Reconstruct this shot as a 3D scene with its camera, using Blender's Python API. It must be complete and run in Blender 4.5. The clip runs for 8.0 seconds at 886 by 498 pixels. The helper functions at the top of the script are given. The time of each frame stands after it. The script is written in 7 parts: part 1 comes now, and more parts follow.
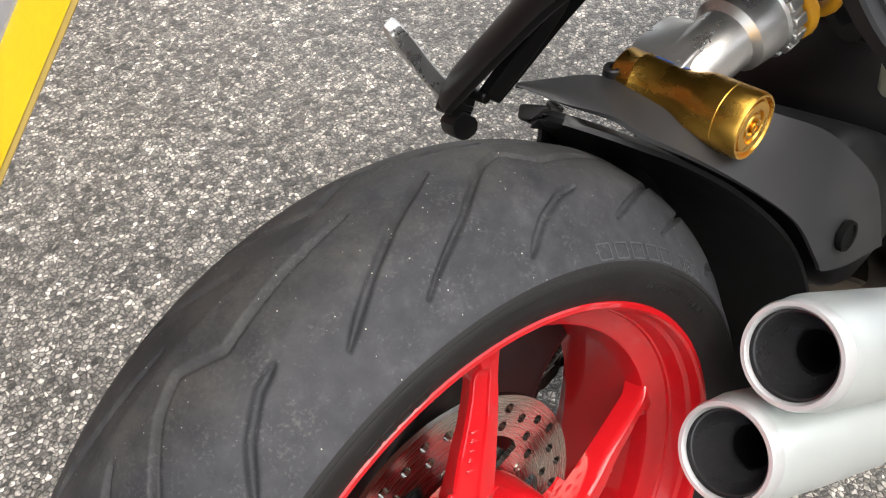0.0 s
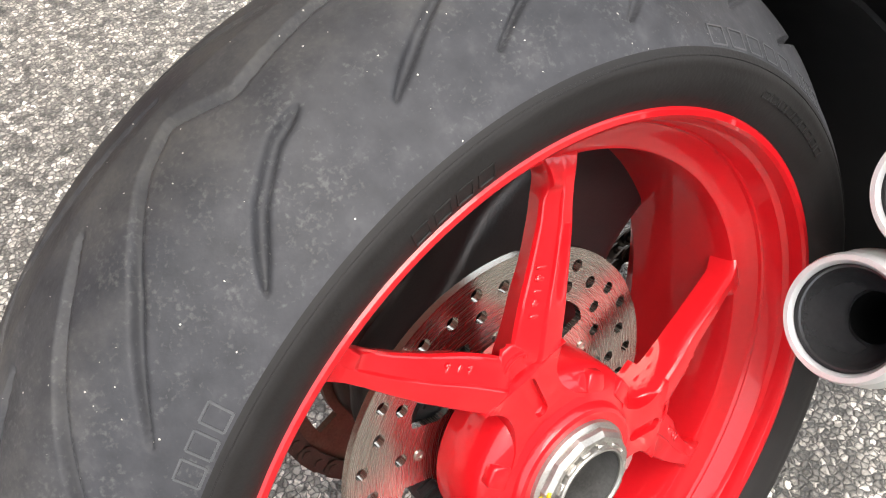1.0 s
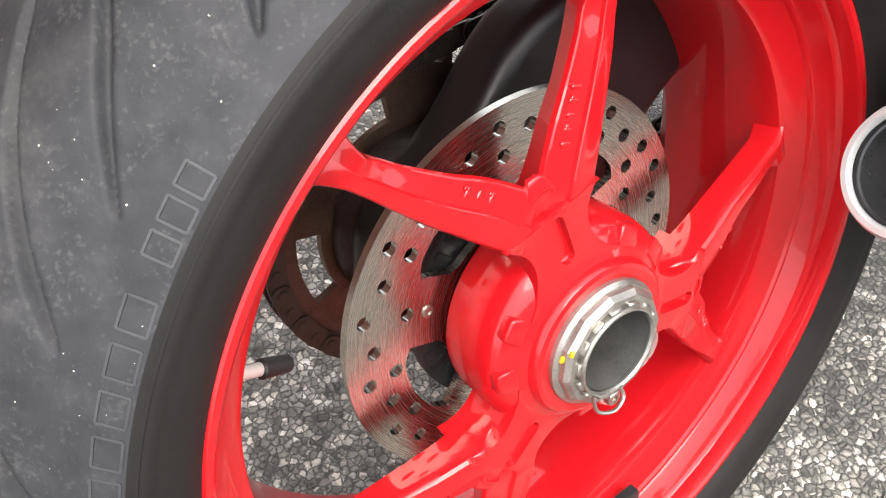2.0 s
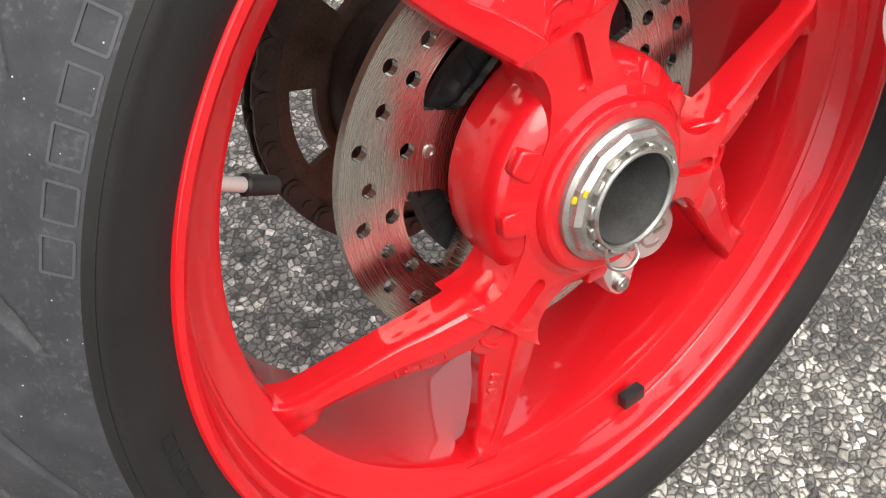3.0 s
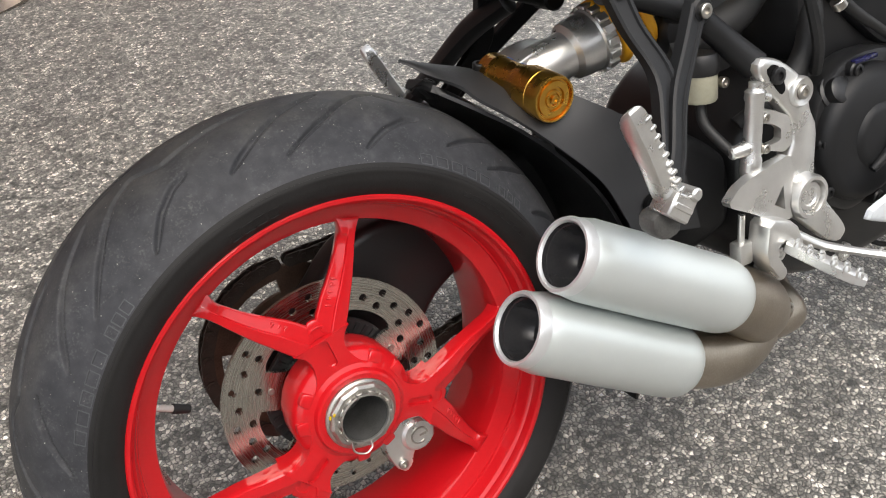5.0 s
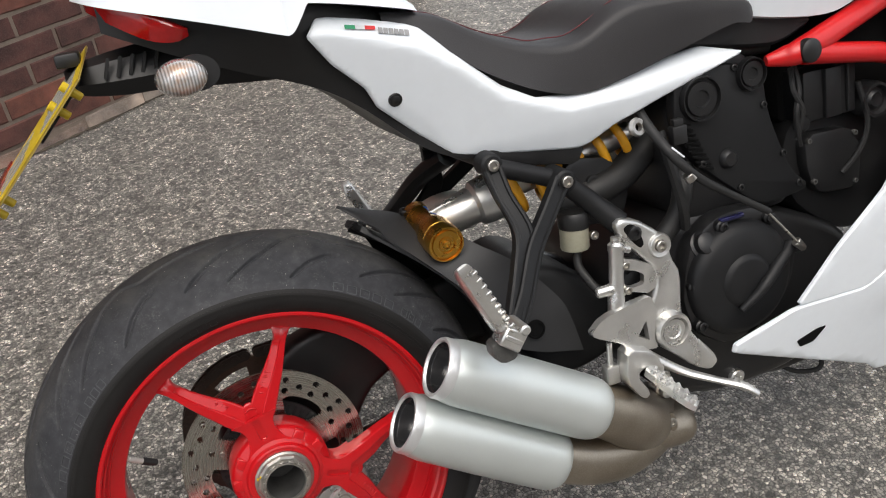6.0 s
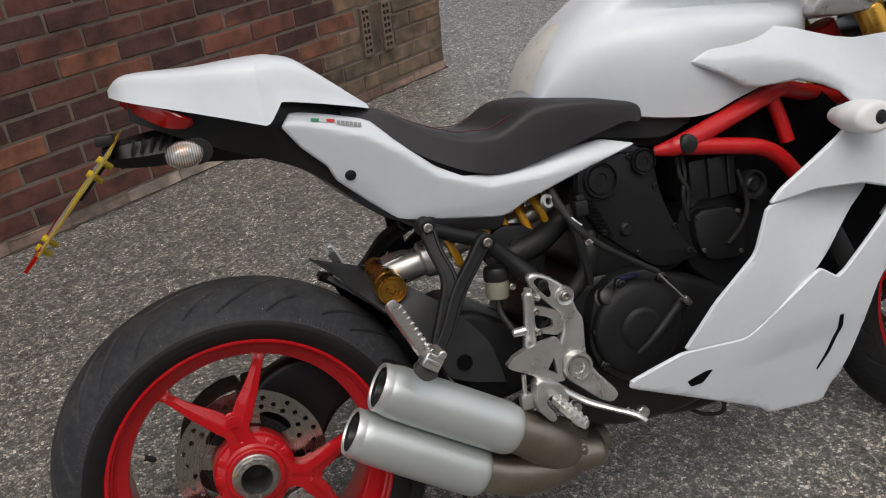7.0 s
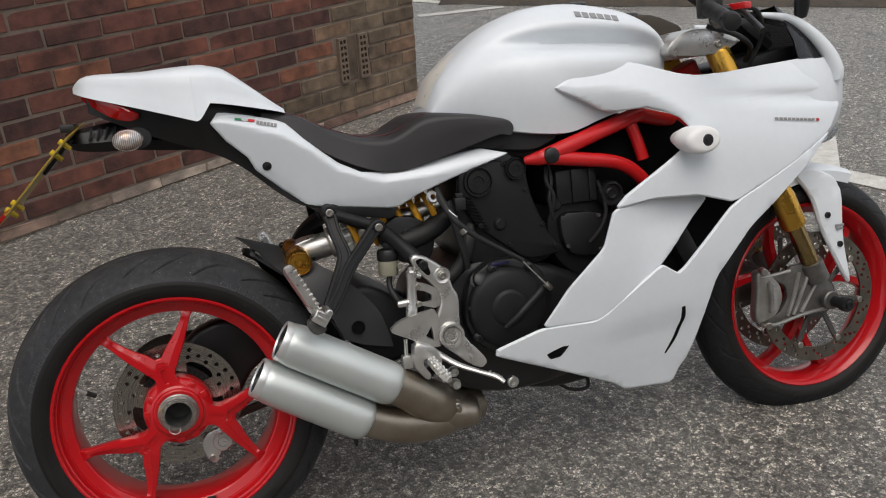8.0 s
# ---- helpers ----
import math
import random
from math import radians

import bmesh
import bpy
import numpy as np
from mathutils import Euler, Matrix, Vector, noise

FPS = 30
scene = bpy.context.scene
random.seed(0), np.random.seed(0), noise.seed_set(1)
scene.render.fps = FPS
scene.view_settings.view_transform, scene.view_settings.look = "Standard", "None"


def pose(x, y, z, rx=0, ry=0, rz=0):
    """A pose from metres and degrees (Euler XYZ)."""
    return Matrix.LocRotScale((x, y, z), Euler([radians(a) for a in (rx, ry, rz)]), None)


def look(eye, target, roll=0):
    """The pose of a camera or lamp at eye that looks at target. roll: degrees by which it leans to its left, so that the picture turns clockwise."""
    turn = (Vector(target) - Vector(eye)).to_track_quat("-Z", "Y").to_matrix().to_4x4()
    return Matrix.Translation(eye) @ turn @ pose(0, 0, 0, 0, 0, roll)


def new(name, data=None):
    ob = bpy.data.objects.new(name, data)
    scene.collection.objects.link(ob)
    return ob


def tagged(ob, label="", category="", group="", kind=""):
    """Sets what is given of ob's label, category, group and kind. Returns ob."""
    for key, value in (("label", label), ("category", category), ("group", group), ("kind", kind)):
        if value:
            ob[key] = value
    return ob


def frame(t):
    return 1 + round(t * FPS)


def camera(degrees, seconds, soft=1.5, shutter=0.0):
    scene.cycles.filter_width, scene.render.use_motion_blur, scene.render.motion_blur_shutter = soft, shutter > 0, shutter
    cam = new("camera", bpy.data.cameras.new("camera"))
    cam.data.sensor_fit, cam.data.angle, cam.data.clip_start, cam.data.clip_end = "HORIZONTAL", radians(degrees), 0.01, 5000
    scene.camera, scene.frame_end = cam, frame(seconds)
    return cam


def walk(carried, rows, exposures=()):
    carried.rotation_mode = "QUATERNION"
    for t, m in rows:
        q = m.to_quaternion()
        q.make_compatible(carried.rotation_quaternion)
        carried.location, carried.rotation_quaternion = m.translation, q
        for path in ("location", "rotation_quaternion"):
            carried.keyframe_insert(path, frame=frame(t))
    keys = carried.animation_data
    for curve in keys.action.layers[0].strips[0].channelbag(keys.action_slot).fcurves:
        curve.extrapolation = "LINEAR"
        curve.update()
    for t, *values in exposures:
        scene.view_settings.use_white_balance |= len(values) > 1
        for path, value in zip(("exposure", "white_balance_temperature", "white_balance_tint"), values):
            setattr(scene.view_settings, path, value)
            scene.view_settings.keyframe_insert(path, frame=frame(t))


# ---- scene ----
EXPOSURES = [(0.0, 1.42), (0.5, 1.6), (1.0, 1.86), (1.5, 1.92), (2.0, 1.88), (2.2, 1.80), (3.3, 1.46), (4.0, 1.4), (4.7, 1.14), (6.0, 0.6), (6.5, 0.26), (7.0, -0.08), (7.5, -0.09), (8.0, 0.0)]
cam = camera(54.19, 8.0, soft=1.1)
PATH = [
    (0, -0.1731, -0.1357, 0.9835, 40.818, 1.269, -42.206),
    (0.5, -0.1809, -0.1376, 0.8931, 40.720, 1.159, -40.358),
    (1, -0.1969, -0.1310, 0.8272, 40.584, 1.345, -39.492),
    (1.5, -0.2052, -0.1293, 0.7795, 39.481, 1.131, -38.442),
    (2, -0.2159, -0.1415, 0.7380, 38.465, 0.206, -37.753),
    (2.2, -0.2231, -0.1486, 0.7177, 38.370, -0.079, -37.482),
    (3.3, -0.2414, -0.1875, 0.6542, 37.757, -1.489, -35.689),
    (3.5, -0.2340, -0.2059, 0.6683, 38.349, -1.405, -35.255),
    (4, -0.2124, -0.2886, 0.7636, 41.380, -0.302, -33.832),
    (4.5, -0.2041, -0.3958, 0.8833, 46.230, 1.539, -33.120),
    (4.7, -0.2038, -0.4585, 0.9399, 48.496, 1.985, -32.789),
    (5.8, -0.0693, -0.7640, 1.1730, 54.678, 5.003, -24.085),
    (6, -0.0209, -0.8203, 1.1981, 56.120, 5.113, -22.266),
    (6.5, 0.0347, -0.9561, 1.2539, 59.667, 5.452, -19.793),
    (7, 0.0247, -1.1315, 1.2880, 62.119, 5.178, -19.248),
    (7.5, 0.0401, -1.3227, 1.3223, 63.751, 3.860, -18.399),
    (8, 0.1207, -1.4893, 1.3240, 64.565, 2.873, -17.914),
]
walk(cam, [(t, pose(*p)) for t, *p in PATH], EXPOSURES)

# ---- daylight: a bright overcast sky, the sun only a soft lobe in it ----
SUN_AZ, SUN_EL = 258.0, 66.0
world = bpy.data.worlds.new("sky")
scene.world = world
world.use_nodes = True
wn = world.node_tree
sky = wn.nodes.new("ShaderNodeTexSky")
sky.sky_type, sky.sun_disc = "NISHITA", False
sky.sun_elevation, sky.sun_rotation = radians(SUN_EL), radians(90 - SUN_AZ)
sky.air_density, sky.dust_density, sky.ozone_density = 1.0, 6.0, 1.0
haze = wn.nodes.new("ShaderNodeMixRGB")
haze.inputs[0].default_value = 0.62
haze.inputs[2].default_value = (7.2, 7.3, 7.4, 1)
wn.links.new(sky.outputs[0], haze.inputs[1])
wn.links.new(haze.outputs[0], wn.nodes["Background"].inputs[0])
wn.nodes["Background"].inputs[1].default_value = 0.138
sun = new("sun", bpy.data.lights.new("sun", "SUN"))
sun.data.energy, sun.data.angle, sun.data.color = 1.0, radians(45), (1.0, 0.96, 0.9)
sun.matrix_world = look(Vector((math.cos(radians(SUN_AZ)) * math.cos(radians(SUN_EL)), math.sin(radians(SUN_AZ)) * math.cos(radians(SUN_EL)), math.sin(radians(SUN_EL)))) * 20, (0, 0, 0))


# ---- materials ----
def material(name):
    m = bpy.data.materials.new(name)
    m.use_nodes = True
    nt = m.node_tree
    return m, nt, nt.nodes["Principled BSDF"]


def link(nt, a, b):
    nt.links.new(a, b)


def coords(nt, scale=1.0):
    c = nt.nodes.new("ShaderNodeTexCoord")
    mp = nt.nodes.new("ShaderNodeMapping")
    mp.inputs["Scale"].default_value = (scale, scale, scale) if not isinstance(scale, tuple) else scale
    link(nt, c.outputs["Object"], mp.inputs[0])
    return mp.outputs[0]


def noise_tex(nt, vec, scale, detail=4.0, rough=0.55):
    n = nt.nodes.new("ShaderNodeTexNoise")
    n.inputs["Scale"].default_value, n.inputs["Detail"].default_value, n.inputs["Roughness"].default_value = scale, detail, rough
    link(nt, vec, n.inputs["Vector"])
    return n.outputs["Fac"]


def ramp(nt, fac, stops):
    r = nt.nodes.new("ShaderNodeValToRGB")
    while len(r.color_ramp.elements) < len(stops):
        r.color_ramp.elements.new(0.5)
    for e, (p, c) in zip(r.color_ramp.elements, stops):
        e.position, e.color = p, (*c, 1) if len(c) == 3 else c
    link(nt, fac, r.inputs[0])
    return r.outputs[0]


def grey(v):
    return (v, v, v)


def mix(nt, fac, a, b, kind="MIX"):
    n = nt.nodes.new("ShaderNodeMixRGB")
    n.blend_type = kind
    for k, v in ((0, fac), (1, a), (2, b)):
        if isinstance(v, (int, float)):
            n.inputs[k].default_value = v
        elif isinstance(v, tuple):
            n.inputs[k].default_value = (*v, 1)
        else:
            link(nt, v, n.inputs[k])
    return n.outputs[0]


def maths(nt, op, a, b=0.0):
    n = nt.nodes.new("ShaderNodeMath")
    n.operation = op
    for k, v in ((0, a), (1, b)):
        if isinstance(v, (int, float)):
            n.inputs[k].default_value = v
        else:
            link(nt, v, n.inputs[k])
    return n.outputs[0]


def bump(nt, bsdf, height, strength, distance):
    b = nt.nodes.new("ShaderNodeBump")
    b.inputs["Strength"].default_value, b.inputs["Distance"].default_value = strength, distance
    link(nt, height, b.inputs["Height"])
    link(nt, b.outputs[0], bsdf.inputs["Normal"])
    return b


def surface(name, dark, light, rough=(0.4, 0.55), metal=0.0, scale=20.0, fine=400.0, relief=0.0003, coat=0.0, spec=0.5):
    """A worn solid: colour and roughness vary broadly and finely, with a fine relief."""
    m, nt, p = material(name)
    v = coords(nt)
    a, b = noise_tex(nt, v, scale), noise_tex(nt, v, fine, 2.0)
    f = mix(nt, 0.35, a, b)
    link(nt, ramp(nt, f, [(0.3, dark), (0.7, light)]), p.inputs["Base Color"])
    link(nt, ramp(nt, a, [(0.3, grey(rough[0])), (0.7, grey(rough[1]))]), p.inputs["Roughness"])
    p.inputs["Metallic"].default_value = metal
    p.inputs["Specular IOR Level"].default_value = spec
    p.inputs["Coat Weight"].default_value = coat
    p.inputs["Coat Roughness"].default_value = 0.04
    if relief:
        bump(nt, p, b, 0.5, relief)
    return m


WHITE = surface("white_paint", (0.69, 0.73, 0.765), (0.735, 0.775, 0.81), (0.34, 0.46), scale=6.0, fine=60.0, relief=0.0, coat=0.4)
RED = surface("red_gloss_paint", (0.44, 0.005, 0.009), (0.50, 0.008, 0.012), (0.28, 0.38), scale=9.0, fine=300.0, relief=0.0, coat=0.75, spec=0.15)
RED_FRAME = surface("red_frame_paint", (0.50, 0.005, 0.007), (0.58, 0.008, 0.010), (0.3, 0.4), scale=9.0, fine=300.0, relief=0.00005, coat=0.3)
BLACK = surface("black_plastic", (0.007, 0.007, 0.0075), (0.014, 0.014, 0.0145), (0.38, 0.54), scale=15.0, fine=900.0, relief=0.0002, spec=0.45)
DARK = surface("dark_grey_plastic", (0.006, 0.0062, 0.0068), (0.012, 0.0123, 0.013), (0.42, 0.58), scale=12.0, fine=1200.0, relief=0.00025, spec=0.3)
GUARD_GREY = surface("scuffed_grey_plastic", (0.018, 0.0182, 0.019), (0.030, 0.0303, 0.032), (0.45, 0.6), scale=12.0, fine=1200.0, relief=0.00025, spec=0.4)
ENGINE = surface("black_engine_paint", (0.007, 0.007, 0.0075), (0.014, 0.014, 0.0145), (0.30, 0.46), scale=18.0, fine=500.0, relief=0.0003, spec=0.45)
CAST = surface("cast_aluminium", (0.56, 0.555, 0.535), (0.72, 0.715, 0.69), (0.24, 0.38), 0.85, 30.0, 900.0, 0.0003)
CAN = surface("satin_aluminium", (0.55, 0.588, 0.573), (0.62, 0.656, 0.643), (0.36, 0.46), 0.6, 8.0, 1500.0, 0.00005)
CAN_RING = surface("pale_aluminium_ring", (0.64, 0.65, 0.65), (0.72, 0.73, 0.73), (0.30, 0.40), 0.6, 10.0, 800.0, 0.00005)
STEEL = surface("brushed_steel", (0.36, 0.34, 0.31), (0.50, 0.48, 0.44), (0.26, 0.42), 1.0, 40.0, 600.0, 0.0001)
HOT_STEEL = surface("heat_tinted_steel", (0.26, 0.225, 0.18), (0.44, 0.39, 0.325), (0.30, 0.46), 1.0, 14.0, 500.0, 0.0002)
GOLD = surface("gold_anodised", (0.62, 0.34, 0.055), (0.72, 0.42, 0.08), (0.22, 0.32), 1.0, 20.0, 500.0, 0.00005)
SPRING = surface("yellow_spring_paint", (0.72, 0.33, 0.012), (0.80, 0.40, 0.02), (0.35, 0.5), 0.0, 20.0, 400.0, 0.0001)
SEAT = surface("grained_black_vinyl", (0.015, 0.0138, 0.0148), (0.026, 0.0245, 0.0255), (0.48, 0.62), 0.0, 10.0, 700.0, 0.0005)
CHAIN = surface("oily_chain_steel", (0.035, 0.030, 0.027), (0.11, 0.095, 0.08), (0.35, 0.6), 0.8, 60.0, 700.0, 0.0003)
SPROCKET = surface("rusty_sprocket_steel", (0.070, 0.045, 0.032), (0.17, 0.12, 0.09), (0.4, 0.6), 0.8, 45.0, 500.0, 0.0003)
RUBBER = surface("black_rubber", (0.006, 0.006, 0.006), (0.013, 0.013, 0.013), (0.5, 0.7), 0.0, 40.0, 600.0, 0.0003)
YELLOW = surface("yellow_plate", (0.56, 0.39, 0.010), (0.64, 0.46, 0.015), (0.3, 0.45), 0.0, 20.0, 300.0, 0.0)
INK = surface("grey_lettering", (0.22, 0.22, 0.22), (0.28, 0.28, 0.28), (0.4, 0.5), 0.0, 40.0, 300.0, 0.0)


def lens_material(name, colour, rough=0.08):
    m, nt, p = material(name)
    p.inputs["Base Color"].default_value = (*colour, 1)
    p.inputs["Transmission Weight"].default_value = 0.85
    p.inputs["Roughness"].default_value = rough
    p.inputs["IOR"].default_value = 1.45
    return m


RED_LENS = surface("red_lamp_lens", (0.22, 0.002, 0.003), (0.42, 0.005, 0.005), (0.05, 0.10), 0.0, 25.0, 120.0, 0.0003, coat=0.4)
CLEAR_LENS = lens_material("clear_lamp_lens", (0.95, 0.95, 0.95))
# Near-black painted in place of the shade inside openings and behind parts.
SHADE_BLACK = surface("painted_shade_black", (0.003, 0.003, 0.003), (0.006, 0.006, 0.006), (0.8, 0.95), spec=0.1)
FORK_GREY = surface("grey_fork_casting", (0.26, 0.252, 0.235), (0.42, 0.408, 0.385), (0.30, 0.45), 0.75, 40.0, 600.0, 0.0003)
FORK_DARK = surface("dull_fork_casting", (0.10, 0.096, 0.090), (0.19, 0.184, 0.172), (0.36, 0.5), 0.7, 40.0, 600.0, 0.0003)
PAD = surface("clear_protection_film", (0.70, 0.69, 0.62), (0.79, 0.78, 0.72), (0.25, 0.4), 0.0, 30.0, 200.0, 0.0002, coat=0.5)
OUTLET = surface("glossy_black_enamel", (0.014, 0.014, 0.015), (0.026, 0.026, 0.027), (0.14, 0.24), 0.0, 30.0, 300.0, 0.0001)
BORE = surface("sooty_black", (0.012, 0.012, 0.013), (0.024, 0.024, 0.025), (0.12, 0.22), 0.0, 30.0, 300.0, 0.0001)


def tarmac_material():
    """Worn surface dressing: pale and dark chippings bedded in grey bitumen."""
    m, nt, p = material("chipped_tarmac")
    v = coords(nt)
    warp = nt.nodes.new("ShaderNodeMixRGB")
    warp.blend_type, warp.inputs[0].default_value = "ADD", 0.005
    n = nt.nodes.new("ShaderNodeTexNoise")
    n.inputs["Scale"].default_value = 200.0
    link(nt, v, n.inputs["Vector"])
    link(nt, v, warp.inputs[1])
    link(nt, n.outputs["Color"], warp.inputs[2])
    cells, shade, height = [], None, None
    vo = nt.nodes.new("ShaderNodeTexVoronoi")
    vo.inputs["Scale"].default_value = 140.0
    link(nt, warp.outputs[0], vo.inputs["Vector"])
    edge = nt.nodes.new("ShaderNodeTexVoronoi")
    edge.feature, edge.inputs["Scale"].default_value = "DISTANCE_TO_EDGE", 140.0
    link(nt, warp.outputs[0], edge.inputs["Vector"])
    sep = nt.nodes.new("ShaderNodeSeparateColor")
    link(nt, vo.outputs["Color"], sep.inputs[0])
    stone = ramp(nt, sep.outputs[0], [(0.0, (0.17, 0.163, 0.148)), (0.30, (0.31, 0.296, 0.268)), (0.60, (0.43, 0.41, 0.372)), (0.82, (0.60, 0.573, 0.522)), (0.94, (0.92, 0.88, 0.81))])
    small = nt.nodes.new("ShaderNodeTexVoronoi")
    small.inputs["Scale"].default_value = 310.0
    link(nt, warp.outputs[0], small.inputs["Vector"])
    bit = nt.nodes.new("ShaderNodeSeparateColor")
    link(nt, small.outputs["Color"], bit.inputs[0])
    stone = mix(nt, 0.40, stone, ramp(nt, bit.outputs[0], [(0.0, grey(0.62)), (0.6, grey(1.0)), (1.0, grey(1.4))]), "MULTIPLY")
    speck = noise_tex(nt, v, 1400.0, 2.0)
    stone = mix(nt, 0.35, stone, ramp(nt, speck, [(0.3, grey(0.5)), (0.7, grey(1.0))]), "MULTIPLY")
    broad = noise_tex(nt, v, 1.3, 5.0)
    stone = mix(nt, 1.0, stone, ramp(nt, broad, [(0.3, (0.92, 0.91, 0.90)), (0.5, (1.06, 1.04, 1.01)), (0.7, (1.14, 1.11, 1.06))]), "MULTIPLY")
    clump = mix(nt, 0.5, noise_tex(nt, v, 55.0, 3.0, 0.7), noise_tex(nt, v, 21.0, 3.0, 0.7))
    stone = mix(nt, 1.0, stone, ramp(nt, clump, [(0.38, grey(0.66)), (0.52, grey(1.0)), (0.64, grey(1.46))]), "MULTIPLY")
    big = nt.nodes.new("ShaderNodeTexVoronoi")
    big.inputs["Scale"].default_value = 72.0
    link(nt, warp.outputs[0], big.inputs["Vector"])
    lump = nt.nodes.new("ShaderNodeSeparateColor")
    link(nt, big.outputs["Color"], lump.inputs[0])
    stone = mix(nt, 1.0, stone, ramp(nt, lump.outputs[1], [(0.12, grey(0.62)), (0.30, grey(0.95)), (0.74, grey(1.10)), (0.90, grey(1.6))]), "MULTIPLY")
    blot = noise_tex(nt, v, 4.5, 7.0, 0.7)
    stone = mix(nt, 1.0, stone, ramp(nt, blot, [(0.56, grey(1.0)), (0.68, grey(0.55))]), "MULTIPLY")
    gap = ramp(nt, edge.outputs["Distance"], [(0.0, grey(0.0)), (0.07, grey(0.5)), (0.16, grey(1.0))])
    link(nt, mix(nt, gap, (0.075, 0.072, 0.067), stone), p.inputs["Base Color"])
    p.inputs["Roughness"].default_value = 0.38
    p.inputs["Specular IOR Level"].default_value = 0.5
    dome = ramp(nt, edge.outputs["Distance"], [(0.0, grey(0.0)), (0.25, grey(0.8)), (0.6, grey(1.0))])
    h = maths(nt, "ADD", maths(nt, "MULTIPLY", dome, maths(nt, "ADD", sep.outputs[1], 0.5)), maths(nt, "MULTIPLY", speck, 0.35))
    lean = nt.nodes.new("ShaderNodeVectorMath")
    lean.operation = "SUBTRACT"
    link(nt, warp.outputs[0], lean.inputs[0])
    link(nt, vo.outputs["Position"], lean.inputs[1])
    way = nt.nodes.new("ShaderNodeVectorMath")
    way.operation = "SUBTRACT"
    link(nt, vo.outputs["Color"], way.inputs[0])
    way.inputs[1].default_value = (0.5, 0.5, 0.5)
    dot = nt.nodes.new("ShaderNodeVectorMath")
    dot.operation = "DOT_PRODUCT"
    link(nt, lean.outputs[0], dot.inputs[0])
    link(nt, way.outputs[0], dot.inputs[1])
    h = maths(nt, "ADD", h, maths(nt, "MULTIPLY", dot.outputs["Value"], 320.0))
    bump(nt, p, h, 1.0, 0.0048)
    return m


TARMAC = tarmac_material()


def brick_material(name, stops, dirt):
    m, nt, p = material(name)
    v = coords(nt)
    info = nt.nodes.new("ShaderNodeObjectInfo")
    geo = nt.nodes.new("ShaderNodeNewGeometry")
    r = maths(nt, "FRACT", maths(nt, "ADD", info.outputs["Random"], geo.outputs["Random Per Island"]))
    base = ramp(nt, r, stops)
    off = nt.nodes.new("ShaderNodeVectorMath")
    off.operation = "ADD"
    link(nt, v, off.inputs[0])
    link(nt, info.outputs["Location"], off.inputs[1])
    a, b = noise_tex(nt, off.outputs[0], 14.0, 5.0), noise_tex(nt, off.outputs[0], 260.0, 3.0)
    base = mix(nt, 1.0, base, ramp(nt, a, [(0.25, grey(0.42)), (0.5, grey(0.95)), (0.75, grey(1.4))]), "MULTIPLY")
    grime = nt.nodes.new("ShaderNodeTexNoise")
    grime.inputs["Scale"].default_value, grime.inputs["Detail"].default_value = 3.5, 6.0
    link(nt, off.outputs[0], grime.inputs["Vector"])
    base = mix(nt, 1.0, base, ramp(nt, grime.outputs["Fac"], [(0.35, (0.55, 0.55, 0.56)), (0.6, (1.1, 1.08, 1.05))]), "MULTIPLY")
    base = mix(nt, ramp(nt, b, [(0.45, grey(0.0)), (0.75, grey(0.35))]), base, dirt)
    link(nt, base, p.inputs["Base Color"])
    p.inputs["Roughness"].default_value = 0.85
    bump(nt, p, mix(nt, 0.5, a, b), 0.8, 0.003)
    return m


BRICK = brick_material("red_brown_brick", [(0.0, (0.082, 0.034, 0.029)), (0.35, (0.105, 0.039, 0.031)), (0.65, (0.130, 0.046, 0.034)), (0.85, (0.160, 0.056, 0.038)), (0.97, (0.22, 0.084, 0.047)), (1.0, (0.26, 0.105, 0.055))], (0.14, 0.095, 0.080))
BRICK_PALE = brick_material("weathered_brick", [(0.0, (0.12, 0.085, 0.055)), (0.5, (0.17, 0.125, 0.085)), (1.0, (0.20, 0.12, 0.075))], (0.22, 0.19, 0.15))
BRICK_BASE = brick_material("worn_base_brick", [(0.0, (0.19, 0.10, 0.075)), (0.45, (0.30, 0.20, 0.155)), (1.0, (0.42, 0.35, 0.29))], (0.40, 0.37, 0.33))
MORTAR = surface("lime_mortar", (0.12, 0.092, 0.072), (0.225, 0.178, 0.142), (0.8, 0.95), 0.0, 25.0, 300.0, 0.002)
TERRACOTTA = surface("terracotta_air_brick", (0.14, 0.10, 0.075), (0.20, 0.15, 0.11), (0.75, 0.9), 0.0, 25.0, 300.0, 0.001)
RENDERED = surface("unseen_wall_brown", (0.17, 0.145, 0.125), (0.26, 0.225, 0.195), (0.8, 0.95), 0.0, 2.0, 60.0, 0.003)
LITTER = surface("soil_and_dead_leaves", (0.020, 0.016, 0.012), (0.085, 0.066, 0.046), (0.8, 0.95), 0.0, 9.0, 60.0, 0.01)
ROAD_PAINT = surface("worn_white_road_paint", (0.40, 0.39, 0.36), (0.66, 0.65, 0.61), (0.7, 0.85), 0.0, 22.0, 120.0, 0.002)


# ---- building blocks ----
def finish(ob, bm=None, mat=None, sharp=38.0):
    me = ob.data
    if bm is not None:
        bmesh.ops.recalc_face_normals(bm, faces=bm.faces[:])
        lim = radians(sharp)
        for f in bm.faces:
            f.smooth = True
        for e in bm.edges:
            e.smooth = not (len(e.link_faces) == 2 and e.calc_face_angle(0.0) > lim)
        bm.to_mesh(me)
        bm.free()
    if mat is not None:
        me.materials.append(mat)
    return ob


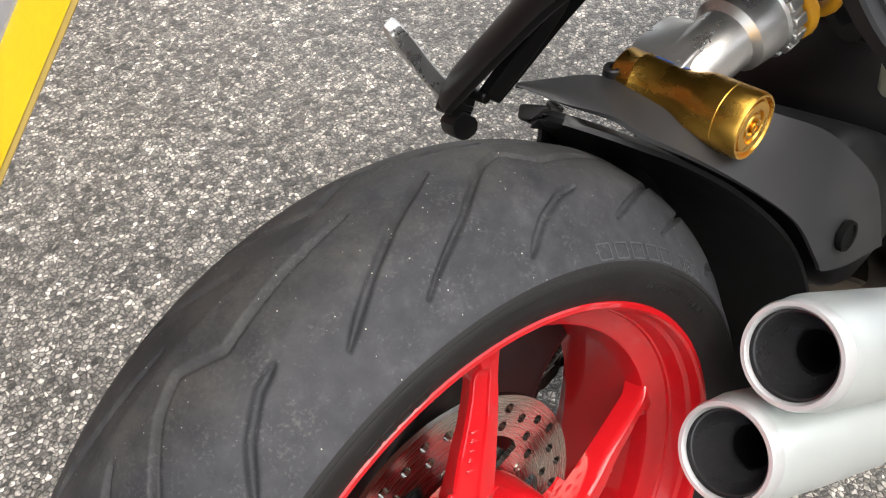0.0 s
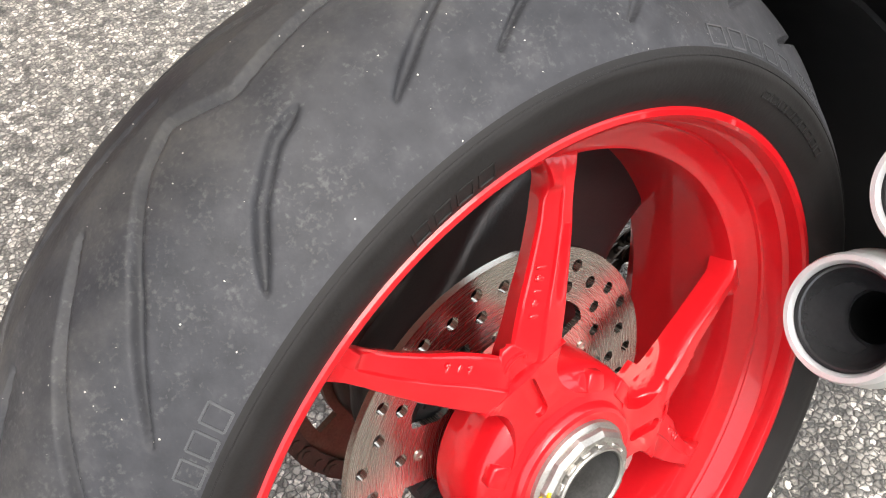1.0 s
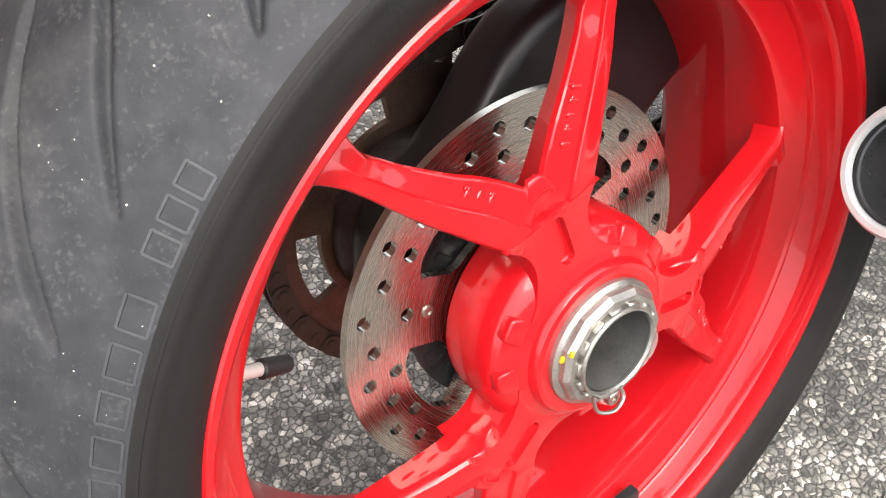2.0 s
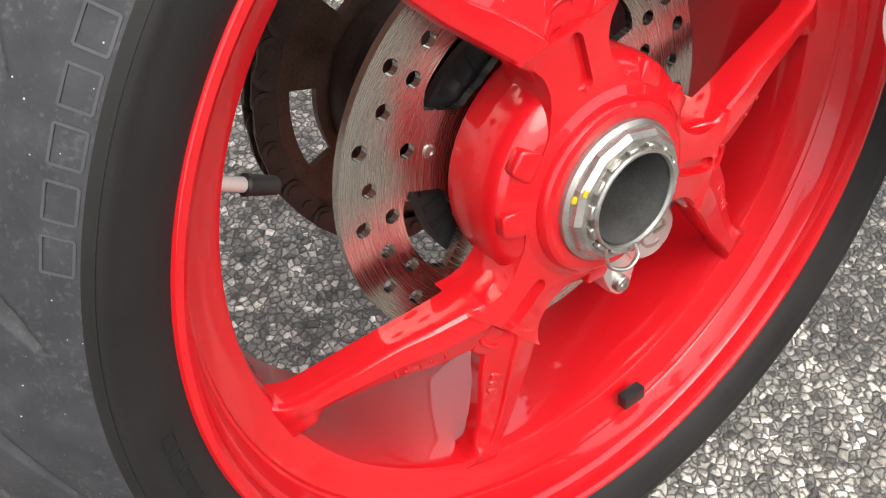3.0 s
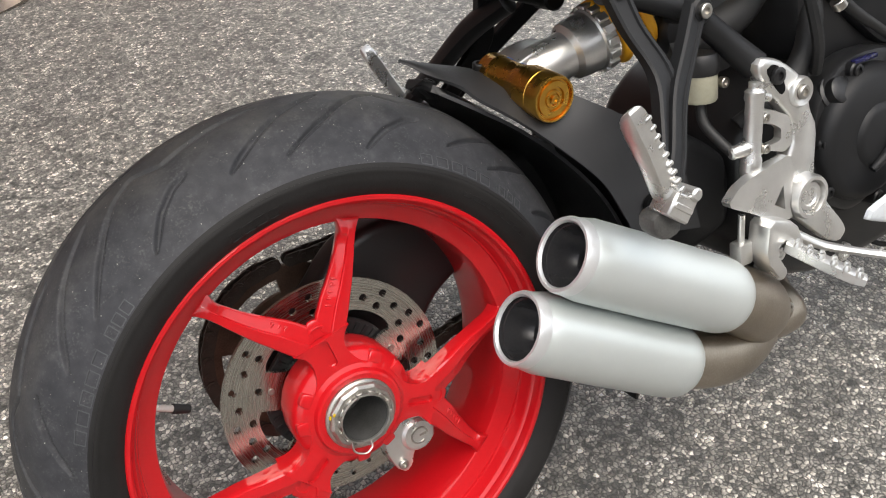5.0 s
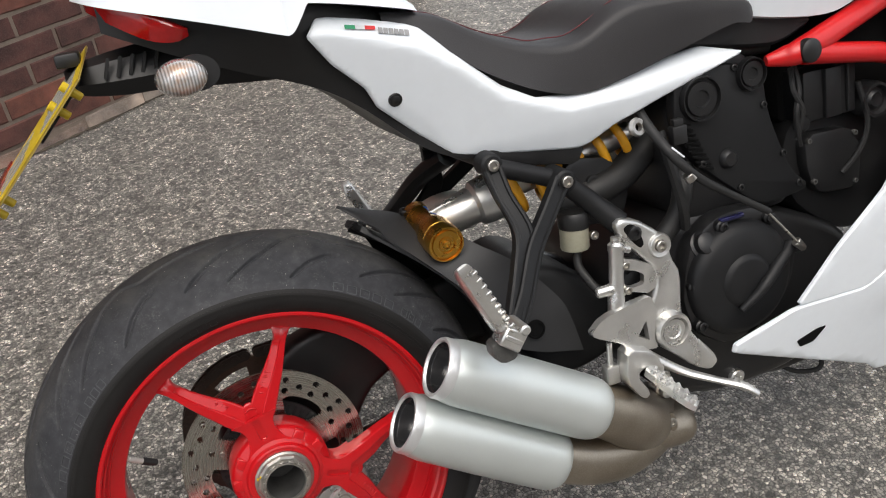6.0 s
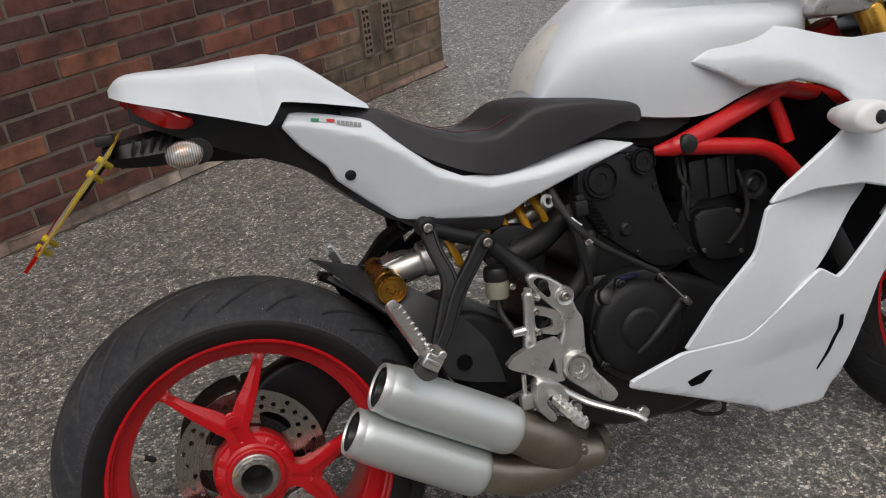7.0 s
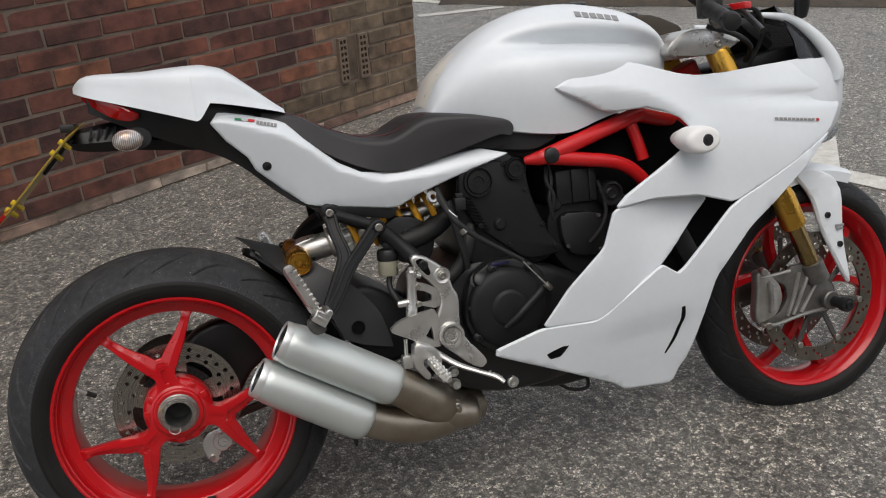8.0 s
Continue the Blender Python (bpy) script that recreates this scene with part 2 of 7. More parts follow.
def part(name, bm, mat, parent=None, label="", sharp=38.0, at=None):
    """One mesh object under a thing or a part."""
    ob = finish(new(name, bpy.data.meshes.new(name)), bm, mat, sharp)
    if parent is not None and parent.parent is not None and parent.parent.parent is not None:
        parent = parent.parent   # sub-parts are the deepest level
    ob.parent = parent
    if at is not None:
        ob.location = at
    return tagged(ob, label)


def rounded(points, cut=0.2, times=2):
    """A closed outline with its corners cut round."""
    for _ in range(times):
        out = []
        for (ax, az), (bx, bz) in zip(points, points[1:] + points[:1]):
            out += [(ax + (bx - ax) * cut, az + (bz - az) * cut), (bx + (ax - bx) * cut, bz + (az - bz) * cut)]
        points = out
    return points


def spline(points, per=6, closed=False):
    """Catmull-Rom through the points."""
    pts = [Vector(p) for p in points]
    n, out = len(pts), []
    for i in range(n if closed else n - 1):
        if closed:
            a, b, c, d = (pts[(i + k) % n] for k in (-1, 0, 1, 2))
        else:
            a, b, c, d = pts[max(i - 1, 0)], pts[i], pts[i + 1], pts[min(i + 2, n - 1)]
        for k in range(per):
            t = k / per
            out.append(0.5 * (2 * b + (c - a) * t + (2 * a - 5 * b + 4 * c - d) * t * t + (3 * b - 3 * c + d - a) * t ** 3))
    if not closed:
        out.append(pts[-1])
    return out


def edge_distance(x, z, pts):
    p = np.array(pts)
    q = np.roll(p, -1, 0)
    d, w = q - p, np.array((x, z)) - p
    t = np.clip((w * d).sum(1) / np.maximum((d * d).sum(1), 1e-12), 0, 1)
    return float(np.sqrt(((w - t[:, None] * d) ** 2).sum(1)).min())


def shell(outline, depth, thick=0.004, step=0.02, r=0.006, cut=0.2, times=2, side=-1):
    """A curved panel over a side-view outline (x, z); depth(x, z) is its distance from the middle plane."""
    pts = rounded(list(outline), cut, times)
    bm = bmesh.new()
    area = sum(ax * bz - bx * az for (ax, az), (bx, bz) in zip(pts, pts[1:] + pts[:1]))
    inner = []
    for k, (x, z) in enumerate(pts):
        (ax, az), (bx, bz) = pts[k - 1], pts[(k + 1) % len(pts)]
        n = Vector((az - bz, bx - ax)).normalized() * (1 if area > 0 else -1)
        c = r
        while c > r * 0.02 and edge_distance(x + n.x * c, z + n.y * c, pts) < 0.8 * c:
            c *= 0.7
        inner.append((x + n.x * c, z + n.y * c))
    va, vb = ([bm.verts.new((x, 0, z)) for x, z in some] for some in (pts, inner))
    for k in range(len(pts)):
        m = (k + 1) % len(pts)
        bm.faces.new((va[k], va[m], vb[m], vb[k]))
    rim = [bm.edges.get((vb[k], vb[(k + 1) % len(vb)])) for k in range(len(vb))]
    bmesh.ops.triangle_fill(bm, use_beauty=False, edges=rim)
    xs, zs = [p[0] for p in pts], [p[1] for p in pts]
    for lo, hi, n in ((min(xs), max(xs), (1, 0, 0)), (min(zs), max(zs), (0, 0, 1))):
        k = lo + step
        while k < hi:
            bmesh.ops.bisect_plane(bm, geom=bm.verts[:] + bm.edges[:] + bm.faces[:], plane_co=Vector(n) * k, plane_no=n, dist=1e-5)
            k += step
    for v in bm.verts:
        x, z = v.co.x, v.co.z
        d = edge_distance(x, z, pts)
        sink = r - math.sqrt(max(0.0, r * r - (r - d) ** 2)) if d < r else 0.0
        v.co.y = side * (depth(x, z) - sink)
    bmesh.ops.remove_doubles(bm, verts=bm.verts[:], dist=2e-4)
    bmesh.ops.recalc_face_normals(bm, faces=bm.faces[:])
    out = sum((g.normal.y * g.calc_area() for g in bm.faces), 0.0)
    if out * side < 0:
        bmesh.ops.reverse_faces(bm, faces=bm.faces[:])
    back = bmesh.ops.extrude_face_region(bm, geom=bm.faces[:], use_keep_orig=True)
    for v in back["geom"]:
        if isinstance(v, bmesh.types.BMVert):
            v.co.y -= side * thick
    return bm


def mirrored(bm):
    """A copy on the other side of the middle plane."""
    two = bm.copy()
    for v in two.verts:
        v.co.y = -v.co.y
    bmesh.ops.reverse_faces(two, faces=two.faces[:])
    return two


def loft(sections, per=5, ends=True, closed=True):
    """A skin over rings of equally many points, smooth along its length."""
    n = len(sections[0])
    lines = [spline([s[k] for s in sections], per) for k in range(n)]
    bm = bmesh.new()
    rings = [[bm.verts.new(lines[k][j]) for k in range(n)] for j in range(len(lines[0]))]
    for a, b in zip(rings, rings[1:]):
        for k in range(n if closed else n - 1):
            m = (k + 1) % n
            bm.faces.new((a[k], a[m], b[m], b[k]))
    if ends and closed:
        bm.faces.new(rings[0][::-1])
        bm.faces.new(rings[-1])
    return bm


def tube(points, radius, seg=12, per=6, caps=True, flat=1.0):
    """A round bar along a smooth line; radius is a number or one for each point."""
    pts = spline(points, per) if per > 1 else [Vector(p) for p in points]
    rad = radius if isinstance(radius, (list, tuple)) else [radius] * len(points)
    at = np.linspace(0, len(points) - 1, len(pts))
    rr = np.interp(at, range(len(points)), rad)
    bm, rings, up = bmesh.new(), [], None
    for i, p in enumerate(pts):
        d = (pts[min(i + 1, len(pts) - 1)] - pts[max(i - 1, 0)]).normalized()
        if up is None:
            up = Vector((0, 0, 1)) if abs(d.z) < 0.9 else Vector((1, 0, 0))
        up = (up - d * up.dot(d)).normalized()
        side = d.cross(up)
        rings.append([bm.verts.new(p + (up * math.cos(a) * flat + side * math.sin(a)) * rr[i]) for a in (2 * math.pi * k / seg for k in range(seg))])
    for a, b in zip(rings, rings[1:]):
        for k in range(seg):
            bm.faces.new((a[k], a[(k + 1) % seg], b[(k + 1) % seg], b[k]))
    if caps:
        bm.faces.new(rings[0][::-1])
        bm.faces.new(rings[-1])
    return bm


def blade(points, half, thick):
    """A flat bar with a shallow channel along its outer face, upright in the side view."""
    pts = [Vector(p) for p in points]
    secs = []
    for i, p in enumerate(pts):
        d = pts[min(i + 1, len(pts) - 1)] - pts[max(i - 1, 0)]
        n = Vector((d.z, 0, -d.x)).normalized()
        s = 1 if p.y > 0 else -1
        secs.append([p + n * u * half[i] + Vector((0, s * v * thick, 0)) for u, v in ((-1, 0.7), (-0.8, 1), (-0.55, 1), (-0.45, 0.65), (0.45, 0.65), (0.55, 1), (0.8, 1), (1, 0.7), (1, -0.8), (0.8, -1), (-0.8, -1), (-1, -0.8))])
    return loft(secs, 5)


def lathe(profile, centre=(0, 0, 0), axis=(0, 1, 0), seg=48, closed=False, arc=360.0):
    """Turns (radius, height along the axis) round the axis."""
    ax = Vector(axis).normalized()
    u = ax.orthogonal().normalized()
    if abs(ax.y) > 0.9:
        u = Vector((1, 0, 0)) - ax * ax.x
        u.normalize()
    w = ax.cross(u)
    c = Vector(centre)
    bm, rings = bmesh.new(), []
    full = arc >= 360.0
    for k in range(seg if full else seg + 1):
        a = radians(arc) * k / seg
        d = u * math.cos(a) + w * math.sin(a)
        rings.append([bm.verts.new(c + d * r + ax * h) for r, h in profile])
    n = len(profile)
    for k in range(seg):
        a, b = rings[k], rings[(k + 1) % len(rings)]
        for j in range(n if closed else n - 1):
            m = (j + 1) % n
            bm.faces.new((a[j], a[m], b[m], b[j]))
    bmesh.ops.remove_doubles(bm, verts=bm.verts[:], dist=1e-6)
    return bm


def rod(p, q, r0, r1=None, seg=24, chamfer=0.0):
    """A turned bar from p to q with chamfered ends."""
    p, q = Vector(p), Vector(q)
    r1 = r0 if r1 is None else r1
    h = (q - p).length
    c = min(chamfer, h * 0.4, r0 * 0.5, r1 * 0.5)
    prof = [(0.0, 0.0), (r0 - c, 0.0), (r0, c), (r1, h - c), (r1 - c, h), (0.0, h)]
    return lathe(prof, p, q - p, seg)


def plate(outline, y0, y1, bevel=0.002, cut=0.2, times=1, seg=2):
    """A flat plate over a side-view outline, between two depths."""
    pts = rounded(list(outline), cut, times) if times else list(outline)
    bm = bmesh.new()
    f = bm.faces.new([bm.verts.new((x, y0, z)) for x, z in pts])
    bmesh.ops.recalc_face_normals(bm, faces=[f])
    res = bmesh.ops.extrude_face_region(bm, geom=[f])
    for v in res["geom"]:
        if isinstance(v, bmesh.types.BMVert):
            v.co.y = y1
    bmesh.ops.recalc_face_normals(bm, faces=bm.faces[:])
    if bevel:
        es = [e for e in bm.edges if len(e.link_faces) == 2 and e.calc_face_angle(0.0) > 0.9]
        bmesh.ops.bevel(bm, geom=es, offset=bevel, segments=seg, affect="EDGES", profile=0.5, clamp_overlap=True)
    return bm


def box(x0, x1, y0, y1, z0, z1, bevel=0.003, seg=2):
    bm = bmesh.new()
    bmesh.ops.create_cube(bm, size=1.0, matrix=Matrix.LocRotScale(((x0 + x1) / 2, (y0 + y1) / 2, (z0 + z1) / 2), None, (abs(x1 - x0), abs(y1 - y0), abs(z1 - z0))))
    if bevel:
        bmesh.ops.bevel(bm, geom=bm.edges[:], offset=bevel, segments=seg, affect="EDGES", profile=0.5, clamp_overlap=True)
    return bm


def join(*bms):
    out = bmesh.new()
    for b in bms:
        me = bpy.data.meshes.new("tmp")
        b.to_mesh(me)
        out.from_mesh(me)
        bpy.data.meshes.remove(me)
        b.free()
    return out


def turned(bm, m):
    bmesh.ops.transform(bm, matrix=m, verts=bm.verts[:])
    return bm


def bolt_head(p, axis, r, h, hexed=True):
    """A cap screw: a chamfered head with a hexagonal socket."""
    ax = Vector(axis).normalized()
    c = Vector(p)
    prof = [(0, h * 0.3), (r * 0.5, h * 0.3), (r * 0.5, h), (r * 0.85, h), (r, h * 0.8), (r, -h)]
    return lathe(prof, c, ax, 12 if hexed else 20)


def lerp(x, xs, ys):
    return float(np.interp(x, xs, ys))


def holed(outer, holes, y0, y1, bevel=0.0):
    """A flat plate with holes: outer and each hole are closed outlines (x, z)."""
    bm = bmesh.new()
    edges = []
    for ring in (outer, *holes):
        vs = [bm.verts.new((x, y0, z)) for x, z in ring]
        edges += [bm.edges.new((a, b)) for a, b in zip(vs, vs[1:] + vs[:1])]
    bmesh.ops.triangle_fill(bm, use_beauty=True, edges=edges)
    res = bmesh.ops.extrude_face_region(bm, geom=bm.faces[:], use_keep_orig=True)
    for v in res["geom"]:
        if isinstance(v, bmesh.types.BMVert):
            v.co.y = y1
    bmesh.ops.recalc_face_normals(bm, faces=bm.faces[:])
    return bm


def circle(x, z, r, n=12, start=0.0):
    return [(x + r * math.cos(start + 2 * math.pi * k / n), z + r * math.sin(start + 2 * math.pi * k / n)) for k in range(n)]


def empty(name, parent, label="", at=(0, 0, 0)):
    ob = new(name)
    ob.parent, ob.location, ob.empty_display_size = parent, at, 0.05
    return tagged(ob, label)


# ---- ground and house wall ----
def ground_sheet():
    bm = bmesh.new()
    bmesh.ops.create_grid(bm, x_segments=40, y_segments=40, size=40.0)
    for v in bm.verts:
        d = max(0.0, v.co.length - 8.0)
        v.co.z = 0.01 * noise.noise(v.co * 0.2) * min(1.0, d / 10.0)
        v.co.x *= 1.0 + (3.0 if abs(v.co.x) > 39 else 0.0)
        v.co.y *= 1.0 + (3.0 if abs(v.co.y) > 39 else 0.0)
    ob = finish(new("ground", bpy.data.meshes.new("ground")), bm, TARMAC)
    return tagged(ob, "grey chipped tarmac driveway with pale stone specks", "ground", kind="structure")


ground = ground_sheet()

def road_mark(points, width):
    bm = bmesh.new()
    vs = []
    for (ax, ay), (bx, by) in zip(points, points[1:]):
        d = Vector((bx - ax, by - ay, 0)).normalized()
        n = Vector((-d.y, d.x, 0)) * width / 2
        bm.faces.new([bm.verts.new(Vector((x, y, 0.004)) + s) for x, y, s in ((ax, ay, n), (bx, by, n), (bx, by, -n), (ax, ay, -n))])
    ob = finish(new("road_marking", bpy.data.meshes.new("road_marking")), bm, ROAD_PAINT)
    return tagged(ob, "worn white painted line on the tarmac", "road marking", kind="structure")


road_mark([(2.98, 1.78), (2.61, 1.30)], 0.16)
road_mark([(2.60, 1.24), (2.86, 0.72)], 0.13)
road_mark([(2.15, 6.42), (2.86, 5.57)], 0.10)
road_mark([(2.86, 5.52), (2.10, 5.52)], 0.10)
road_mark([(2.80, 6.25), (3.22, 5.60)], 0.09)


def verge():
    """A low bed of dark litter beyond the tarmac, with an uneven edge."""
    bm = bmesh.new()
    rows = []
    for i in range(60):
        u = i / 59
        x, y = 2.4 + 6.2 * u, 5.92 - 4.5 * u
        off = 0.12 * noise.noise(Vector((u * 22, 0, 0)))
        rows.append([bm.verts.new((x + (k + off * (k < 1)) * 0.59 * 0.5, y + (k + off * (k < 1)) * 0.81 * 0.5, 0.003 if k == 0 else 0.05 + 0.05 * noise.noise(Vector((x * 3, y * 3, k))))) for k in (0, 0.35, 1, 2, 4, 7)])
    for a, b in zip(rows, rows[1:]):
        for k in range(5):
            bm.faces.new((a[k], a[k + 1], b[k + 1], b[k]))
    ob = finish(new("verge", bpy.data.meshes.new("verge")), bm, LITTER)
    return tagged(ob, "dark strip of soil and dead leaves beside the tarmac", "verge", kind="structure")


verge()

WALL = pose(-0.637, 1.922, 0, 0, 0, 30.67)   # its foot runs along x, the bricks face -y
COURSE, BRICK_L, JOINT = 0.0785, 0.237, 0.011
WALL_END, WALL_START, WALL_TOP = 2.372, -3.2, 4.8


def wall_core():
    bm = box(WALL_START, WALL_END - 0.006, 0.0035, 0.23, -0.1, WALL_TOP, 0)
    two = box(WALL_END - 0.236, WALL_END - 0.006, 0.2301, 4.0, -0.1, WALL_TOP, 0)
    ob = finish(new("wall_north", bpy.data.meshes.new("wall_north")), join(bm, two), MORTAR)
    ob.matrix_world = WALL
    return tagged(ob, "red-brown brick house wall with pale mortar joints", "wall", kind="structure")


wall_north = wall_core()


def wall_foot():
    """A thin uneven dark strip in the open joint between the wall and the tarmac."""
    rng = random.Random(8)
    bm = bmesh.new()
    a, b = [], []
    for k in range(180):
        x = WALL_START + (WALL_END + 0.02 - WALL_START) * k / 179
        a.append(bm.verts.new((x, -0.006 - 0.016 * rng.random() ** 2, 0.0035)))
        b.append(bm.verts.new((x, 0.02, 0.006 + 0.006 * rng.random())))
    for k in range(179):
        bm.faces.new((a[k], a[k + 1], b[k + 1], b[k]))
    ob = finish(new("wall_foot_dirt", bpy.data.meshes.new("wall_foot_dirt")), bm, LITTER)
    ob.matrix_world = WALL
    return tagged(ob, "thin uneven dark line along the wall's foot", "dirt", kind="structure")


wall_foot()


def unseen_wall():
    """An unseen plain rendered wall, added behind the camera to darken reflections and side light."""
    bm = join(box(-11.0, 11.0, -9.23, -9.0, -0.1, 5.0, 0), box(-11.1, 11.1, -9.30, -8.96, 5.0, 5.12, 0.01, 1))
    ob = finish(new("wall_south", bpy.data.meshes.new("wall_south")), bm, RENDERED)
    return tagged(ob, "unseen plain brown wall added to darken reflections", "wall", kind="structure")


unseen_wall()


def brick_mesh(length, height, depth, seed, wear=0.002):
    rng = random.Random(seed)
    bm = bmesh.new()
    bmesh.ops.create_cube(bm, size=1.0, matrix=Matrix.Diagonal((length, depth, height, 1)))
    bmesh.ops.bevel(bm, geom=bm.edges[:], offset=0.0045, segments=1, affect="EDGES", clamp_overlap=True)
    for v in bm.verts:
        v.co += Vector((rng.uniform(-1, 1), rng.uniform(-1, 1), rng.uniform(-1, 1))) * wear
    for f in bm.faces:
        f.smooth = False
    me = bpy.data.meshes.new("brick")
    bm.to_mesh(me)
    bm.free()
    return me


# ---- motorcycle ----
LEAN = pose(0, 0, 0.0096, -15.654, 1.569, 0)   # leaning away on its side stand
bike = new("motorcycle")
bike.empty_display_size = 0.1
bike.matrix_world = LEAN
tagged(bike, "white sports motorcycle with red wheels leaning on its side stand", "motorcycle")


def tyre_material(name, tread_r, dusty, tone=1.0):
    """Rubber: a scuffed grey tread with dust towards the crown, blacker side walls."""
    m, nt, p = material(name)
    v = coords(nt)
    sep = nt.nodes.new("ShaderNodeSeparateXYZ")
    link(nt, v, sep.inputs[0])
    rad = maths(nt, "SQRT", maths(nt, "ADD", maths(nt, "MULTIPLY", sep.outputs[0], sep.outputs[0]), maths(nt, "MULTIPLY", sep.outputs[2], sep.outputs[2])))
    tread = maths(nt, "GREATER_THAN", rad, tread_r)
    a, b, c = noise_tex(nt, v, 22.0, 6.0, 0.62), noise_tex(nt, v, 420.0, 3.0), noise_tex(nt, v, 75.0, 4.0)
    rubber = ramp(nt, mix(nt, 0.55, a, c), [(0.32, (0.023 * tone, 0.024 * tone, 0.0265 * tone)), (0.55, (0.038 * tone, 0.039 * tone, 0.043 * tone)), (0.75, (0.068 * tone, 0.068 * tone, 0.071 * tone))])
    wall = ramp(nt, a, [(0.3, (0.0105, 0.0098, 0.0094)), (0.7, (0.0165, 0.0155, 0.0150))])
    base = mix(nt, tread, wall, rubber)
    crown = nt.nodes.new("ShaderNodeMapRange")
    crown.inputs["From Min"].default_value, crown.inputs["From Max"].default_value = tread_r + 0.030, tread_r + 0.054
    link(nt, rad, crown.inputs["Value"])
    dust = maths(nt, "MULTIPLY", crown.outputs[0], ramp(nt, a, [(0.35, grey(0.0)), (0.62, grey(dusty))]))
    dust = maths(nt, "MULTIPLY", dust, ramp(nt, mix(nt, 0.5, b, c), [(0.38, grey(0.35)), (0.60, grey(1.0))]))
    scuff = ramp(nt, mix(nt, 0.5, noise_tex(nt, v, 48.0, 8.0, 0.75), b), [(0.54, grey(0.0)), (0.66, grey(0.45))])
    base = mix(nt, maths(nt, "MULTIPLY", maths(nt, "MULTIPLY", scuff, tread), dusty), base, (0.11, 0.109, 0.106))
    base = mix(nt, dust, base, (0.066, 0.064, 0.059))
    grit = nt.nodes.new("ShaderNodeTexVoronoi")
    grit.inputs["Scale"].default_value = 520.0
    link(nt, v, grit.inputs["Vector"])
    gs = nt.nodes.new("ShaderNodeSeparateColor")
    link(nt, grit.outputs["Color"], gs.inputs[0])
    specks = maths(nt, "MULTIPLY", maths(nt, "GREATER_THAN", gs.outputs[0], 0.968), maths(nt, "LESS_THAN", grit.outputs["Distance"], maths(nt, "MULTIPLY", gs.outputs[1], 0.26)))
    specks = maths(nt, "MULTIPLY", specks, maths(nt, "MULTIPLY", tread, dusty))
    base = mix(nt, specks, base, (0.42, 0.40, 0.35))
    link(nt, base, p.inputs["Base Color"])
    link(nt, ramp(nt, a, [(0.3, grey(0.50)), (0.7, grey(0.68))]), p.inputs["Roughness"])
    p.inputs["Specular IOR Level"].default_value = 0.22
    bump(nt, p, mix(nt, 0.5, b, c), 0.5, 0.0007)
    return m


def groove_depth(theta, s, grooves, pitch):
    """How deep the tread is cut at angle theta and distance s from the crown."""
    depth = np.zeros_like(theta)
    th = np.mod(theta, pitch)
    R = 0.30
    for line, width in grooves:
        for shift in (-pitch, 0.0, pitch, -2 * pitch, 2 * pitch):
            pts = np.array([(radians(a) + shift, b) for a, b in line])
            for (a0, b0), (a1, b1), k in zip(pts[:-1], pts[1:], range(len(pts) - 1)):
                dx, dy = (a1 - a0) * R, b1 - b0
                t = np.clip(((th - a0) * R * dx + (s - b0) * dy) / (dx * dx + dy * dy), 0, 1)
                d = np.hypot((th - a0) * R - t * dx, s - b0 - t * dy)
                u = (k + t) / (len(pts) - 1)
                w = width * np.clip(np.minimum(u, 1 - u) * 5 + 0.35, 0, 1)
                depth = np.maximum(depth, np.clip((w * 0.5 + 0.0007 - d) / 0.0014, 0, 1))
    return depth


def tyre(name, profile, nt_, ns, grooves, pitch, mat, parent, cut=0.0045, label=""):
    """A tyre with its tread grooves cut in. profile: (y, radius) from the crown down the right side."""
    right = [Vector((y, r, 0)) for y, r in profile]
    line = spline(right, 12)
    ys, rs = np.array([p.x for p in line]), np.array([p.y for p in line])
    arc = np.r_[0, np.cumsum(np.hypot(np.diff(ys), np.diff(rs)))]
    s = np.linspace(-arc[-1], arc[-1], ns)
    sec_y, sec_r = np.sign(s) * -np.interp(np.abs(s), arc, -ys), np.interp(np.abs(s), arc, rs)
    sec_y = np.where(s >= 0, np.interp(np.abs(s), arc, ys), -np.interp(np.abs(s), arc, ys))
    th = np.arange(nt_) * 2 * math.pi / nt_
    TH, S = np.meshgrid(th, s, indexing="ij")
    D = groove_depth(TH, S, grooves, radians(pitch)) + groove_depth(TH + radians(pitch / 2), -S, grooves, radians(pitch))
    D = np.clip(D, 0, 1) * cut
    dr, dy = np.gradient(sec_r, s), np.gradient(sec_y, s)
    nl = np.hypot(dr, dy)
    nr, ny = -dy / nl, dr / nl
    nr, ny = np.where(nr < 0, -nr, nr), np.where(nr < 0, -ny, ny)
    ny = np.where(sec_y * ny < 0, -ny, ny)
    RR = sec_r[None] - D * nr[None]
    Y = sec_y[None] - D * ny[None]
    co = np.stack([RR * np.cos(TH), Y, RR * np.sin(TH)], -1).reshape(-1, 3)
    i, j = np.meshgrid(np.arange(nt_), np.arange(ns - 1), indexing="ij")
    i2 = (i + 1) % nt_
    quads = np.stack([i * ns + j, i2 * ns + j, i2 * ns + j + 1, i * ns + j + 1], -1).reshape(-1, 4)
    me = bpy.data.meshes.new(name)
    me.vertices.add(len(co))
    me.vertices.foreach_set("co", co.ravel())
    me.loops.add(quads.size)
    me.loops.foreach_set("vertex_index", quads.ravel())
    me.polygons.add(len(quads))
    me.polygons.foreach_set("loop_start", np.arange(len(quads)) * 4)
    me.polygons.foreach_set("use_smooth", np.ones(len(quads), bool))
    me.update()
    me.validate()
    ob = new(name, me)
    me.materials.append(mat)
    ob.parent = parent
    return tagged(ob, label)


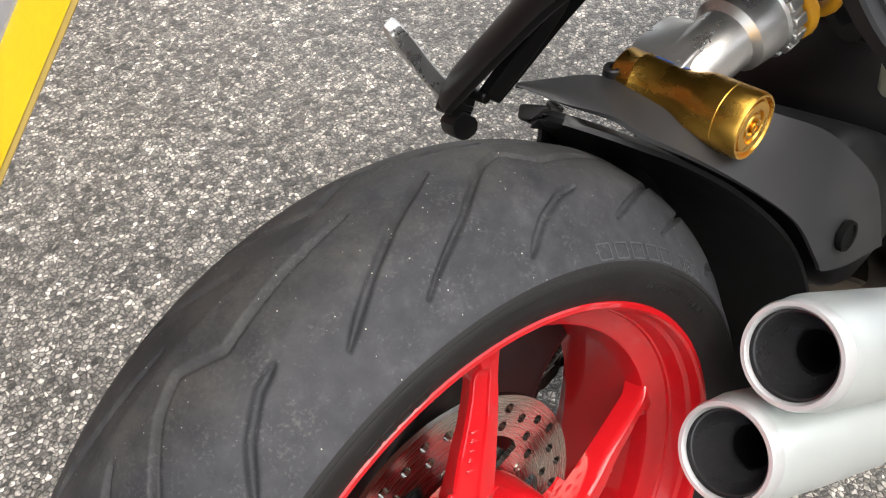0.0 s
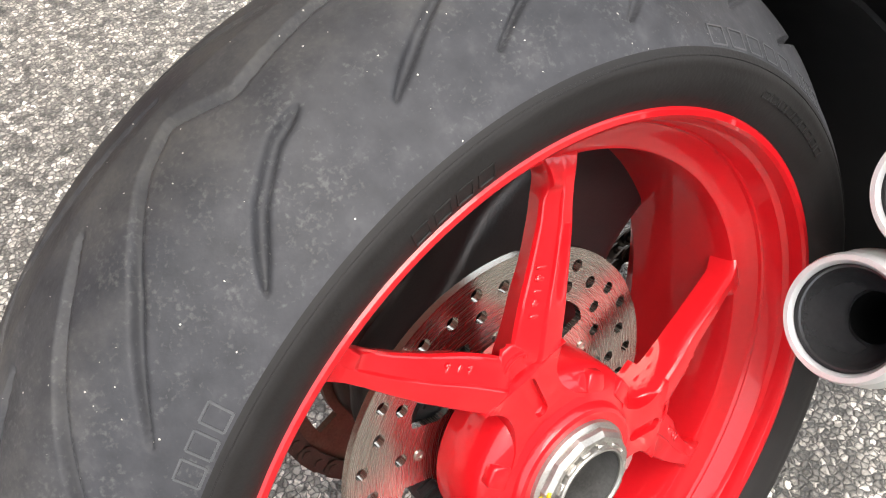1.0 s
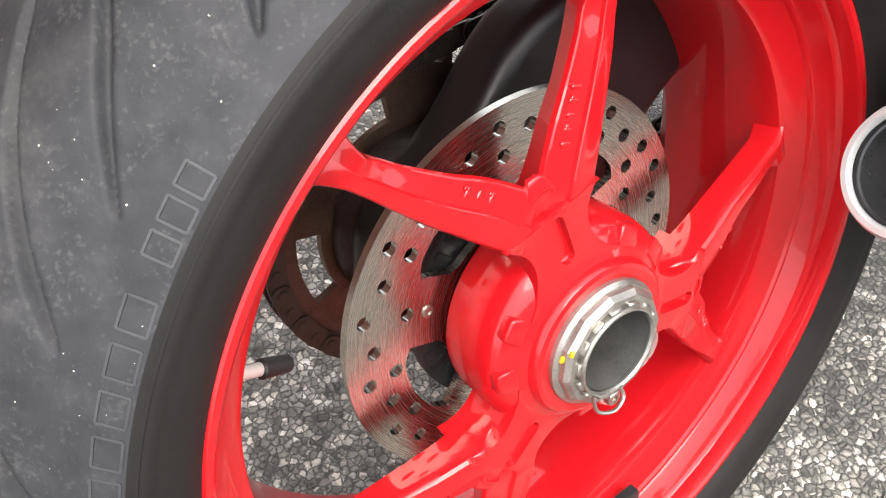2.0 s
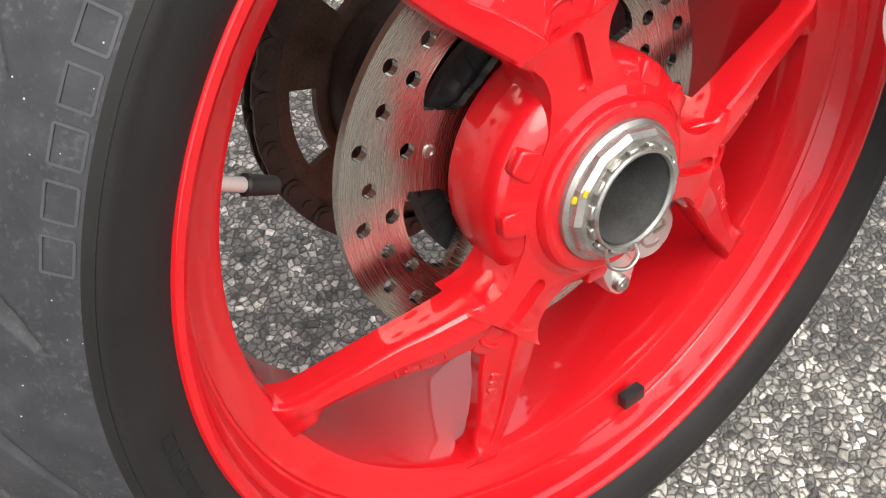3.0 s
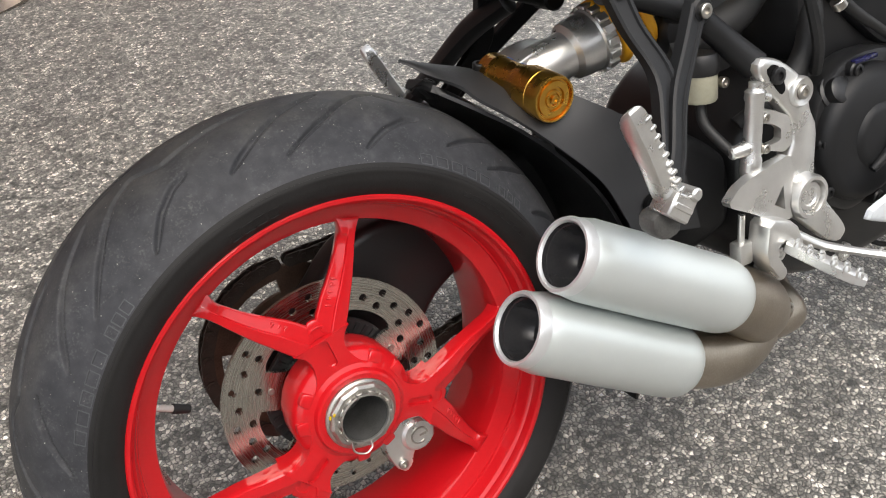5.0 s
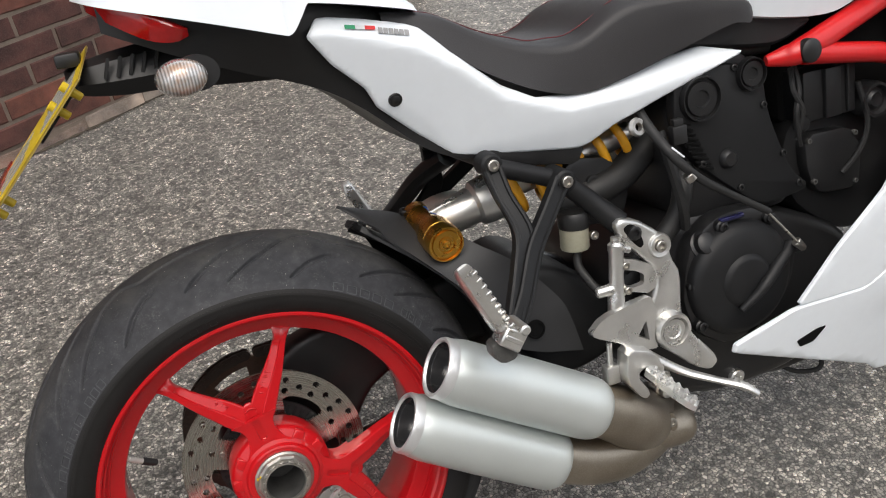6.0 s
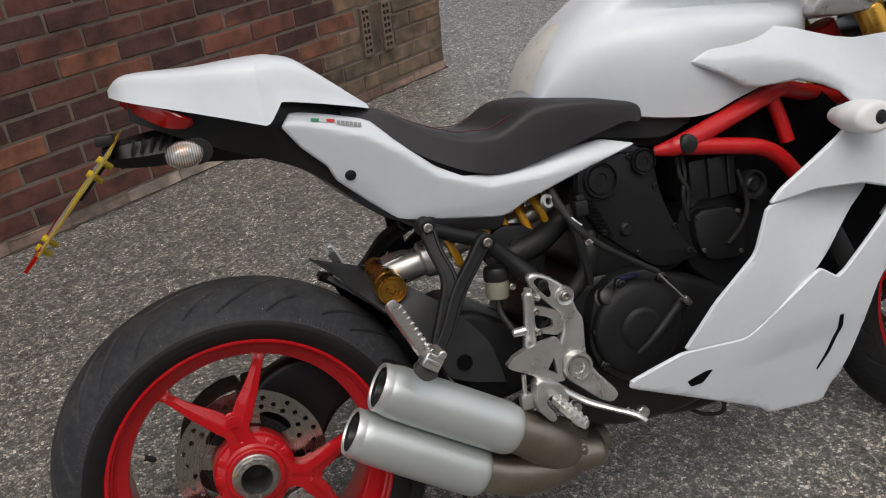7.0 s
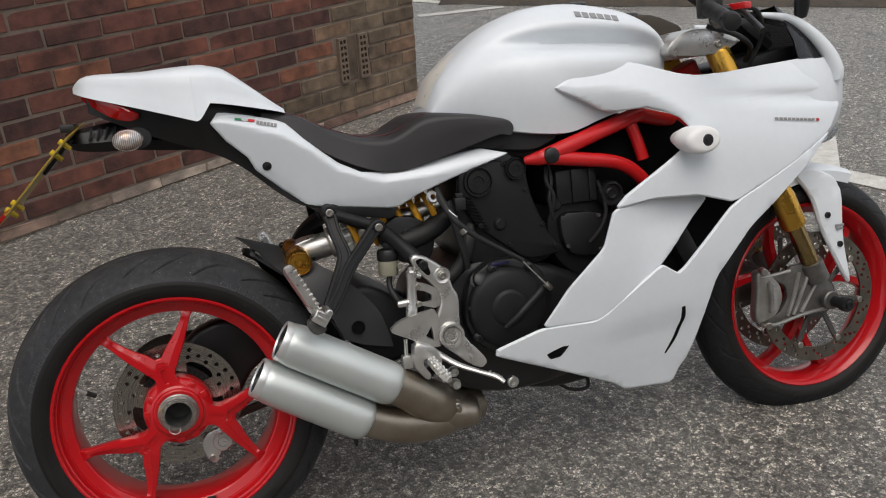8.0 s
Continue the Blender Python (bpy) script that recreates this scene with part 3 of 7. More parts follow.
REAR_TYRE = tyre_material("dusty_rear_tyre", 0.2632, 1.0, 1.02)
rear_wheel = new("rear_wheel")
rear_wheel.parent, rear_wheel.location = bike, (0, 0, 0.315)
tagged(rear_wheel, "red three-spoke rear wheel with a wide black tyre")
# one pitch of the tread: (degrees round the wheel, metres from the crown to the right)
TREAD = [
    ([(1.6, 0.010), (11.0, 0.017), (20.2, 0.027), (24.9, 0.012), (29.0, 0.021), (36.5, 0.053), (46.0, 0.083)], 0.0046),
    ([(18.0, 0.053), (21.0, 0.057), (25.7, 0.071), (30.6, 0.092)], 0.0052),
    ([(-9.7, 0.010), (-2.0, 0.033), (6.1, 0.059), (11.7, 0.077)], 0.0048),
]
rear_tyre = tyre("tyre", [(0, 0.317), (-0.03, 0.3115), (-0.05, 0.302), (-0.07, 0.283), (-0.085, 0.2690), (-0.0925, 0.2585), (-0.0925, 0.2525), (-0.0915, 0.246), (-0.088, 0.238), (-0.082, 0.2305), (-0.076, 0.224)],
                 1260, 190, TREAD, 45.0, REAR_TYRE, rear_wheel, label="black tyre with scuffed dusty tread and angled grooves")


def wheel_rim(half, r_lip, parent, label):
    """Barrel of a cast wheel: rolled flange, bead shelf with a step, and a deep well."""
    h, r = half, r_lip
    prof = [(r, -h), (r - 0.0006, -h - 0.0030), (r - 0.0026, -h - 0.0048), (r - 0.0056, -h - 0.0048), (r - 0.0076, -h - 0.0030), (r - 0.0084, -h + 0.0006), (r - 0.0090, -h + 0.0064), (r - 0.0106, -h + 0.0084), (r - 0.0122, -h + 0.0096), (r - 0.0150, -h + 0.0210),
            (r - 0.0158, -h + 0.0226), (r - 0.0172, -h + 0.0232), (r - 0.0180, -h + 0.0256), (r - 0.0250, -h + 0.0292), (r - 0.0325, -h + 0.0316), (r - 0.0352, -h + 0.0336), (r - 0.0365, -h + 0.0375), (r - 0.0375, -h + 0.056), (r - 0.0375, h - 0.045),
            (r - 0.033, h - 0.026), (r - 0.016, h - 0.014), (r - 0.009, h - 0.004), (r - 0.004, h + 0.003), (r, h), (r - 0.006, h - 0.014), (r - 0.031, h - 0.045), (r - 0.031, -h + 0.042), (r - 0.012, -h + 0.020)]
    return part("rim", lathe(prof, seg=192, closed=True), RED, parent, label, 28)


rear_rim = wheel_rim(0.079, 0.2325, rear_wheel, "glossy red cast rim")

# along a spoke's arm: axial and sideways place, half width, face, back, and how far the pocket is sunk
ARM = [(0.066, 0.0010, 0.0160, -0.0620, -0.040, 0.0), (0.080, 0.0055, 0.0163, -0.0620, -0.040, 0.0), (0.0885, 0.0095, 0.0165, -0.0650, -0.040, 0.6), (0.094, 0.0135, 0.0165, -0.0688, -0.041, 1.0), (0.104, 0.0212, 0.0165, -0.0672, -0.042, 1.0), (0.117, 0.0319, 0.0155, -0.0648, -0.041, 1.0),
       (0.125, 0.0395, 0.0141, -0.0625, -0.040, 1.0), (0.133, 0.0468, 0.0128, -0.0605, -0.039, 1.0), (0.150, 0.0603, 0.0102, -0.0572, -0.036, 1.0), (0.160, 0.0675, 0.0091, -0.0548, -0.034, 1.0), (0.166, 0.0719, 0.0087, -0.0536, -0.033, 0.7), (0.170, 0.0744, 0.0088, -0.0528, -0.032, 0.0), (0.1740, 0.0768, 0.0098, -0.0520, -0.030, 0.0),
       (0.1775, 0.0788, 0.0112, -0.0506, -0.028, 0.0), (0.1810, 0.0808, 0.0134, -0.0486, -0.026, 0.0), (0.1840, 0.0825, 0.0162, -0.0464, -0.024, 0.0), (0.1880, 0.0850, 0.0205, -0.0436, -0.022, 0.0)]
STEM = [(0.043, 0.0330), (0.049, 0.0268), (0.056, 0.0226), (0.064, 0.0198), (0.071, 0.0192), (0.078, 0.0204), (0.085, 0.0245), (0.0915, 0.0312), (0.0925, 0.0285), (0.0918, 0.0100), (0.0912, 0.0)]


def y_spoke(angle, parent):
    """A short slotted stem that forks into two straight arms, each with a sunk pocket along its inner half."""
    a = radians(angle)
    d, t = Vector((math.cos(a), 0, math.sin(a))), Vector((-math.sin(a), 0, math.cos(a)))

    def arm(sign):
        secs = []
        for k, (ax_, lat, w, y0, y1, dip) in enumerate(ARM):
            p, q = ARM[max(k - 1, 0)], ARM[min(k + 1, len(ARM) - 1)]
            along = (d * (q[0] - p[0]) + t * sign * (q[1] - p[1])).normalized()
            inward = Vector((0, 1, 0)).cross(along) * sign
            inward = inward if inward.dot(t) * sign < 0 else -inward
            c = d * ax_ + t * sign * lat
            ring = []
            for u, y in ((-1, 0.0075), (-0.93, 0.0022), (-0.84, 0.0004), (-0.76, 0.0), (-0.02, 0.0), (0.02, 0.0002 + 0.0003 * dip), (0.07, 0.0003 + 0.0022 * dip), (0.45, 0.0002 + 0.0040 * dip), (0.80, 0.0002 + 0.0058 * dip), (0.88, 0.0006 + 0.0056 * dip), (0.95, 0.0022 + 0.0048 * dip), (1, 0.0075 + 0.002 * dip)):
                at = c + inward * u * w
                at += t * sign * max(0.0, -0.0004 - at.dot(t) * sign)   # neither arm crosses the middle of the fork
                ring.append(at + Vector((0, y0 + y, 0)))
            ring += [c + inward * 0.62 * w + Vector((0, y1, 0)), c - inward * 0.85 * w + Vector((0, y1, 0))]
            secs.append(ring)
        return loft(secs, 4)

    def stem_y(ax_):
        return lerp(ax_, [0.043, 0.056, 0.075, 0.092], [-0.0735, -0.0712, -0.0702, -0.0694])

    half = [tuple(p)[:2] for p in spline([(x, w, 0) for x, w in STEM], 3)]
    outline = half + [(x, -w) for x, w in half[-2::-1]]
    slot = [(0.0745 + (0.0108 if math.cos(q) > 0 else -0.0108) + 0.0048 * math.cos(q), 0.0048 * math.sin(q)) for q in (2 * math.pi * (k + 0.5) / 20 for k in range(20))]
    face = holed(outline, [slot], 0.0, 0.006)
    for v in face.verts:
        back = v.co.y > 0.003
        ax_, lat = v.co.x, v.co.z
        rim_ = abs(lat) / max(0.001, lerp(ax_, [p[0] for p in STEM[:8]], [p[1] for p in STEM[:8]]))
        v.co = d * ax_ + t * lat + Vector((0, stem_y(ax_) + (0.0062 if back else 0.0) + (0.0016 if rim_ > 0.985 and ax_ < 0.0905 else 0.0), 0))
    body = loft([[d * ax_ + t * u * w + Vector((0, y, 0)) for u, y in ((-1.0, stem_y(ax_) + 0.004), (1.0, stem_y(ax_) + 0.004), (0.94, -0.034), (-0.94, -0.034))] for ax_, w in STEM[:8]], 2)
    web = loft([[d * ax_ + t * u * w + Vector((0, y, 0)) for u, y in ((-1.0, y0 + 0.0012), (-0.8, y0), (0.8, y0), (1.0, y0 + 0.0012))] + [d * (0.092 + (ax_ - 0.092) * 0.25) + t * u * w * 0.6 + Vector((0, -0.050, 0)) for u in (1, -1)] for ax_, w, y0 in ((0.094, 0.0140, -0.0640), (0.103, 0.0105, -0.0632), (0.1085, 0.0075, -0.0622), (0.1115, 0.0045, -0.0608), (0.1125, 0.0020, -0.059))], 4)
    spoke = part("spoke", join(arm(1), arm(-1), body, face, web), RED, parent, "", 26)
    # small raised marks in the pockets and at the fork
    for sign, lo, hi, n in ((-1, 0.117, 0.137, 5), (1, 0.119, 0.129, 3)):
        for k in range(n):
            ax_ = lo + (hi - lo) * k / (n - 1)
            lat = lerp(ax_, [p[0] for p in ARM], [p[1] for p in ARM])
            y = lerp(ax_, [p[0] for p in ARM], [p[3] for p in ARM]) + 0.0043
            lean = math.atan2(0.66, 1.0) * sign
            m = Matrix.Translation(d * ax_ + t * sign * (lat - 0.0075) + Vector((0, y, 0))) @ Matrix.Rotation(-a - lean, 4, "Y")
            part("raised_mark", turned(join(box(-0.0018, 0.0006, -0.0016, 0.002, -0.0052, 0.0048, 0.0006, 1), box(-0.0020, 0.0020, -0.0014, 0.002, -0.0048 + 0.006 * (k % 2), -0.0022 + 0.006 * (k % 2), 0.0006, 1)), m), RED, spoke)
    hook = [d * (0.1015 + 0.0035 * math.cos(q)) + t * 0.0075 * math.sin(q) + Vector((0, -0.0633, 0)) for q in np.linspace(-2.0, 2.0, 9)]
    part("raised_mark", tube(hook, 0.0014, 8, 3), RED, spoke)
    return spoke


for k in (101.2, 221.2, 341.2):
    y_spoke(k, rear_wheel)

hub_profile = [(0.0, -0.028), (0.0372, -0.028), (0.0376, -0.0775), (0.0392, -0.0790), (0.0445, -0.0796), (0.0468, -0.0785), (0.0480, -0.0765), (0.0488, -0.0735), (0.0520, -0.0718), (0.0575, -0.0690), (0.0625, -0.0650), (0.0655, -0.0610), (0.0668, -0.0560), (0.0668, -0.030), (0.0655, -0.024), (0.060, -0.021), (0.0, -0.021)]
DARK_STEEL = surface("dull_dark_steel", (0.05, 0.049, 0.047), (0.12, 0.118, 0.112), (0.5, 0.65), 0.4, 60.0, 500.0, 0.0002)
for k in (41.2, 161.2, 281.2):
    a = radians(k)
    for sgn in (-1, 1):
        pad = plate([(-0.0085, 0.0530), (-0.0065, 0.0648), (0.0065, 0.0648), (0.0085, 0.0530)], -0.0715, -0.0605, 0.0016, cut=0.12)
        for v in pad.verts:
            v.co.y += 0.28 * (v.co.z - 0.055) if v.co.y < -0.066 else 0.0
        part("hub_pad", turned(pad, Matrix.Rotation(radians(90) - a + sgn * 0.27, 4, "Y")), RED, rear_wheel)
NUT = surface("worn_grey_aluminium", (0.27, 0.26, 0.235), (0.47, 0.455, 0.42), (0.30, 0.46), 0.85, 90.0, 700.0, 0.0003)
part("hub", lathe(hub_profile, seg=64), RED, rear_wheel, "red wheel hub", 30)
axle_nut = part("axle_nut", join(lathe([(0.030, -0.080), (0.0455, -0.080), (0.0455, -0.0905), (0.043, -0.0925), (0.030, -0.0925)], seg=48, closed=True),
                                 lathe([(0.036, -0.086), (0.0432, -0.0915), (0.0424, -0.0955), (0.0395, -0.0985), (0.036, -0.0985)], seg=12, closed=True), lathe([(0.030, -0.086), (0.0375, -0.086), (0.0375, -0.097), (0.030, -0.097)], seg=40, closed=True),
                                 lathe([(0.0285, -0.05), (0.0325, -0.092), (0.0325, -0.1010), (0.0318, -0.1022), (0.0304, -0.1022), (0.0296, -0.1005), (0.0285, -0.05)], seg=48)), NUT, rear_wheel, "bare aluminium axle nut with a hollow axle", 20)
for r, a in ((0.0405, 150), (0.0428, 158)):
    part("paint_mark", turned(box(-0.0022, 0.0022, -0.0984 + (r - 0.0405) * 1.6, -0.0965 + (r - 0.0405) * 1.6, r - 0.0018, r + 0.0012, 0.0004, 1), Matrix.Rotation(radians(90 - a), 4, "Y")), YELLOW, axle_nut, "dab of yellow paint")
for k in range(14):
    a = 2 * math.pi * k / 14
    part("castellation", turned(box(-0.0046, 0.0046, -0.1012, -0.096, 0.0318, 0.0352, 0.0008, 1), Matrix.Rotation(a, 4, "Y")), NUT, axle_nut)
part("axle_bore", lathe([(0.0, -0.040), (0.0278, -0.040), (0.0288, -0.0998)], seg=40), DARK_STEEL, axle_nut, "grey hollow axle bore")
part("retaining_clip", tube([(-0.024, -0.101, -0.022), (-0.024, -0.104, -0.034), (-0.012, -0.106, -0.041), (-0.002, -0.105, -0.037), (-0.001, -0.102, -0.030)], 0.0013, 8), STEEL, axle_nut, "thin wire clip")
for ob in list(bpy.data.objects):
    if ob.parent is rear_wheel or ob.parent is axle_nut:
        if ob.name.split(".")[0] in ("axle_nut", "castellation", "axle_bore", "paint_mark", "retaining_clip"):
            for v in ob.data.vertices:
                v.co.x, v.co.z, v.co.y = v.co.x * 0.855, v.co.z * 0.855, v.co.y + 0.0090


# ---- behind the rear wheel: brake, sprocket, chain, swingarm ----
def brake_disc(r_out, r_in, y0, y1, parent, n, wave=0.0, mat=None):
    holes = []
    for k in range(n):
        a = 2 * math.pi * k / n
        w = r_out - r_in
        for f, da in ((0.26, 0.0), (0.52, 0.33), (0.76, 0.62)):
            if (k + int(f * 10)) % 5 == 0:
                continue
            r, b = r_in + w * f, a + da * 2 * math.pi / n
            holes.append(circle(r * math.cos(b), r * math.sin(b), 0.0043, 12))
    holes.append(circle(0, 0, r_in, 64))
    out = [((r_out + wave * math.cos(10 * t)) * math.cos(t), (r_out + wave * math.cos(10 * t)) * math.sin(t)) for t in (2 * math.pi * k / 120 for k in range(120))]
    return part("brake_disc", holed(out, holes, y0, y1), mat or DISC, parent, "drilled steel brake disc", 30)


def disc_material():
    """Swept steel: fine circular scoring round the axle."""
    m, nt, p = material("scored_disc_steel")
    v = coords(nt)
    sep = nt.nodes.new("ShaderNodeSeparateXYZ")
    link(nt, v, sep.inputs[0])
    rad = maths(nt, "SQRT", maths(nt, "ADD", maths(nt, "MULTIPLY", sep.outputs[0], sep.outputs[0]), maths(nt, "MULTIPLY", sep.outputs[2], sep.outputs[2])))
    one = nt.nodes.new("ShaderNodeTexNoise")
    one.noise_dimensions = "1D"
    one.inputs["Scale"].default_value, one.inputs["Detail"].default_value = 900.0, 4.0
    link(nt, rad, one.inputs["W"])
    a = noise_tex(nt, v, 18.0)
    link(nt, ramp(nt, mix(nt, 0.5, one.outputs["Fac"], a), [(0.3, (0.40, 0.385, 0.345)), (0.7, (0.50, 0.485, 0.435))]), p.inputs["Base Color"])
    p.inputs["Metallic"].default_value = 1.0
    link(nt, ramp(nt, one.outputs["Fac"], [(0.3, grey(0.20)), (0.7, grey(0.32))]), p.inputs["Roughness"])
    bump(nt, p, one.outputs["Fac"], 0.12, 0.00003)
    return m


DISC = disc_material()


def rear_rotor():
    """One-piece drilled disc on five broad arms."""
    holes, rng = [], random.Random(9)
    for k in range(33):
        q = radians(27.0 + k * 360 / 33)
        pair = ((0.0965, 0.1125), (0.0985, 0.1140), (0.0965, 0.1118), (0.0955, 0.1130))[k // 2 % 4]
        spots = pair if k % 2 == 0 else (0.1075 - 0.004 * (k // 2 % 3 == 1),)
        if min(abs((math.degrees(q) - 158.5 + 36) % 72 - 36), 72) < 4:
            spots = (0.0873, 0.1152)
        holes += [circle(rr * math.cos(q), rr * math.sin(q), 0.0044, 14) for rr in spots if abs((math.degrees(q) - 158.5 + 36) % 72 - 36) < 12 or rr > 0.0950]
    for k in range(5):
        c = 194.5 + 72 * k
        out = [(lerp(abs(o), [0, 14, 20, 22], [0.0905, 0.0895, 0.086, 0.083]), o) for o in np.linspace(-21, 21, 15)]
        low = [(lerp(abs(o), [0, 14, 17], [0.060, 0.062, 0.066]), o) for o in np.linspace(17, -17, 9)]
        holes.append([(rr * math.cos(radians(c + o)), rr * math.sin(radians(c + o))) for rr, o in out + low])
    holes.append(circle(0, 0, 0.040, 40))
    return part("brake_disc", holed(circle(0, 0, 0.1255, 144), holes, -0.0160, -0.0110), DISC, rear_wheel, "drilled steel brake disc", 30)


rear_disc = rear_rotor()
sensor = lathe([(0.050, -0.008), (0.077, -0.008), (0.077, -0.003), (0.050, -0.003)], seg=60, closed=True)
part("sensor_ring", sensor, BLACK, rear_wheel, "black slotted sensor ring")
for k in range(40):
    a = 2 * math.pi * k / 40
    part("tooth", turned(box(-0.0022, 0.0022, -0.0095, -0.0078, 0.062, 0.074, 0), Matrix.Rotation(a, 4, "Y")), DARK, bpy.data.objects["sensor_ring"])
for k in range(5):
    a = 2 * math.pi * k / 5 + radians(14.5)
    part("disc_bolt", bolt_head((0.0735 * math.cos(a), -0.0160, 0.0735 * math.sin(a)), (0, -1, 0), 0.0038, 0.0012), STEEL, rear_wheel)

NICKEL = surface("nickel_plate", (0.58, 0.56, 0.52), (0.68, 0.66, 0.62), (0.25, 0.35), 0.4, relief=0.0)
valve = part("valve_stem", join(rod((-0.200, -0.034, 0.083), (-0.164, -0.018, 0.055), 0.0036, chamfer=0.001), lathe([(0.0075, 0), (0.0075, 0.004), (0.0045, 0.008)], (-0.188, -0.029, 0.074), (0.78, 0.30, -0.55), 16)), NICKEL, rear_wheel, "short metal valve stem")
part("valve_cap", join(rod((-0.166, -0.019, 0.0565), (-0.150, -0.0145, 0.046), 0.0054, 0.0046, 10, 0.001)), RUBBER, valve, "ribbed black valve cap")
part("balance_weight", box(0.026, 0.044, -0.063, -0.055, -0.2035, -0.193, 0.0008), BLACK, rear_wheel, "black stick-on balance weight")

SPROCKET_Y = 0.105
teeth = []
for k in range(43):
    for f, r in ((0.0, 0.1045), (0.3, 0.1045), (0.45, 0.113), (0.65, 0.113), (0.8, 0.1045)):
        a = 2 * math.pi * (k + f) / 43
        teeth.append((r * math.cos(a), r * math.sin(a)))
slots = []
for k in range(5):
    a0 = 2 * math.pi * k / 5 + 0.35
    inner = [(0.073 * math.cos(a0 + d), 0.073 * math.sin(a0 + d)) for d in np.linspace(0, 0.62, 7)]
    outer = [(0.091 * math.cos(a0 + d), 0.091 * math.sin(a0 + d)) for d in np.linspace(0.62, 0, 7)]
    slots.append(inner + outer)
sprocket = part("sprocket", holed(teeth, slots + [circle(0, 0, 0.045, 32)], SPROCKET_Y - 0.003, SPROCKET_Y + 0.003), SPROCKET, rear_wheel, "rusty brown rear sprocket with slots")
for k in range(5):
    a = 2 * math.pi * k / 5
    part("sprocket_bolt", bolt_head((0.058 * math.cos(a), SPROCKET_Y - 0.003, 0.058 * math.sin(a)), (0, -1, 0), 0.0085, 0.008), CHAIN, sprocket)
part("sprocket_carrier", lathe([(0.03, 0.0), (0.045, SPROCKET_Y - 0.004), (0.066, SPROCKET_Y - 0.006), (0.066, SPROCKET_Y - 0.022), (0.05, 0.05), (0.035, 0.0)], seg=40), CHAIN, rear_wheel, "dark metal sprocket carrier")

chain = empty("chain", bike, "oily black drive chain", (0, SPROCKET_Y, 0))


def link_mesh(inner):
    d, w = 0.01588, 0.0075
    side = []
    for k in range(9):
        a = math.pi / 2 + math.pi * k / 8
        side.append((w * math.cos(a), w * math.sin(a)))
    for k in range(9):
        a = -math.pi / 2 + math.pi * k / 8
        side.append((d + w * math.cos(a), w * math.sin(a)))
    y = 0.0062 if inner else 0.0085
    bm = join(plate(side, -y, -y + 0.0021, 0, times=0), plate(side, y - 0.0021, y, 0, times=0), rod((0, -y - 0.001, 0), (0, y + 0.001, 0), 0.0043, seg=10), rod((d, -y - 0.001, 0), (d, y + 0.001, 0), 0.0043, seg=10))
    ob = part("link", bm, CHAIN, chain)
    return ob


def chain_path():
    """Round the rear sprocket and along both runs to the front one."""
    R, r, fx, fz = 0.109, 0.038, 0.56, 0.385
    pts, a = [], math.pi / 2 + 0.02
    while a < math.pi * 1.5:
        pts.append((R * math.cos(a), 0.315 + R * math.sin(a)))
        a += 0.01588 / R
    n = 34
    low = [(0.0 + (fx - 0.02) * k / n, 0.315 - R + (fz - r - 0.315 + R) * k / n - 0.012 * math.sin(math.pi * k / n)) for k in range(n)]
    top = [((fx) * (1 - k / n), fz + r + (0.315 + R - fz - r) * k / n) for k in range(n)]
    return pts + low + top


kinds = [link_mesh(True), link_mesh(False)]
line = chain_path()
for k, ((ax, az), (bx, bz)) in enumerate(zip(line, line[1:])):
    if k < 2:
        ob = kinds[k]
    else:
        ob = new("link", kinds[k % 2].data)
        ob.parent = chain
    ob.location = (ax, 0, az)
    ob.rotation_euler = (0, -math.atan2(bz - az, bx - ax), 0)

swing = [(-0.075, 0.30), (-0.06, 0.365), (0.0, 0.395), (0.05, 0.445), (0.10, 0.462), (0.2, 0.455), (0.33, 0.485), (0.5, 0.47), (0.52, 0.37), (0.42, 0.362), (0.28, 0.372), (0.20, 0.366), (0.155, 0.340), (0.120, 0.285), (0.06, 0.240), (-0.03, 0.245)]
swingarm = part("swingarm", plate(swing, 0.030, 0.078, 0.014, times=2, seg=3), ENGINE, bike, "black cast single-sided swingarm")
part("front_section", plate([(0.352, 0.505), (0.398, 0.515), (0.47, 0.468), (0.50, 0.44), (0.50, 0.36), (0.46, 0.345), (0.411, 0.338), (0.361, 0.366), (0.35, 0.44)], -0.108, 0.09, 0.016, times=2, seg=3), DARK, swingarm, "dark grey swingarm casting")
part("swingarm_bolt", bolt_head((0.409, -0.108, 0.392), (0, -1, 0), 0.008, 0.004), STEEL, swingarm)
caliper = part("rear_caliper", join(plate([(0.030, 0.225), (0.040, 0.190), (0.052, 0.178), (0.062, 0.186), (0.066, 0.200), (0.085, 0.222), (0.112, 0.232), (0.116, 0.250), (0.095, 0.262), (0.068, 0.252), (0.045, 0.246)], -0.032, -0.002, 0.004),
                                    rod((0.074, -0.037, 0.224), (0.074, -0.020, 0.224), 0.021, chamfer=0.003)), CAST, bike, "grey cast rear brake caliper")
part("caliper_bolt", bolt_head((0.049, -0.033, 0.194), (0, -1, 0), 0.006, 0.004), STEEL, caliper)
part("emblem", join(lathe([(0.009, 0), (0.009, 0.001), (0.011, 0.001), (0.011, 0)], (0.074, -0.037, 0.224), (0, -1, 0), 24, True, 300), box(0.074, 0.082, -0.0382, -0.037, 0.2230, 0.2252, 0)), STEEL, caliper, "raised round emblem")

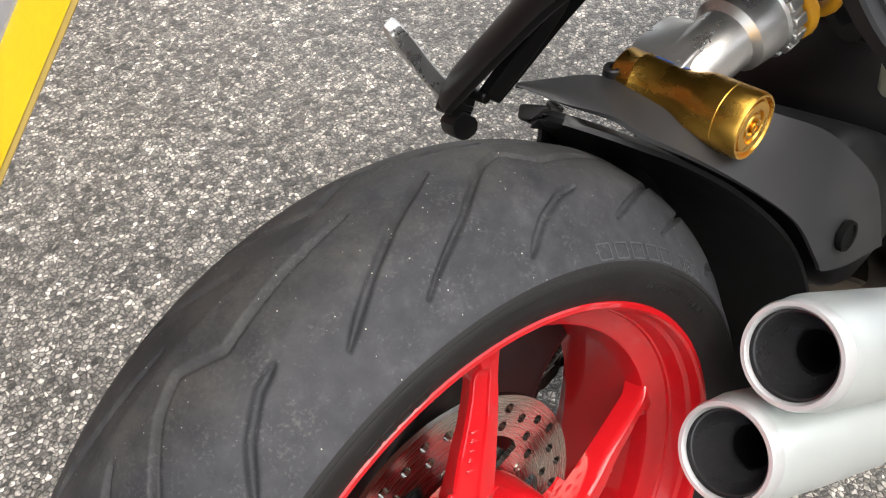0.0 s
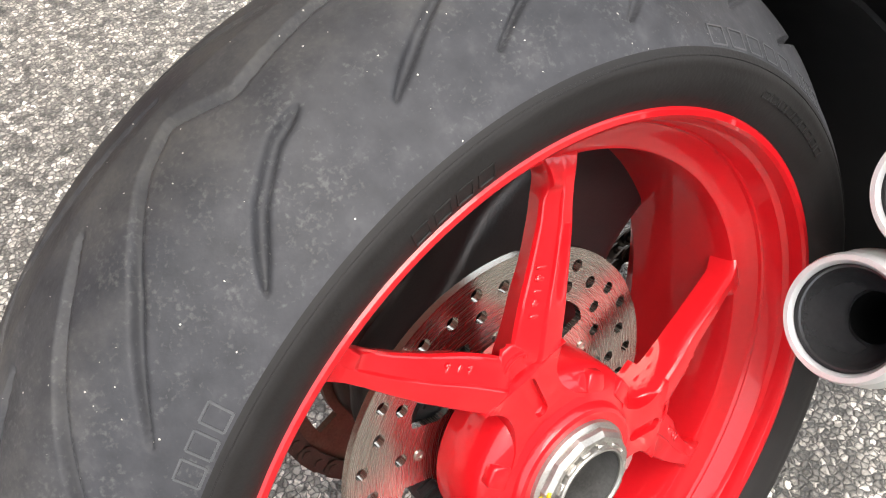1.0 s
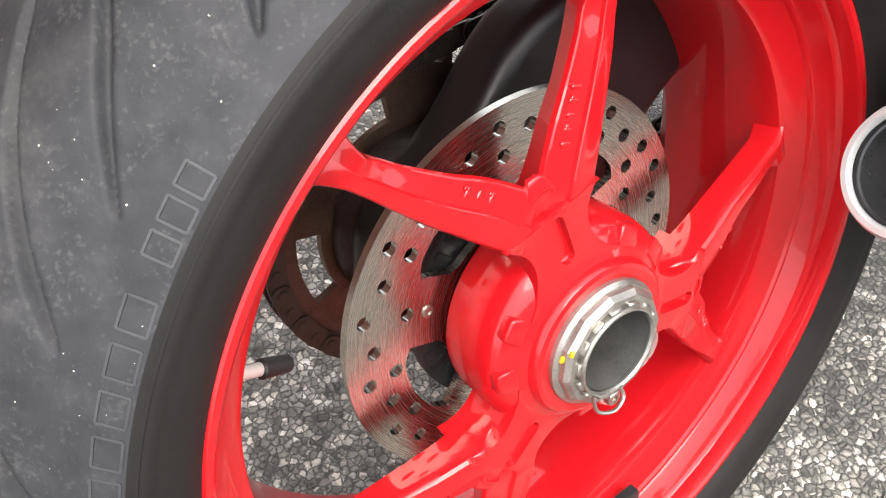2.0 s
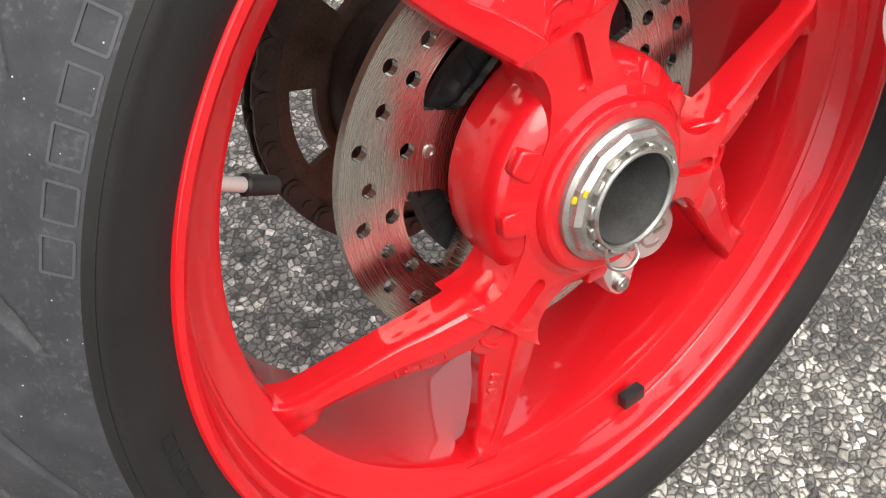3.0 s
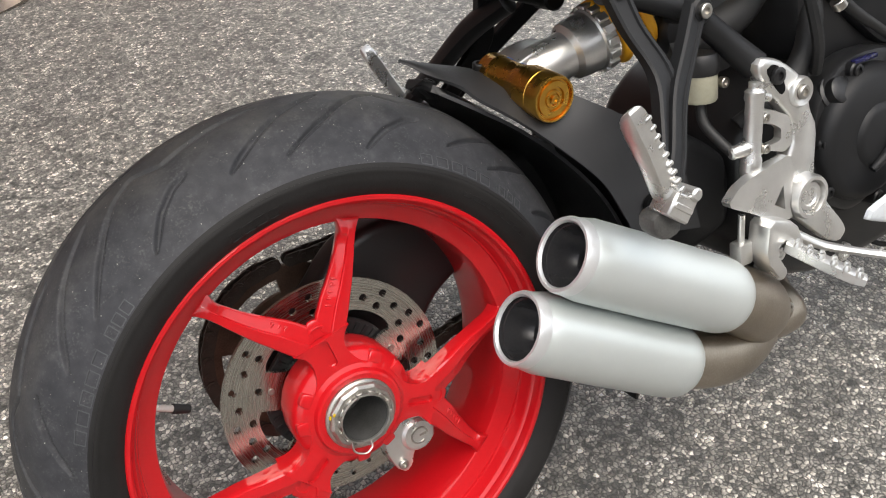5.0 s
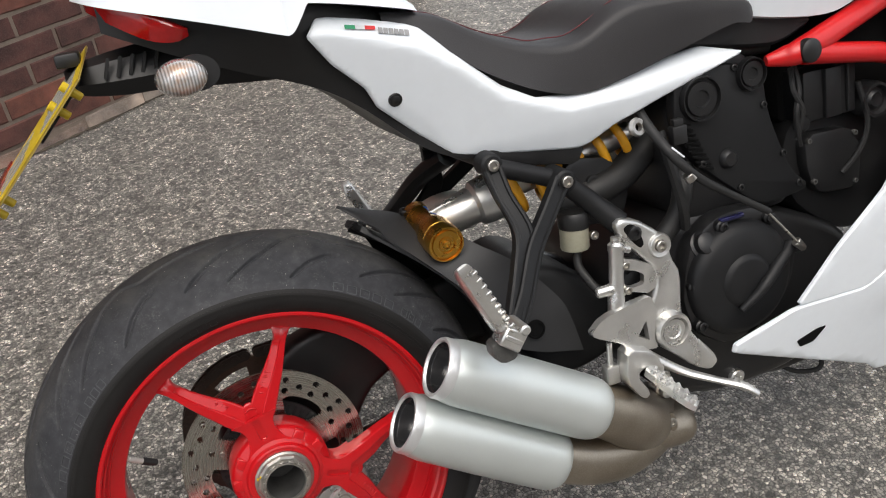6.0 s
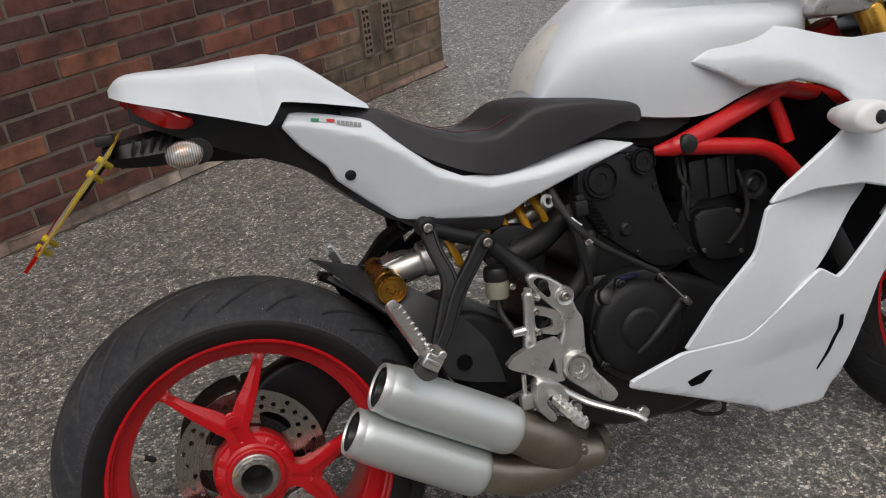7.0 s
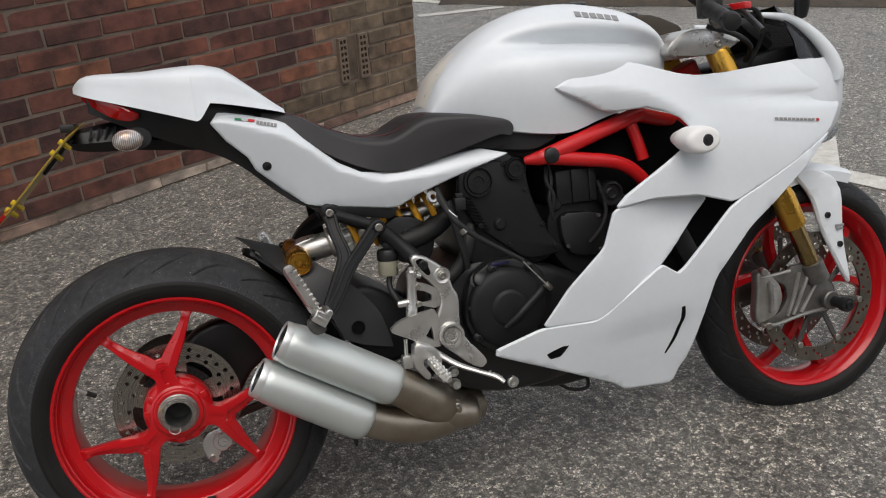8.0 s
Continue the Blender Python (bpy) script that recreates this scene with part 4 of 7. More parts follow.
# mudguard over the tyre with its side plate
def mudguard_bm():
    rings = []
    for deg, near, far, r, lip in ((58.5, 0.012, 0.024, 0.336, 0.006), (54.0, -0.012, 0.036, 0.335, 0.010), (49.0, -0.034, 0.055, 0.335, 0.022), (42.0, -0.056, 0.085, 0.338, 0.04), (33.0, -0.080, 0.105, 0.342, 0.05), (22.0, -0.098, 0.110, 0.348, 0.05), (10.0, -0.105, 0.110, 0.352, 0.05), (-5.0, -0.105, 0.110, 0.356, 0.05), (-22.0, -0.105, 0.110, 0.362, 0.05)):
        a = radians(deg)
        rings.append([Vector((math.cos(a) * q, y, 0.315 + math.sin(a) * q)) for y, q in ((near, r), (near * 0.4, r + 0.004), (far * 0.5, r + 0.003), (far, r - 0.01), (far, r - lip), (far - 0.004, r - lip), (far - 0.004, r - 0.013), (far * 0.5, r - 0.001), (near * 0.4, r), (near, r - 0.004))])
    return loft(rings, 4)


guard = part("mudguard", mudguard_bm(), BLACK, bike, "black plastic rear mudguard")


def guard_skin():
    """Outer skin of the guard: a pointed blade at the rear that turns down into a side plate."""
    low = [(0.160, 0.017, 0.6285), (0.182, 0.0, 0.610), (0.201, -0.030, 0.598), (0.210, -0.052, 0.584), (0.233, -0.078, 0.561), (0.273, -0.098, 0.518), (0.310, -0.110, 0.473), (0.331, -0.117, 0.426), (0.340, -0.118, 0.410), (0.378, -0.120, 0.393)]
    top = [(0.162, 0.019, 0.6300), (0.205, 0.024, 0.6130), (0.236, 0.022, 0.6020), (0.256, 0.004, 0.5930), (0.285, -0.040, 0.5830), (0.312, -0.084, 0.562), (0.357, -0.106, 0.528), (0.405, -0.118, 0.470), (0.420, -0.121, 0.436), (0.433, -0.122, 0.380)]
    a, b = spline(low, 5), spline(top, 5)
    bm = bmesh.new()
    rows = []
    for k, (p, q) in enumerate(zip(a, b)):
        swell = 0.007 * math.sin(math.pi * min(1.0, k / 12))
        out = Vector((-0.45, -0.75, 0.5)).normalized()
        rows.append([bm.verts.new(p.lerp(q, u) + out * swell * 4 * u * (1 - u)) for u in (0, 0.08, 0.3, 0.55, 0.8, 1)])
    for r0, r1 in zip(rows, rows[1:]):
        for k in range(5):
            bm.faces.new((r0[k], r0[k + 1], r1[k + 1], r1[k]))
    bmesh.ops.recalc_face_normals(bm, faces=bm.faces[:])
    if sum(f.normal.y for f in bm.faces) > 0:
        bmesh.ops.reverse_faces(bm, faces=bm.faces[:])
    bmesh.ops.solidify(bm, geom=bm.faces[:], thickness=0.0035)
    return bm


part("side_plate", guard_skin(), GUARD_GREY, guard, "dark grey pointed plate with a painted-on round hole", 40)
part("guard_bracket", turned(box(-0.016, 0.016, -0.012, 0.012, -0.006, 0.006, 0.003), pose(0.186, 0.026, 0.590, 0, 40, 20)), GUARD_GREY, guard)
part("bracket_bolt", bolt_head((0.190, 0.016, 0.5965), (0.5, -0.3, 0.9), 0.0065, 0.004), DARK_STEEL, guard)
# The hole is not cut: a near-black disc carries its shade.
part("grommet", lathe([(0.0, 0.0), (0.0100, 0.0), (0.0105, 0.002), (0.0130, 0.002), (0.0135, 0.0), (0.0135, -0.003)], (0.366, -0.1225, 0.432), (0, -1, 0), 20), SHADE_BLACK, guard, "black disc painted as the shade of a hole")
part("guard_clip", bolt_head((0.252, 0.014, 0.598), (0, -0.3, 1), 0.007, 0.006), BLACK, guard)

# rear shock with gold reservoir
shock = empty("shock_absorber", bike, "rear shock absorber with a yellow spring and gold reservoir")
lo, hi = Vector((0.312, -0.020, 0.588)), Vector((0.600, -0.045, 0.650))
ax = (hi - lo).normalized()
part("body", lathe([(0.0, -0.03), (0.021, -0.03), (0.026, -0.02), (0.026, 0.03), (0.032, 0.035), (0.034, 0.05), (0.034, 0.062), (0.036, 0.064), (0.036, 0.078), (0.028, 0.080), (0.016, 0.085), (0.016, 0.28), (0.0, 0.28)], lo, ax, 32), CAST, shock, "silver cast shock body")
for k in range(16):
    m = Matrix.Translation(lo + ax * 0.071) @ ax.to_track_quat("Z", "Y").to_matrix().to_4x4() @ Matrix.Rotation(2 * math.pi * k / 16, 4, "Z")
    part("adjuster_tooth", turned(box(-0.0048, 0.0048, 0.034, 0.0395, -0.0065, 0.0065, 0.001, 1), m), CAST, shock)
part("linkage", plate([(0.262, 0.600), (0.30, 0.612), (0.335, 0.612), (0.350, 0.585), (0.335, 0.562), (0.312, 0.575), (0.28, 0.590)], -0.034, 0.02, 0.008, times=2, seg=3), CAST, shock, "silver forked linkage")
coil = []
for k in range(0, 161):
    t = k / 160
    a = 2 * math.pi * 6.0 * t
    u = ax.orthogonal().normalized()
    w = ax.cross(u)
    coil.append(lo + ax * (0.075 + 0.20 * t) + (u * math.cos(a) + w * math.sin(a)) * 0.0345)
part("spring", tube(coil, 0.0066, 10, 1), SPRING, shock, "yellow coil spring")
res = part("reservoir", lathe([(0.0, -0.115), (0.017, -0.115), (0.0205, -0.112), (0.0205, -0.098), (0.0211, -0.097), (0.0211, -0.095), (0.0205, -0.094), (0.0205, -0.060), (0.0212, -0.056), (0.0240, -0.046), (0.0252, -0.041), (0.0252, -0.020), (0.0248, -0.0195), (0.0252, -0.019), (0.0252, -0.003), (0.0242, 0.0), (0.0222, 0.0), (0.0212, -0.003), (0.0195, -0.003), (0.0188, -0.0006), (0.0128, -0.0006), (0.0120, -0.003), (0.0100, -0.003), (0.0092, -0.0010), (0.0068, -0.0010), (0.0060, -0.003), (0.0, -0.003)],
                              (0.2705, -0.0955, 0.5735), (0.02, -1.0, -0.15), 40), GOLD, shock, "gold anodised reservoir")
BLUE = surface("blue_label", (0.02, 0.08, 0.35), (0.03, 0.11, 0.42), (0.3, 0.4), relief=0.0)
part("label", lathe([(0.0206, -0.090), (0.0209, -0.090), (0.0209, -0.062), (0.0206, -0.062)], (0.2705, -0.0955, 0.5735), (0.02, -1.0, -0.15), 40, True, 75.0), BLUE, res, "blue label")
part("end_screw", bolt_head((0.2705, -0.0950, 0.5736), (0.02, -1.0, -0.15), 0.0045, 0.002), GOLD, res)


# ---- raised marks on the rear tyre ----
def tyre_point(theta, r):
    y = lerp(r, [0.232, 0.238, 0.246, 0.2525, 0.2585, 0.269, 0.283], [0.083, 0.088, 0.0915, 0.0925, 0.0925, 0.085, 0.070])
    return Vector((math.cos(theta) * r, -y, math.sin(theta) * r))


def raised_bar(bm, theta0, r0, theta1, r1, width, proud=0.0008):
    """A low ridge on the tyre's side from one place to another."""
    a, b = tyre_point(theta0, r0), tyre_point(theta1, r1)
    mid_t, mid_r = (theta0 + theta1) / 2, (r0 + r1) / 2
    t = Vector((-math.sin(mid_t), 0, math.cos(mid_t)))
    d = tyre_point(mid_t, mid_r + 0.002) - tyre_point(mid_t, mid_r - 0.002)
    n = t.cross(d).normalized()
    if n.y > 0:
        n = -n
    u = (b - a).normalized()
    w = n.cross(u).normalized() * width / 2
    vs = [bm.verts.new(p) for p in (a - w - n * 0.001, b - w - n * 0.001, b + w - n * 0.001, a + w - n * 0.001, a - w * 0.8 + n * proud, b - w * 0.8 + n * proud, b + w * 0.8 + n * proud, a + w * 0.8 + n * proud)]
    for q in ((0, 1, 5, 4), (1, 2, 6, 5), (2, 3, 7, 6), (3, 0, 4, 7), (4, 5, 6, 7)):
        bm.faces.new([vs[k] for k in q])


SHINY_RUBBER = surface("rubbed_rubber", (0.030, 0.031, 0.0335), (0.060, 0.061, 0.064), (0.45, 0.6), 0.0, 60.0, 500.0, 0.0002)


def raised_frame(start, end, r_low, r_high, count, width, label):
    """A row of outlined blocks round the tyre, in degrees."""
    for k in range(count):
        a = radians(start + (end - start) * (k + 0.12) / count)
        b = radians(start + (end - start) * (k + 0.82) / count)
        bm = bmesh.new()
        for p, q in (((a, r_low), (a, r_high)), ((b, r_low), (b, r_high)), ((a, r_low), (b, r_low)), ((a, r_high), (b, r_high))):
            raised_bar(bm, p[0], p[1], q[0], q[1], width)
        part("raised_block", bm, SHINY_RUBBER if r_low > 0.26 else REAR_TYRE, rear_tyre, label)


for first in (64.7, 159.4, 304.0):
    raised_frame(first, first - 19.5, 0.2645, 0.2725, 5, 0.0013, "")
    raised_frame(first - 21.5, first - 29.5, 0.2645, 0.2725, 3, 0.0013, "")
raised_frame(109, 97, 0.2385, 0.2475, 4, 0.0011, "")
raised_frame(52, 30, 0.246, 0.2500, 9, 0.0009, "")
raised_frame(176, 198, 0.241, 0.2460, 9, 0.0009, "")
bm = bmesh.new()
for k in range(360):
    a = radians(k)
    raised_bar(bm, a, 0.2598, a + radians(1.02), 0.2598, 0.0016, 0.0007)
part("side_ridge", bm, REAR_TYRE, rear_tyre, "fine moulded ridge")


# ---- bodywork ----
DEPTHS = [p.y for p in spline([(z, w, 0) for z, w in zip([0.10, 0.2, 0.3, 0.4, 0.5, 0.6, 0.7, 0.8, 0.9, 1.0], [0.125, 0.155, 0.186, 0.211, 0.228, 0.235, 0.236, 0.215, 0.165, 0.10])], 10)]


def fairing_depth(x, z):
    w = lerp(z, np.linspace(0.1, 1.0, len(DEPTHS)), DEPTHS)
    if x > 1.2:
        w *= math.sqrt(max(0.02, 1 - ((x - 1.2) / 0.43) ** 2))
    if x < 1.10:
        under = max(0.0, lerp(x, [0.80, 0.92, 1.0, 1.05, 1.10], [0.862, 0.856, 0.838, 0.805, 0.765]) - z)
        w -= 0.9 * under * under / (under + 0.02) * lerp(z, [0.74, 0.78], [0, 1])
    if x < 1.02 and z > 0.76:
        w = min(w, lerp(x, [0.80, 0.86, 0.95, 1.02], [0.181, 0.193, 0.200, 0.225]))
    d = lerp(x, [1.10, 1.25, 1.55], [0.838, 0.822, 0.793]) - z   # a ridge towards the nose with a hollow under it
    w -= 0.010 * lerp(x, [1.12, 1.34], [0, 1]) * math.exp(-((d - 0.026) / 0.015) ** 2)
    if z < 0.45 and x < 1.07:
        fold = lerp(x, [0.66, 0.80, 0.90, 1.00, 1.07], [0.352, 0.358, 0.366, 0.376, 0.372]) - z
        w -= 0.16 * min(0.05, max(0.0, fold)) * lerp(x, [0.80, 0.95], [0, 1])
    return w


def inner_depth(x, z):
    return fairing_depth(x, z) - 0.001 - 0.04 * lerp(x, [0.90, 1.06], [0, 1]) * lerp(z, [0.40, 0.56], [0, 1])


side_fairing = part("side_fairing", shell([(0.804, 0.858), (0.840, 0.8755), (0.892, 0.8946), (0.936, 0.8985), (0.974, 0.897), (1.012, 0.888), (1.044, 0.876), (1.083, 0.8625), (1.122, 0.8545), (1.190, 0.854), (1.288, 0.860), (1.400, 0.8655), (1.443, 0.866), (1.526, 0.816), (1.513, 0.760), (1.452, 0.706), (1.318, 0.647), (1.169, 0.585), (1.085, 0.611),
     (0.983, 0.618), (0.900, 0.609), (0.898, 0.614), (0.920, 0.634), (1.048, 0.706), (1.075, 0.733), (1.082, 0.752), (1.066, 0.772), (1.040, 0.787), (1.002, 0.8005), (0.963, 0.7995), (0.930, 0.799), (0.905, 0.8045), (0.876, 0.8225)], fairing_depth, cut=0.08, r=0.003, step=0.011), WHITE, bike, "white upper side fairing")
inner_fairing = part("inner_fairing", shell([(0.890, 0.607), (0.983, 0.618), (1.085, 0.611), (1.125, 0.605), (1.128, 0.594), (1.055, 0.520), (1.002, 0.474), (0.890, 0.400), (0.852, 0.379), (0.725, 0.384), (0.786, 0.462), (0.864, 0.532)],
                                            inner_depth, cut=0.08, r=0.0025), WHITE, bike, "white inner side panel")
belly = part("belly_pan", shell([(1.452, 0.706), (1.169, 0.585), (1.038, 0.451), (0.995, 0.478), (0.852, 0.379), (0.725, 0.384), (0.626, 0.356), (0.624, 0.341), (0.791, 0.268), (0.901, 0.217), (0.929, 0.195), (1.049, 0.185), (1.089, 0.289), (1.130, 0.428), (1.211, 0.528), (1.369, 0.640)], fairing_depth, cut=0.08, r=0.003), WHITE, bike, "white belly pan with a sharp lower edge")


def half_ring(x, zt, hw, zs, hb, zb, p=0.75, q=0.62, n=9, skew=0.0):
    """A closed ring at x: domed top, side down to the bottom edge, and flat underneath."""
    right = []
    for k in range(n + 1):
        a = math.pi / 2 * k / n
        right.append((x + skew * (1 - k / n), -hw * math.sin(a) ** p, zs + (zt - zs) * math.cos(a) ** q))
    right += [(x, -(hw * 0.6 + hb * 0.4), zs * 0.55 + zb * 0.45), (x, -hb, zb)]
    return right + [(px, -py, pz) for px, py, pz in right[:0:-1]]


def tank_ring(x, zt, w1, z1, w2, z2, w3, z3, w4, z4, w5, z5):
    """A ring at x: crown, edge of the dome, foot of the hollow, shoulder, crease and lower edge."""
    half = spline([(x, 0.0, zt), (x, -w1 * 0.62, zt * 0.82 + z1 * 0.18), (x, -w1, z1), (x, -w2, z2), (x, -w3, z3), (x, -w4, z4), (x, -w5, z5)], 4)
    half.append(Vector((x, -w5 * 0.8, z5 - 0.004)))
    return half + [Vector((p.x, -p.y, p.z)) for p in half[:0:-1]]


TANK = [(0.574, 0.846, 0.05, 0.842, 0.064, 0.838, 0.074, 0.834, 0.08, 0.83, 0.082, 0.818), (0.588, 0.88, 0.06, 0.873, 0.076, 0.864, 0.086, 0.854, 0.088, 0.842, 0.086, 0.822), (0.606, 0.91, 0.07, 0.901, 0.088, 0.888, 0.098, 0.872, 0.1, 0.85, 0.095, 0.82),
        (0.652, 0.95, 0.082, 0.94, 0.104, 0.924, 0.12, 0.898, 0.122, 0.86, 0.11, 0.808), (0.716, 0.995, 0.0978, 0.9709, 0.1125, 0.9492, 0.146, 0.9186, 0.152, 0.866, 0.134, 0.786), (0.783, 1.023, 0.1165, 0.9825, 0.1084, 0.951, 0.164, 0.9255, 0.176, 0.862, 0.153, 0.772),
        (0.848, 1.035, 0.129, 0.984, 0.106, 0.948, 0.174, 0.92, 0.177, 0.855, 0.156, 0.768), (0.914, 1.033, 0.136, 0.98, 0.108, 0.944, 0.176, 0.913, 0.172, 0.85, 0.15, 0.785), (0.98, 1.021, 0.138, 0.973, 0.108, 0.938, 0.164, 0.906, 0.158, 0.85, 0.145, 0.8),
        (1.03, 1.006, 0.1328, 0.964, 0.1076, 0.9312, 0.138, 0.8976, 0.13, 0.85, 0.125, 0.8), (1.08, 0.982, 0.1158, 0.9473, 0.1016, 0.9199, 0.105, 0.8889, 0.095, 0.845, 0.09, 0.8), (1.113, 0.952, 0.0915, 0.9235, 0.0836, 0.905, 0.08, 0.8805, 0.07, 0.85, 0.06, 0.8),
        (1.13, 0.91, 0.0608, 0.8967, 0.0536, 0.8885, 0.05, 0.8703, 0.05, 0.85, 0.04, 0.81)]
tank = part("fuel_tank", loft([tank_ring(*s) for s in TANK], 5), WHITE, bike, "white sculpted fuel tank with a hollow along each side", 60)

TAIL = [(-0.093, 0.956, 0.028, 0.951, 0.032, 0.944), (-0.064, 0.974, 0.070, 0.956, 0.078, 0.9315), (0.0256, 0.972, 0.112, 0.942, 0.120, 0.9015), (0.075, 0.974, 0.132, 0.936, 0.140, 0.8845), (0.112, 0.975, 0.140, 0.930, 0.150, 0.8715), (0.1185, 0.975, 0.1405, 0.928, 0.150, 0.8702), (0.126, 0.975, 0.1405, 0.926, 0.149, 0.8745), (0.1375, 0.9748, 0.140, 0.925, 0.147, 0.889),
        (0.1445, 0.9735, 0.139, 0.925, 0.146, 0.8985), (0.150, 0.972, 0.138, 0.924, 0.145, 0.8990), (0.179, 0.9625, 0.134, 0.918, 0.141, 0.8935), (0.218, 0.931, 0.126, 0.904, 0.134, 0.8845), (0.258, 0.896, 0.113, 0.883, 0.122, 0.8745), (0.281, 0.877, 0.095, 0.873, 0.104, 0.868)]
tail = part("tail_cowl", loft([half_ring(*s, p=0.62, q=0.5) for s in TAIL], 5), WHITE, bike, "white single-seat tail cowl", 50)

SEAT_RINGS = [(0.235, 0.880, 0.105, 0.866, 0.115, 0.845), (0.30, 0.866, 0.108, 0.850, 0.120, 0.815), (0.36, 0.832, 0.112, 0.815, 0.125, 0.775), (0.42, 0.810, 0.118, 0.790, 0.128, 0.745), (0.48, 0.806, 0.124, 0.785, 0.126, 0.731),
              (0.55, 0.838, 0.130, 0.815, 0.130, 0.742), (0.63, 0.832, 0.142, 0.818, 0.140, 0.764), (0.69, 0.819, 0.150, 0.808, 0.150, 0.780), (0.715, 0.812, 0.148, 0.802, 0.152, 0.777), (0.726, 0.801, 0.142, 0.796, 0.144, 0.788)]
seat = part("rider_seat", loft([half_ring(*s) for s in SEAT_RINGS], 5), SEAT, bike, "black grained rider seat with red stitching", 50)


def side_depth(x, z):
    """Widest along a fold; the band above it leans in, the face below is tucked under, with a crease at its rear corner."""
    fold = lerp(x, [0.146, 0.168, 0.2175, 0.267, 0.317, 0.367, 0.452, 0.546, 0.711], [0.866, 0.862, 0.846, 0.827, 0.793, 0.748, 0.714, 0.716, 0.738])
    y = 0.134 + 0.010 * lerp(x, [0.5, 0.7], [0, 1])
    d = z - fold
    soft = math.sqrt(d * d + 0.0035 ** 2)
    y -= 0.75 * (soft + d) / 2 + 0.34 * (soft - d) / 2
    crease = lerp(x, [0.195, 0.238, 0.258, 0.281, 0.300], [0.775, 0.765, 0.751, 0.723, 0.690])
    e = crease - z
    return y - 0.14 * min(0.03, (e + math.sqrt(e * e + 0.005 ** 2)) / 2)


SIDE = [(0.1394, 0.8633), (0.1550, 0.8815), (0.1715, 0.8801), (0.2065, 0.8721), (0.2417, 0.8625), (0.262, 0.8561), (0.277, 0.8491), (0.291, 0.8348), (0.3085, 0.815), (0.3275, 0.798), (0.367, 0.763), (0.409, 0.7394), (0.465, 0.7323), (0.560, 0.7455), (0.656, 0.7565), (0.713, 0.7405), (0.590, 0.704), (0.520, 0.681), (0.485, 0.662), (0.4676, 0.659), (0.302, 0.6843), (0.254, 0.727), (0.2117, 0.7667), (0.1997, 0.7926), (0.1636, 0.828)]
bm = shell(SIDE, side_depth, cut=0.06, r=0.0025, step=0.006)
part("side_panel", mirrored(bm), WHITE, bike, "white side panel")
side_panel = part("side_panel", bm, WHITE, bike, "white side panel with a small round plug")


# ---- smaller body parts ----
GREEN = surface("green_stripe", (0.02, 0.22, 0.10), (0.03, 0.26, 0.12), relief=0.0)
RED_STRIPE = surface("red_stripe", (0.5, 0.02, 0.02), (0.55, 0.03, 0.03), relief=0.0)


SEAM = surface("dark_red_thread", (0.09, 0.015, 0.018), (0.13, 0.02, 0.024), relief=0.0)


def marks(name, x0, z0, x1, z1, height, widths, depth, mat, parent, label):
    """A row of plain bars along a line on a curved panel."""
    bm = bmesh.new()
    L = math.hypot(x1 - x0, z1 - z0)
    ux, uz = (x1 - x0) / L, (z1 - z0) / L
    for a, b in widths:
        cells = []
        for s, h in ((a, -0.5), (b, -0.5), (b, 0.5), (a, 0.5)):
            x, z = x0 + ux * L * s - uz * h * height, z0 + uz * L * s + ux * h * height
            cells.append(bm.verts.new((x, -depth(x, z) - 0.0028, z)))
        bm.faces.new(cells)
    res = bmesh.ops.extrude_face_region(bm, geom=bm.faces[:], use_keep_orig=True)
    for v in res["geom"]:
        if isinstance(v, bmesh.types.BMVert):
            v.co.y += 0.001
    return part(name, bm, mat, parent, label)


LETTERS = [(k / 6, k / 6 + 0.135) for k in range(6)]
marks("stripe", 0.185, 0.8671, 0.197, 0.8646, 0.0042, [(0, 1)], side_depth, GREEN, side_panel, "green stripe of a small tricolour")
marks("stripe", 0.2085, 0.8621, 0.2205, 0.8596, 0.0042, [(0, 1)], side_depth, RED_STRIPE, side_panel, "red stripe of a small tricolour")
marks("lettering", 0.2235, 0.8565, 0.2615, 0.8466, 0.0062, LETTERS, side_depth, INK, side_panel, "row of grey bars")
marks("lettering", 1.281, 0.747, 1.398, 0.7325, 0.0055, [(k / 10, k / 10 + 0.075) for k in range(10)], fairing_depth, INK, side_fairing, "row of grey bars")
marks("lettering", 1.402, 0.732, 1.411, 0.731, 0.0055, [(0, 1)], fairing_depth, RED_STRIPE, side_fairing, "red bar")
part("panel_plug", lathe([(0.0, 0.0028), (0.005, 0.0008), (0.006, 0.0002), (0.0082, 0.0008), (0.0088, 0.0), (0.0088, -0.004)], (0.233, -side_depth(0.233, 0.772) - 0.0010, 0.772), (0, -1, -0.35), 24), BLACK, side_panel, "dark round plug")

def tank_side(x, z):
    xs = [0.896, 0.9393, 0.9861]
    return lerp(x, xs, [0.1159, 0.1229, 0.1264]) + 1.17 * (lerp(x, xs, [1.0049, 0.9963, 0.9866]) - z) - 0.0008


marks("lettering", 0.892, 1.0045, 0.988, 0.9868, 0.0115, [(k / 6, k / 6 + 0.13) for k in range(6)], tank_side, INK, tank, "row of grey bars")
marks("stripe", 0.1972, 0.8646, 0.2083, 0.8622, 0.0042, [(0, 1)], side_depth, CAN_RING, side_panel, "white stripe of a small tricolour")

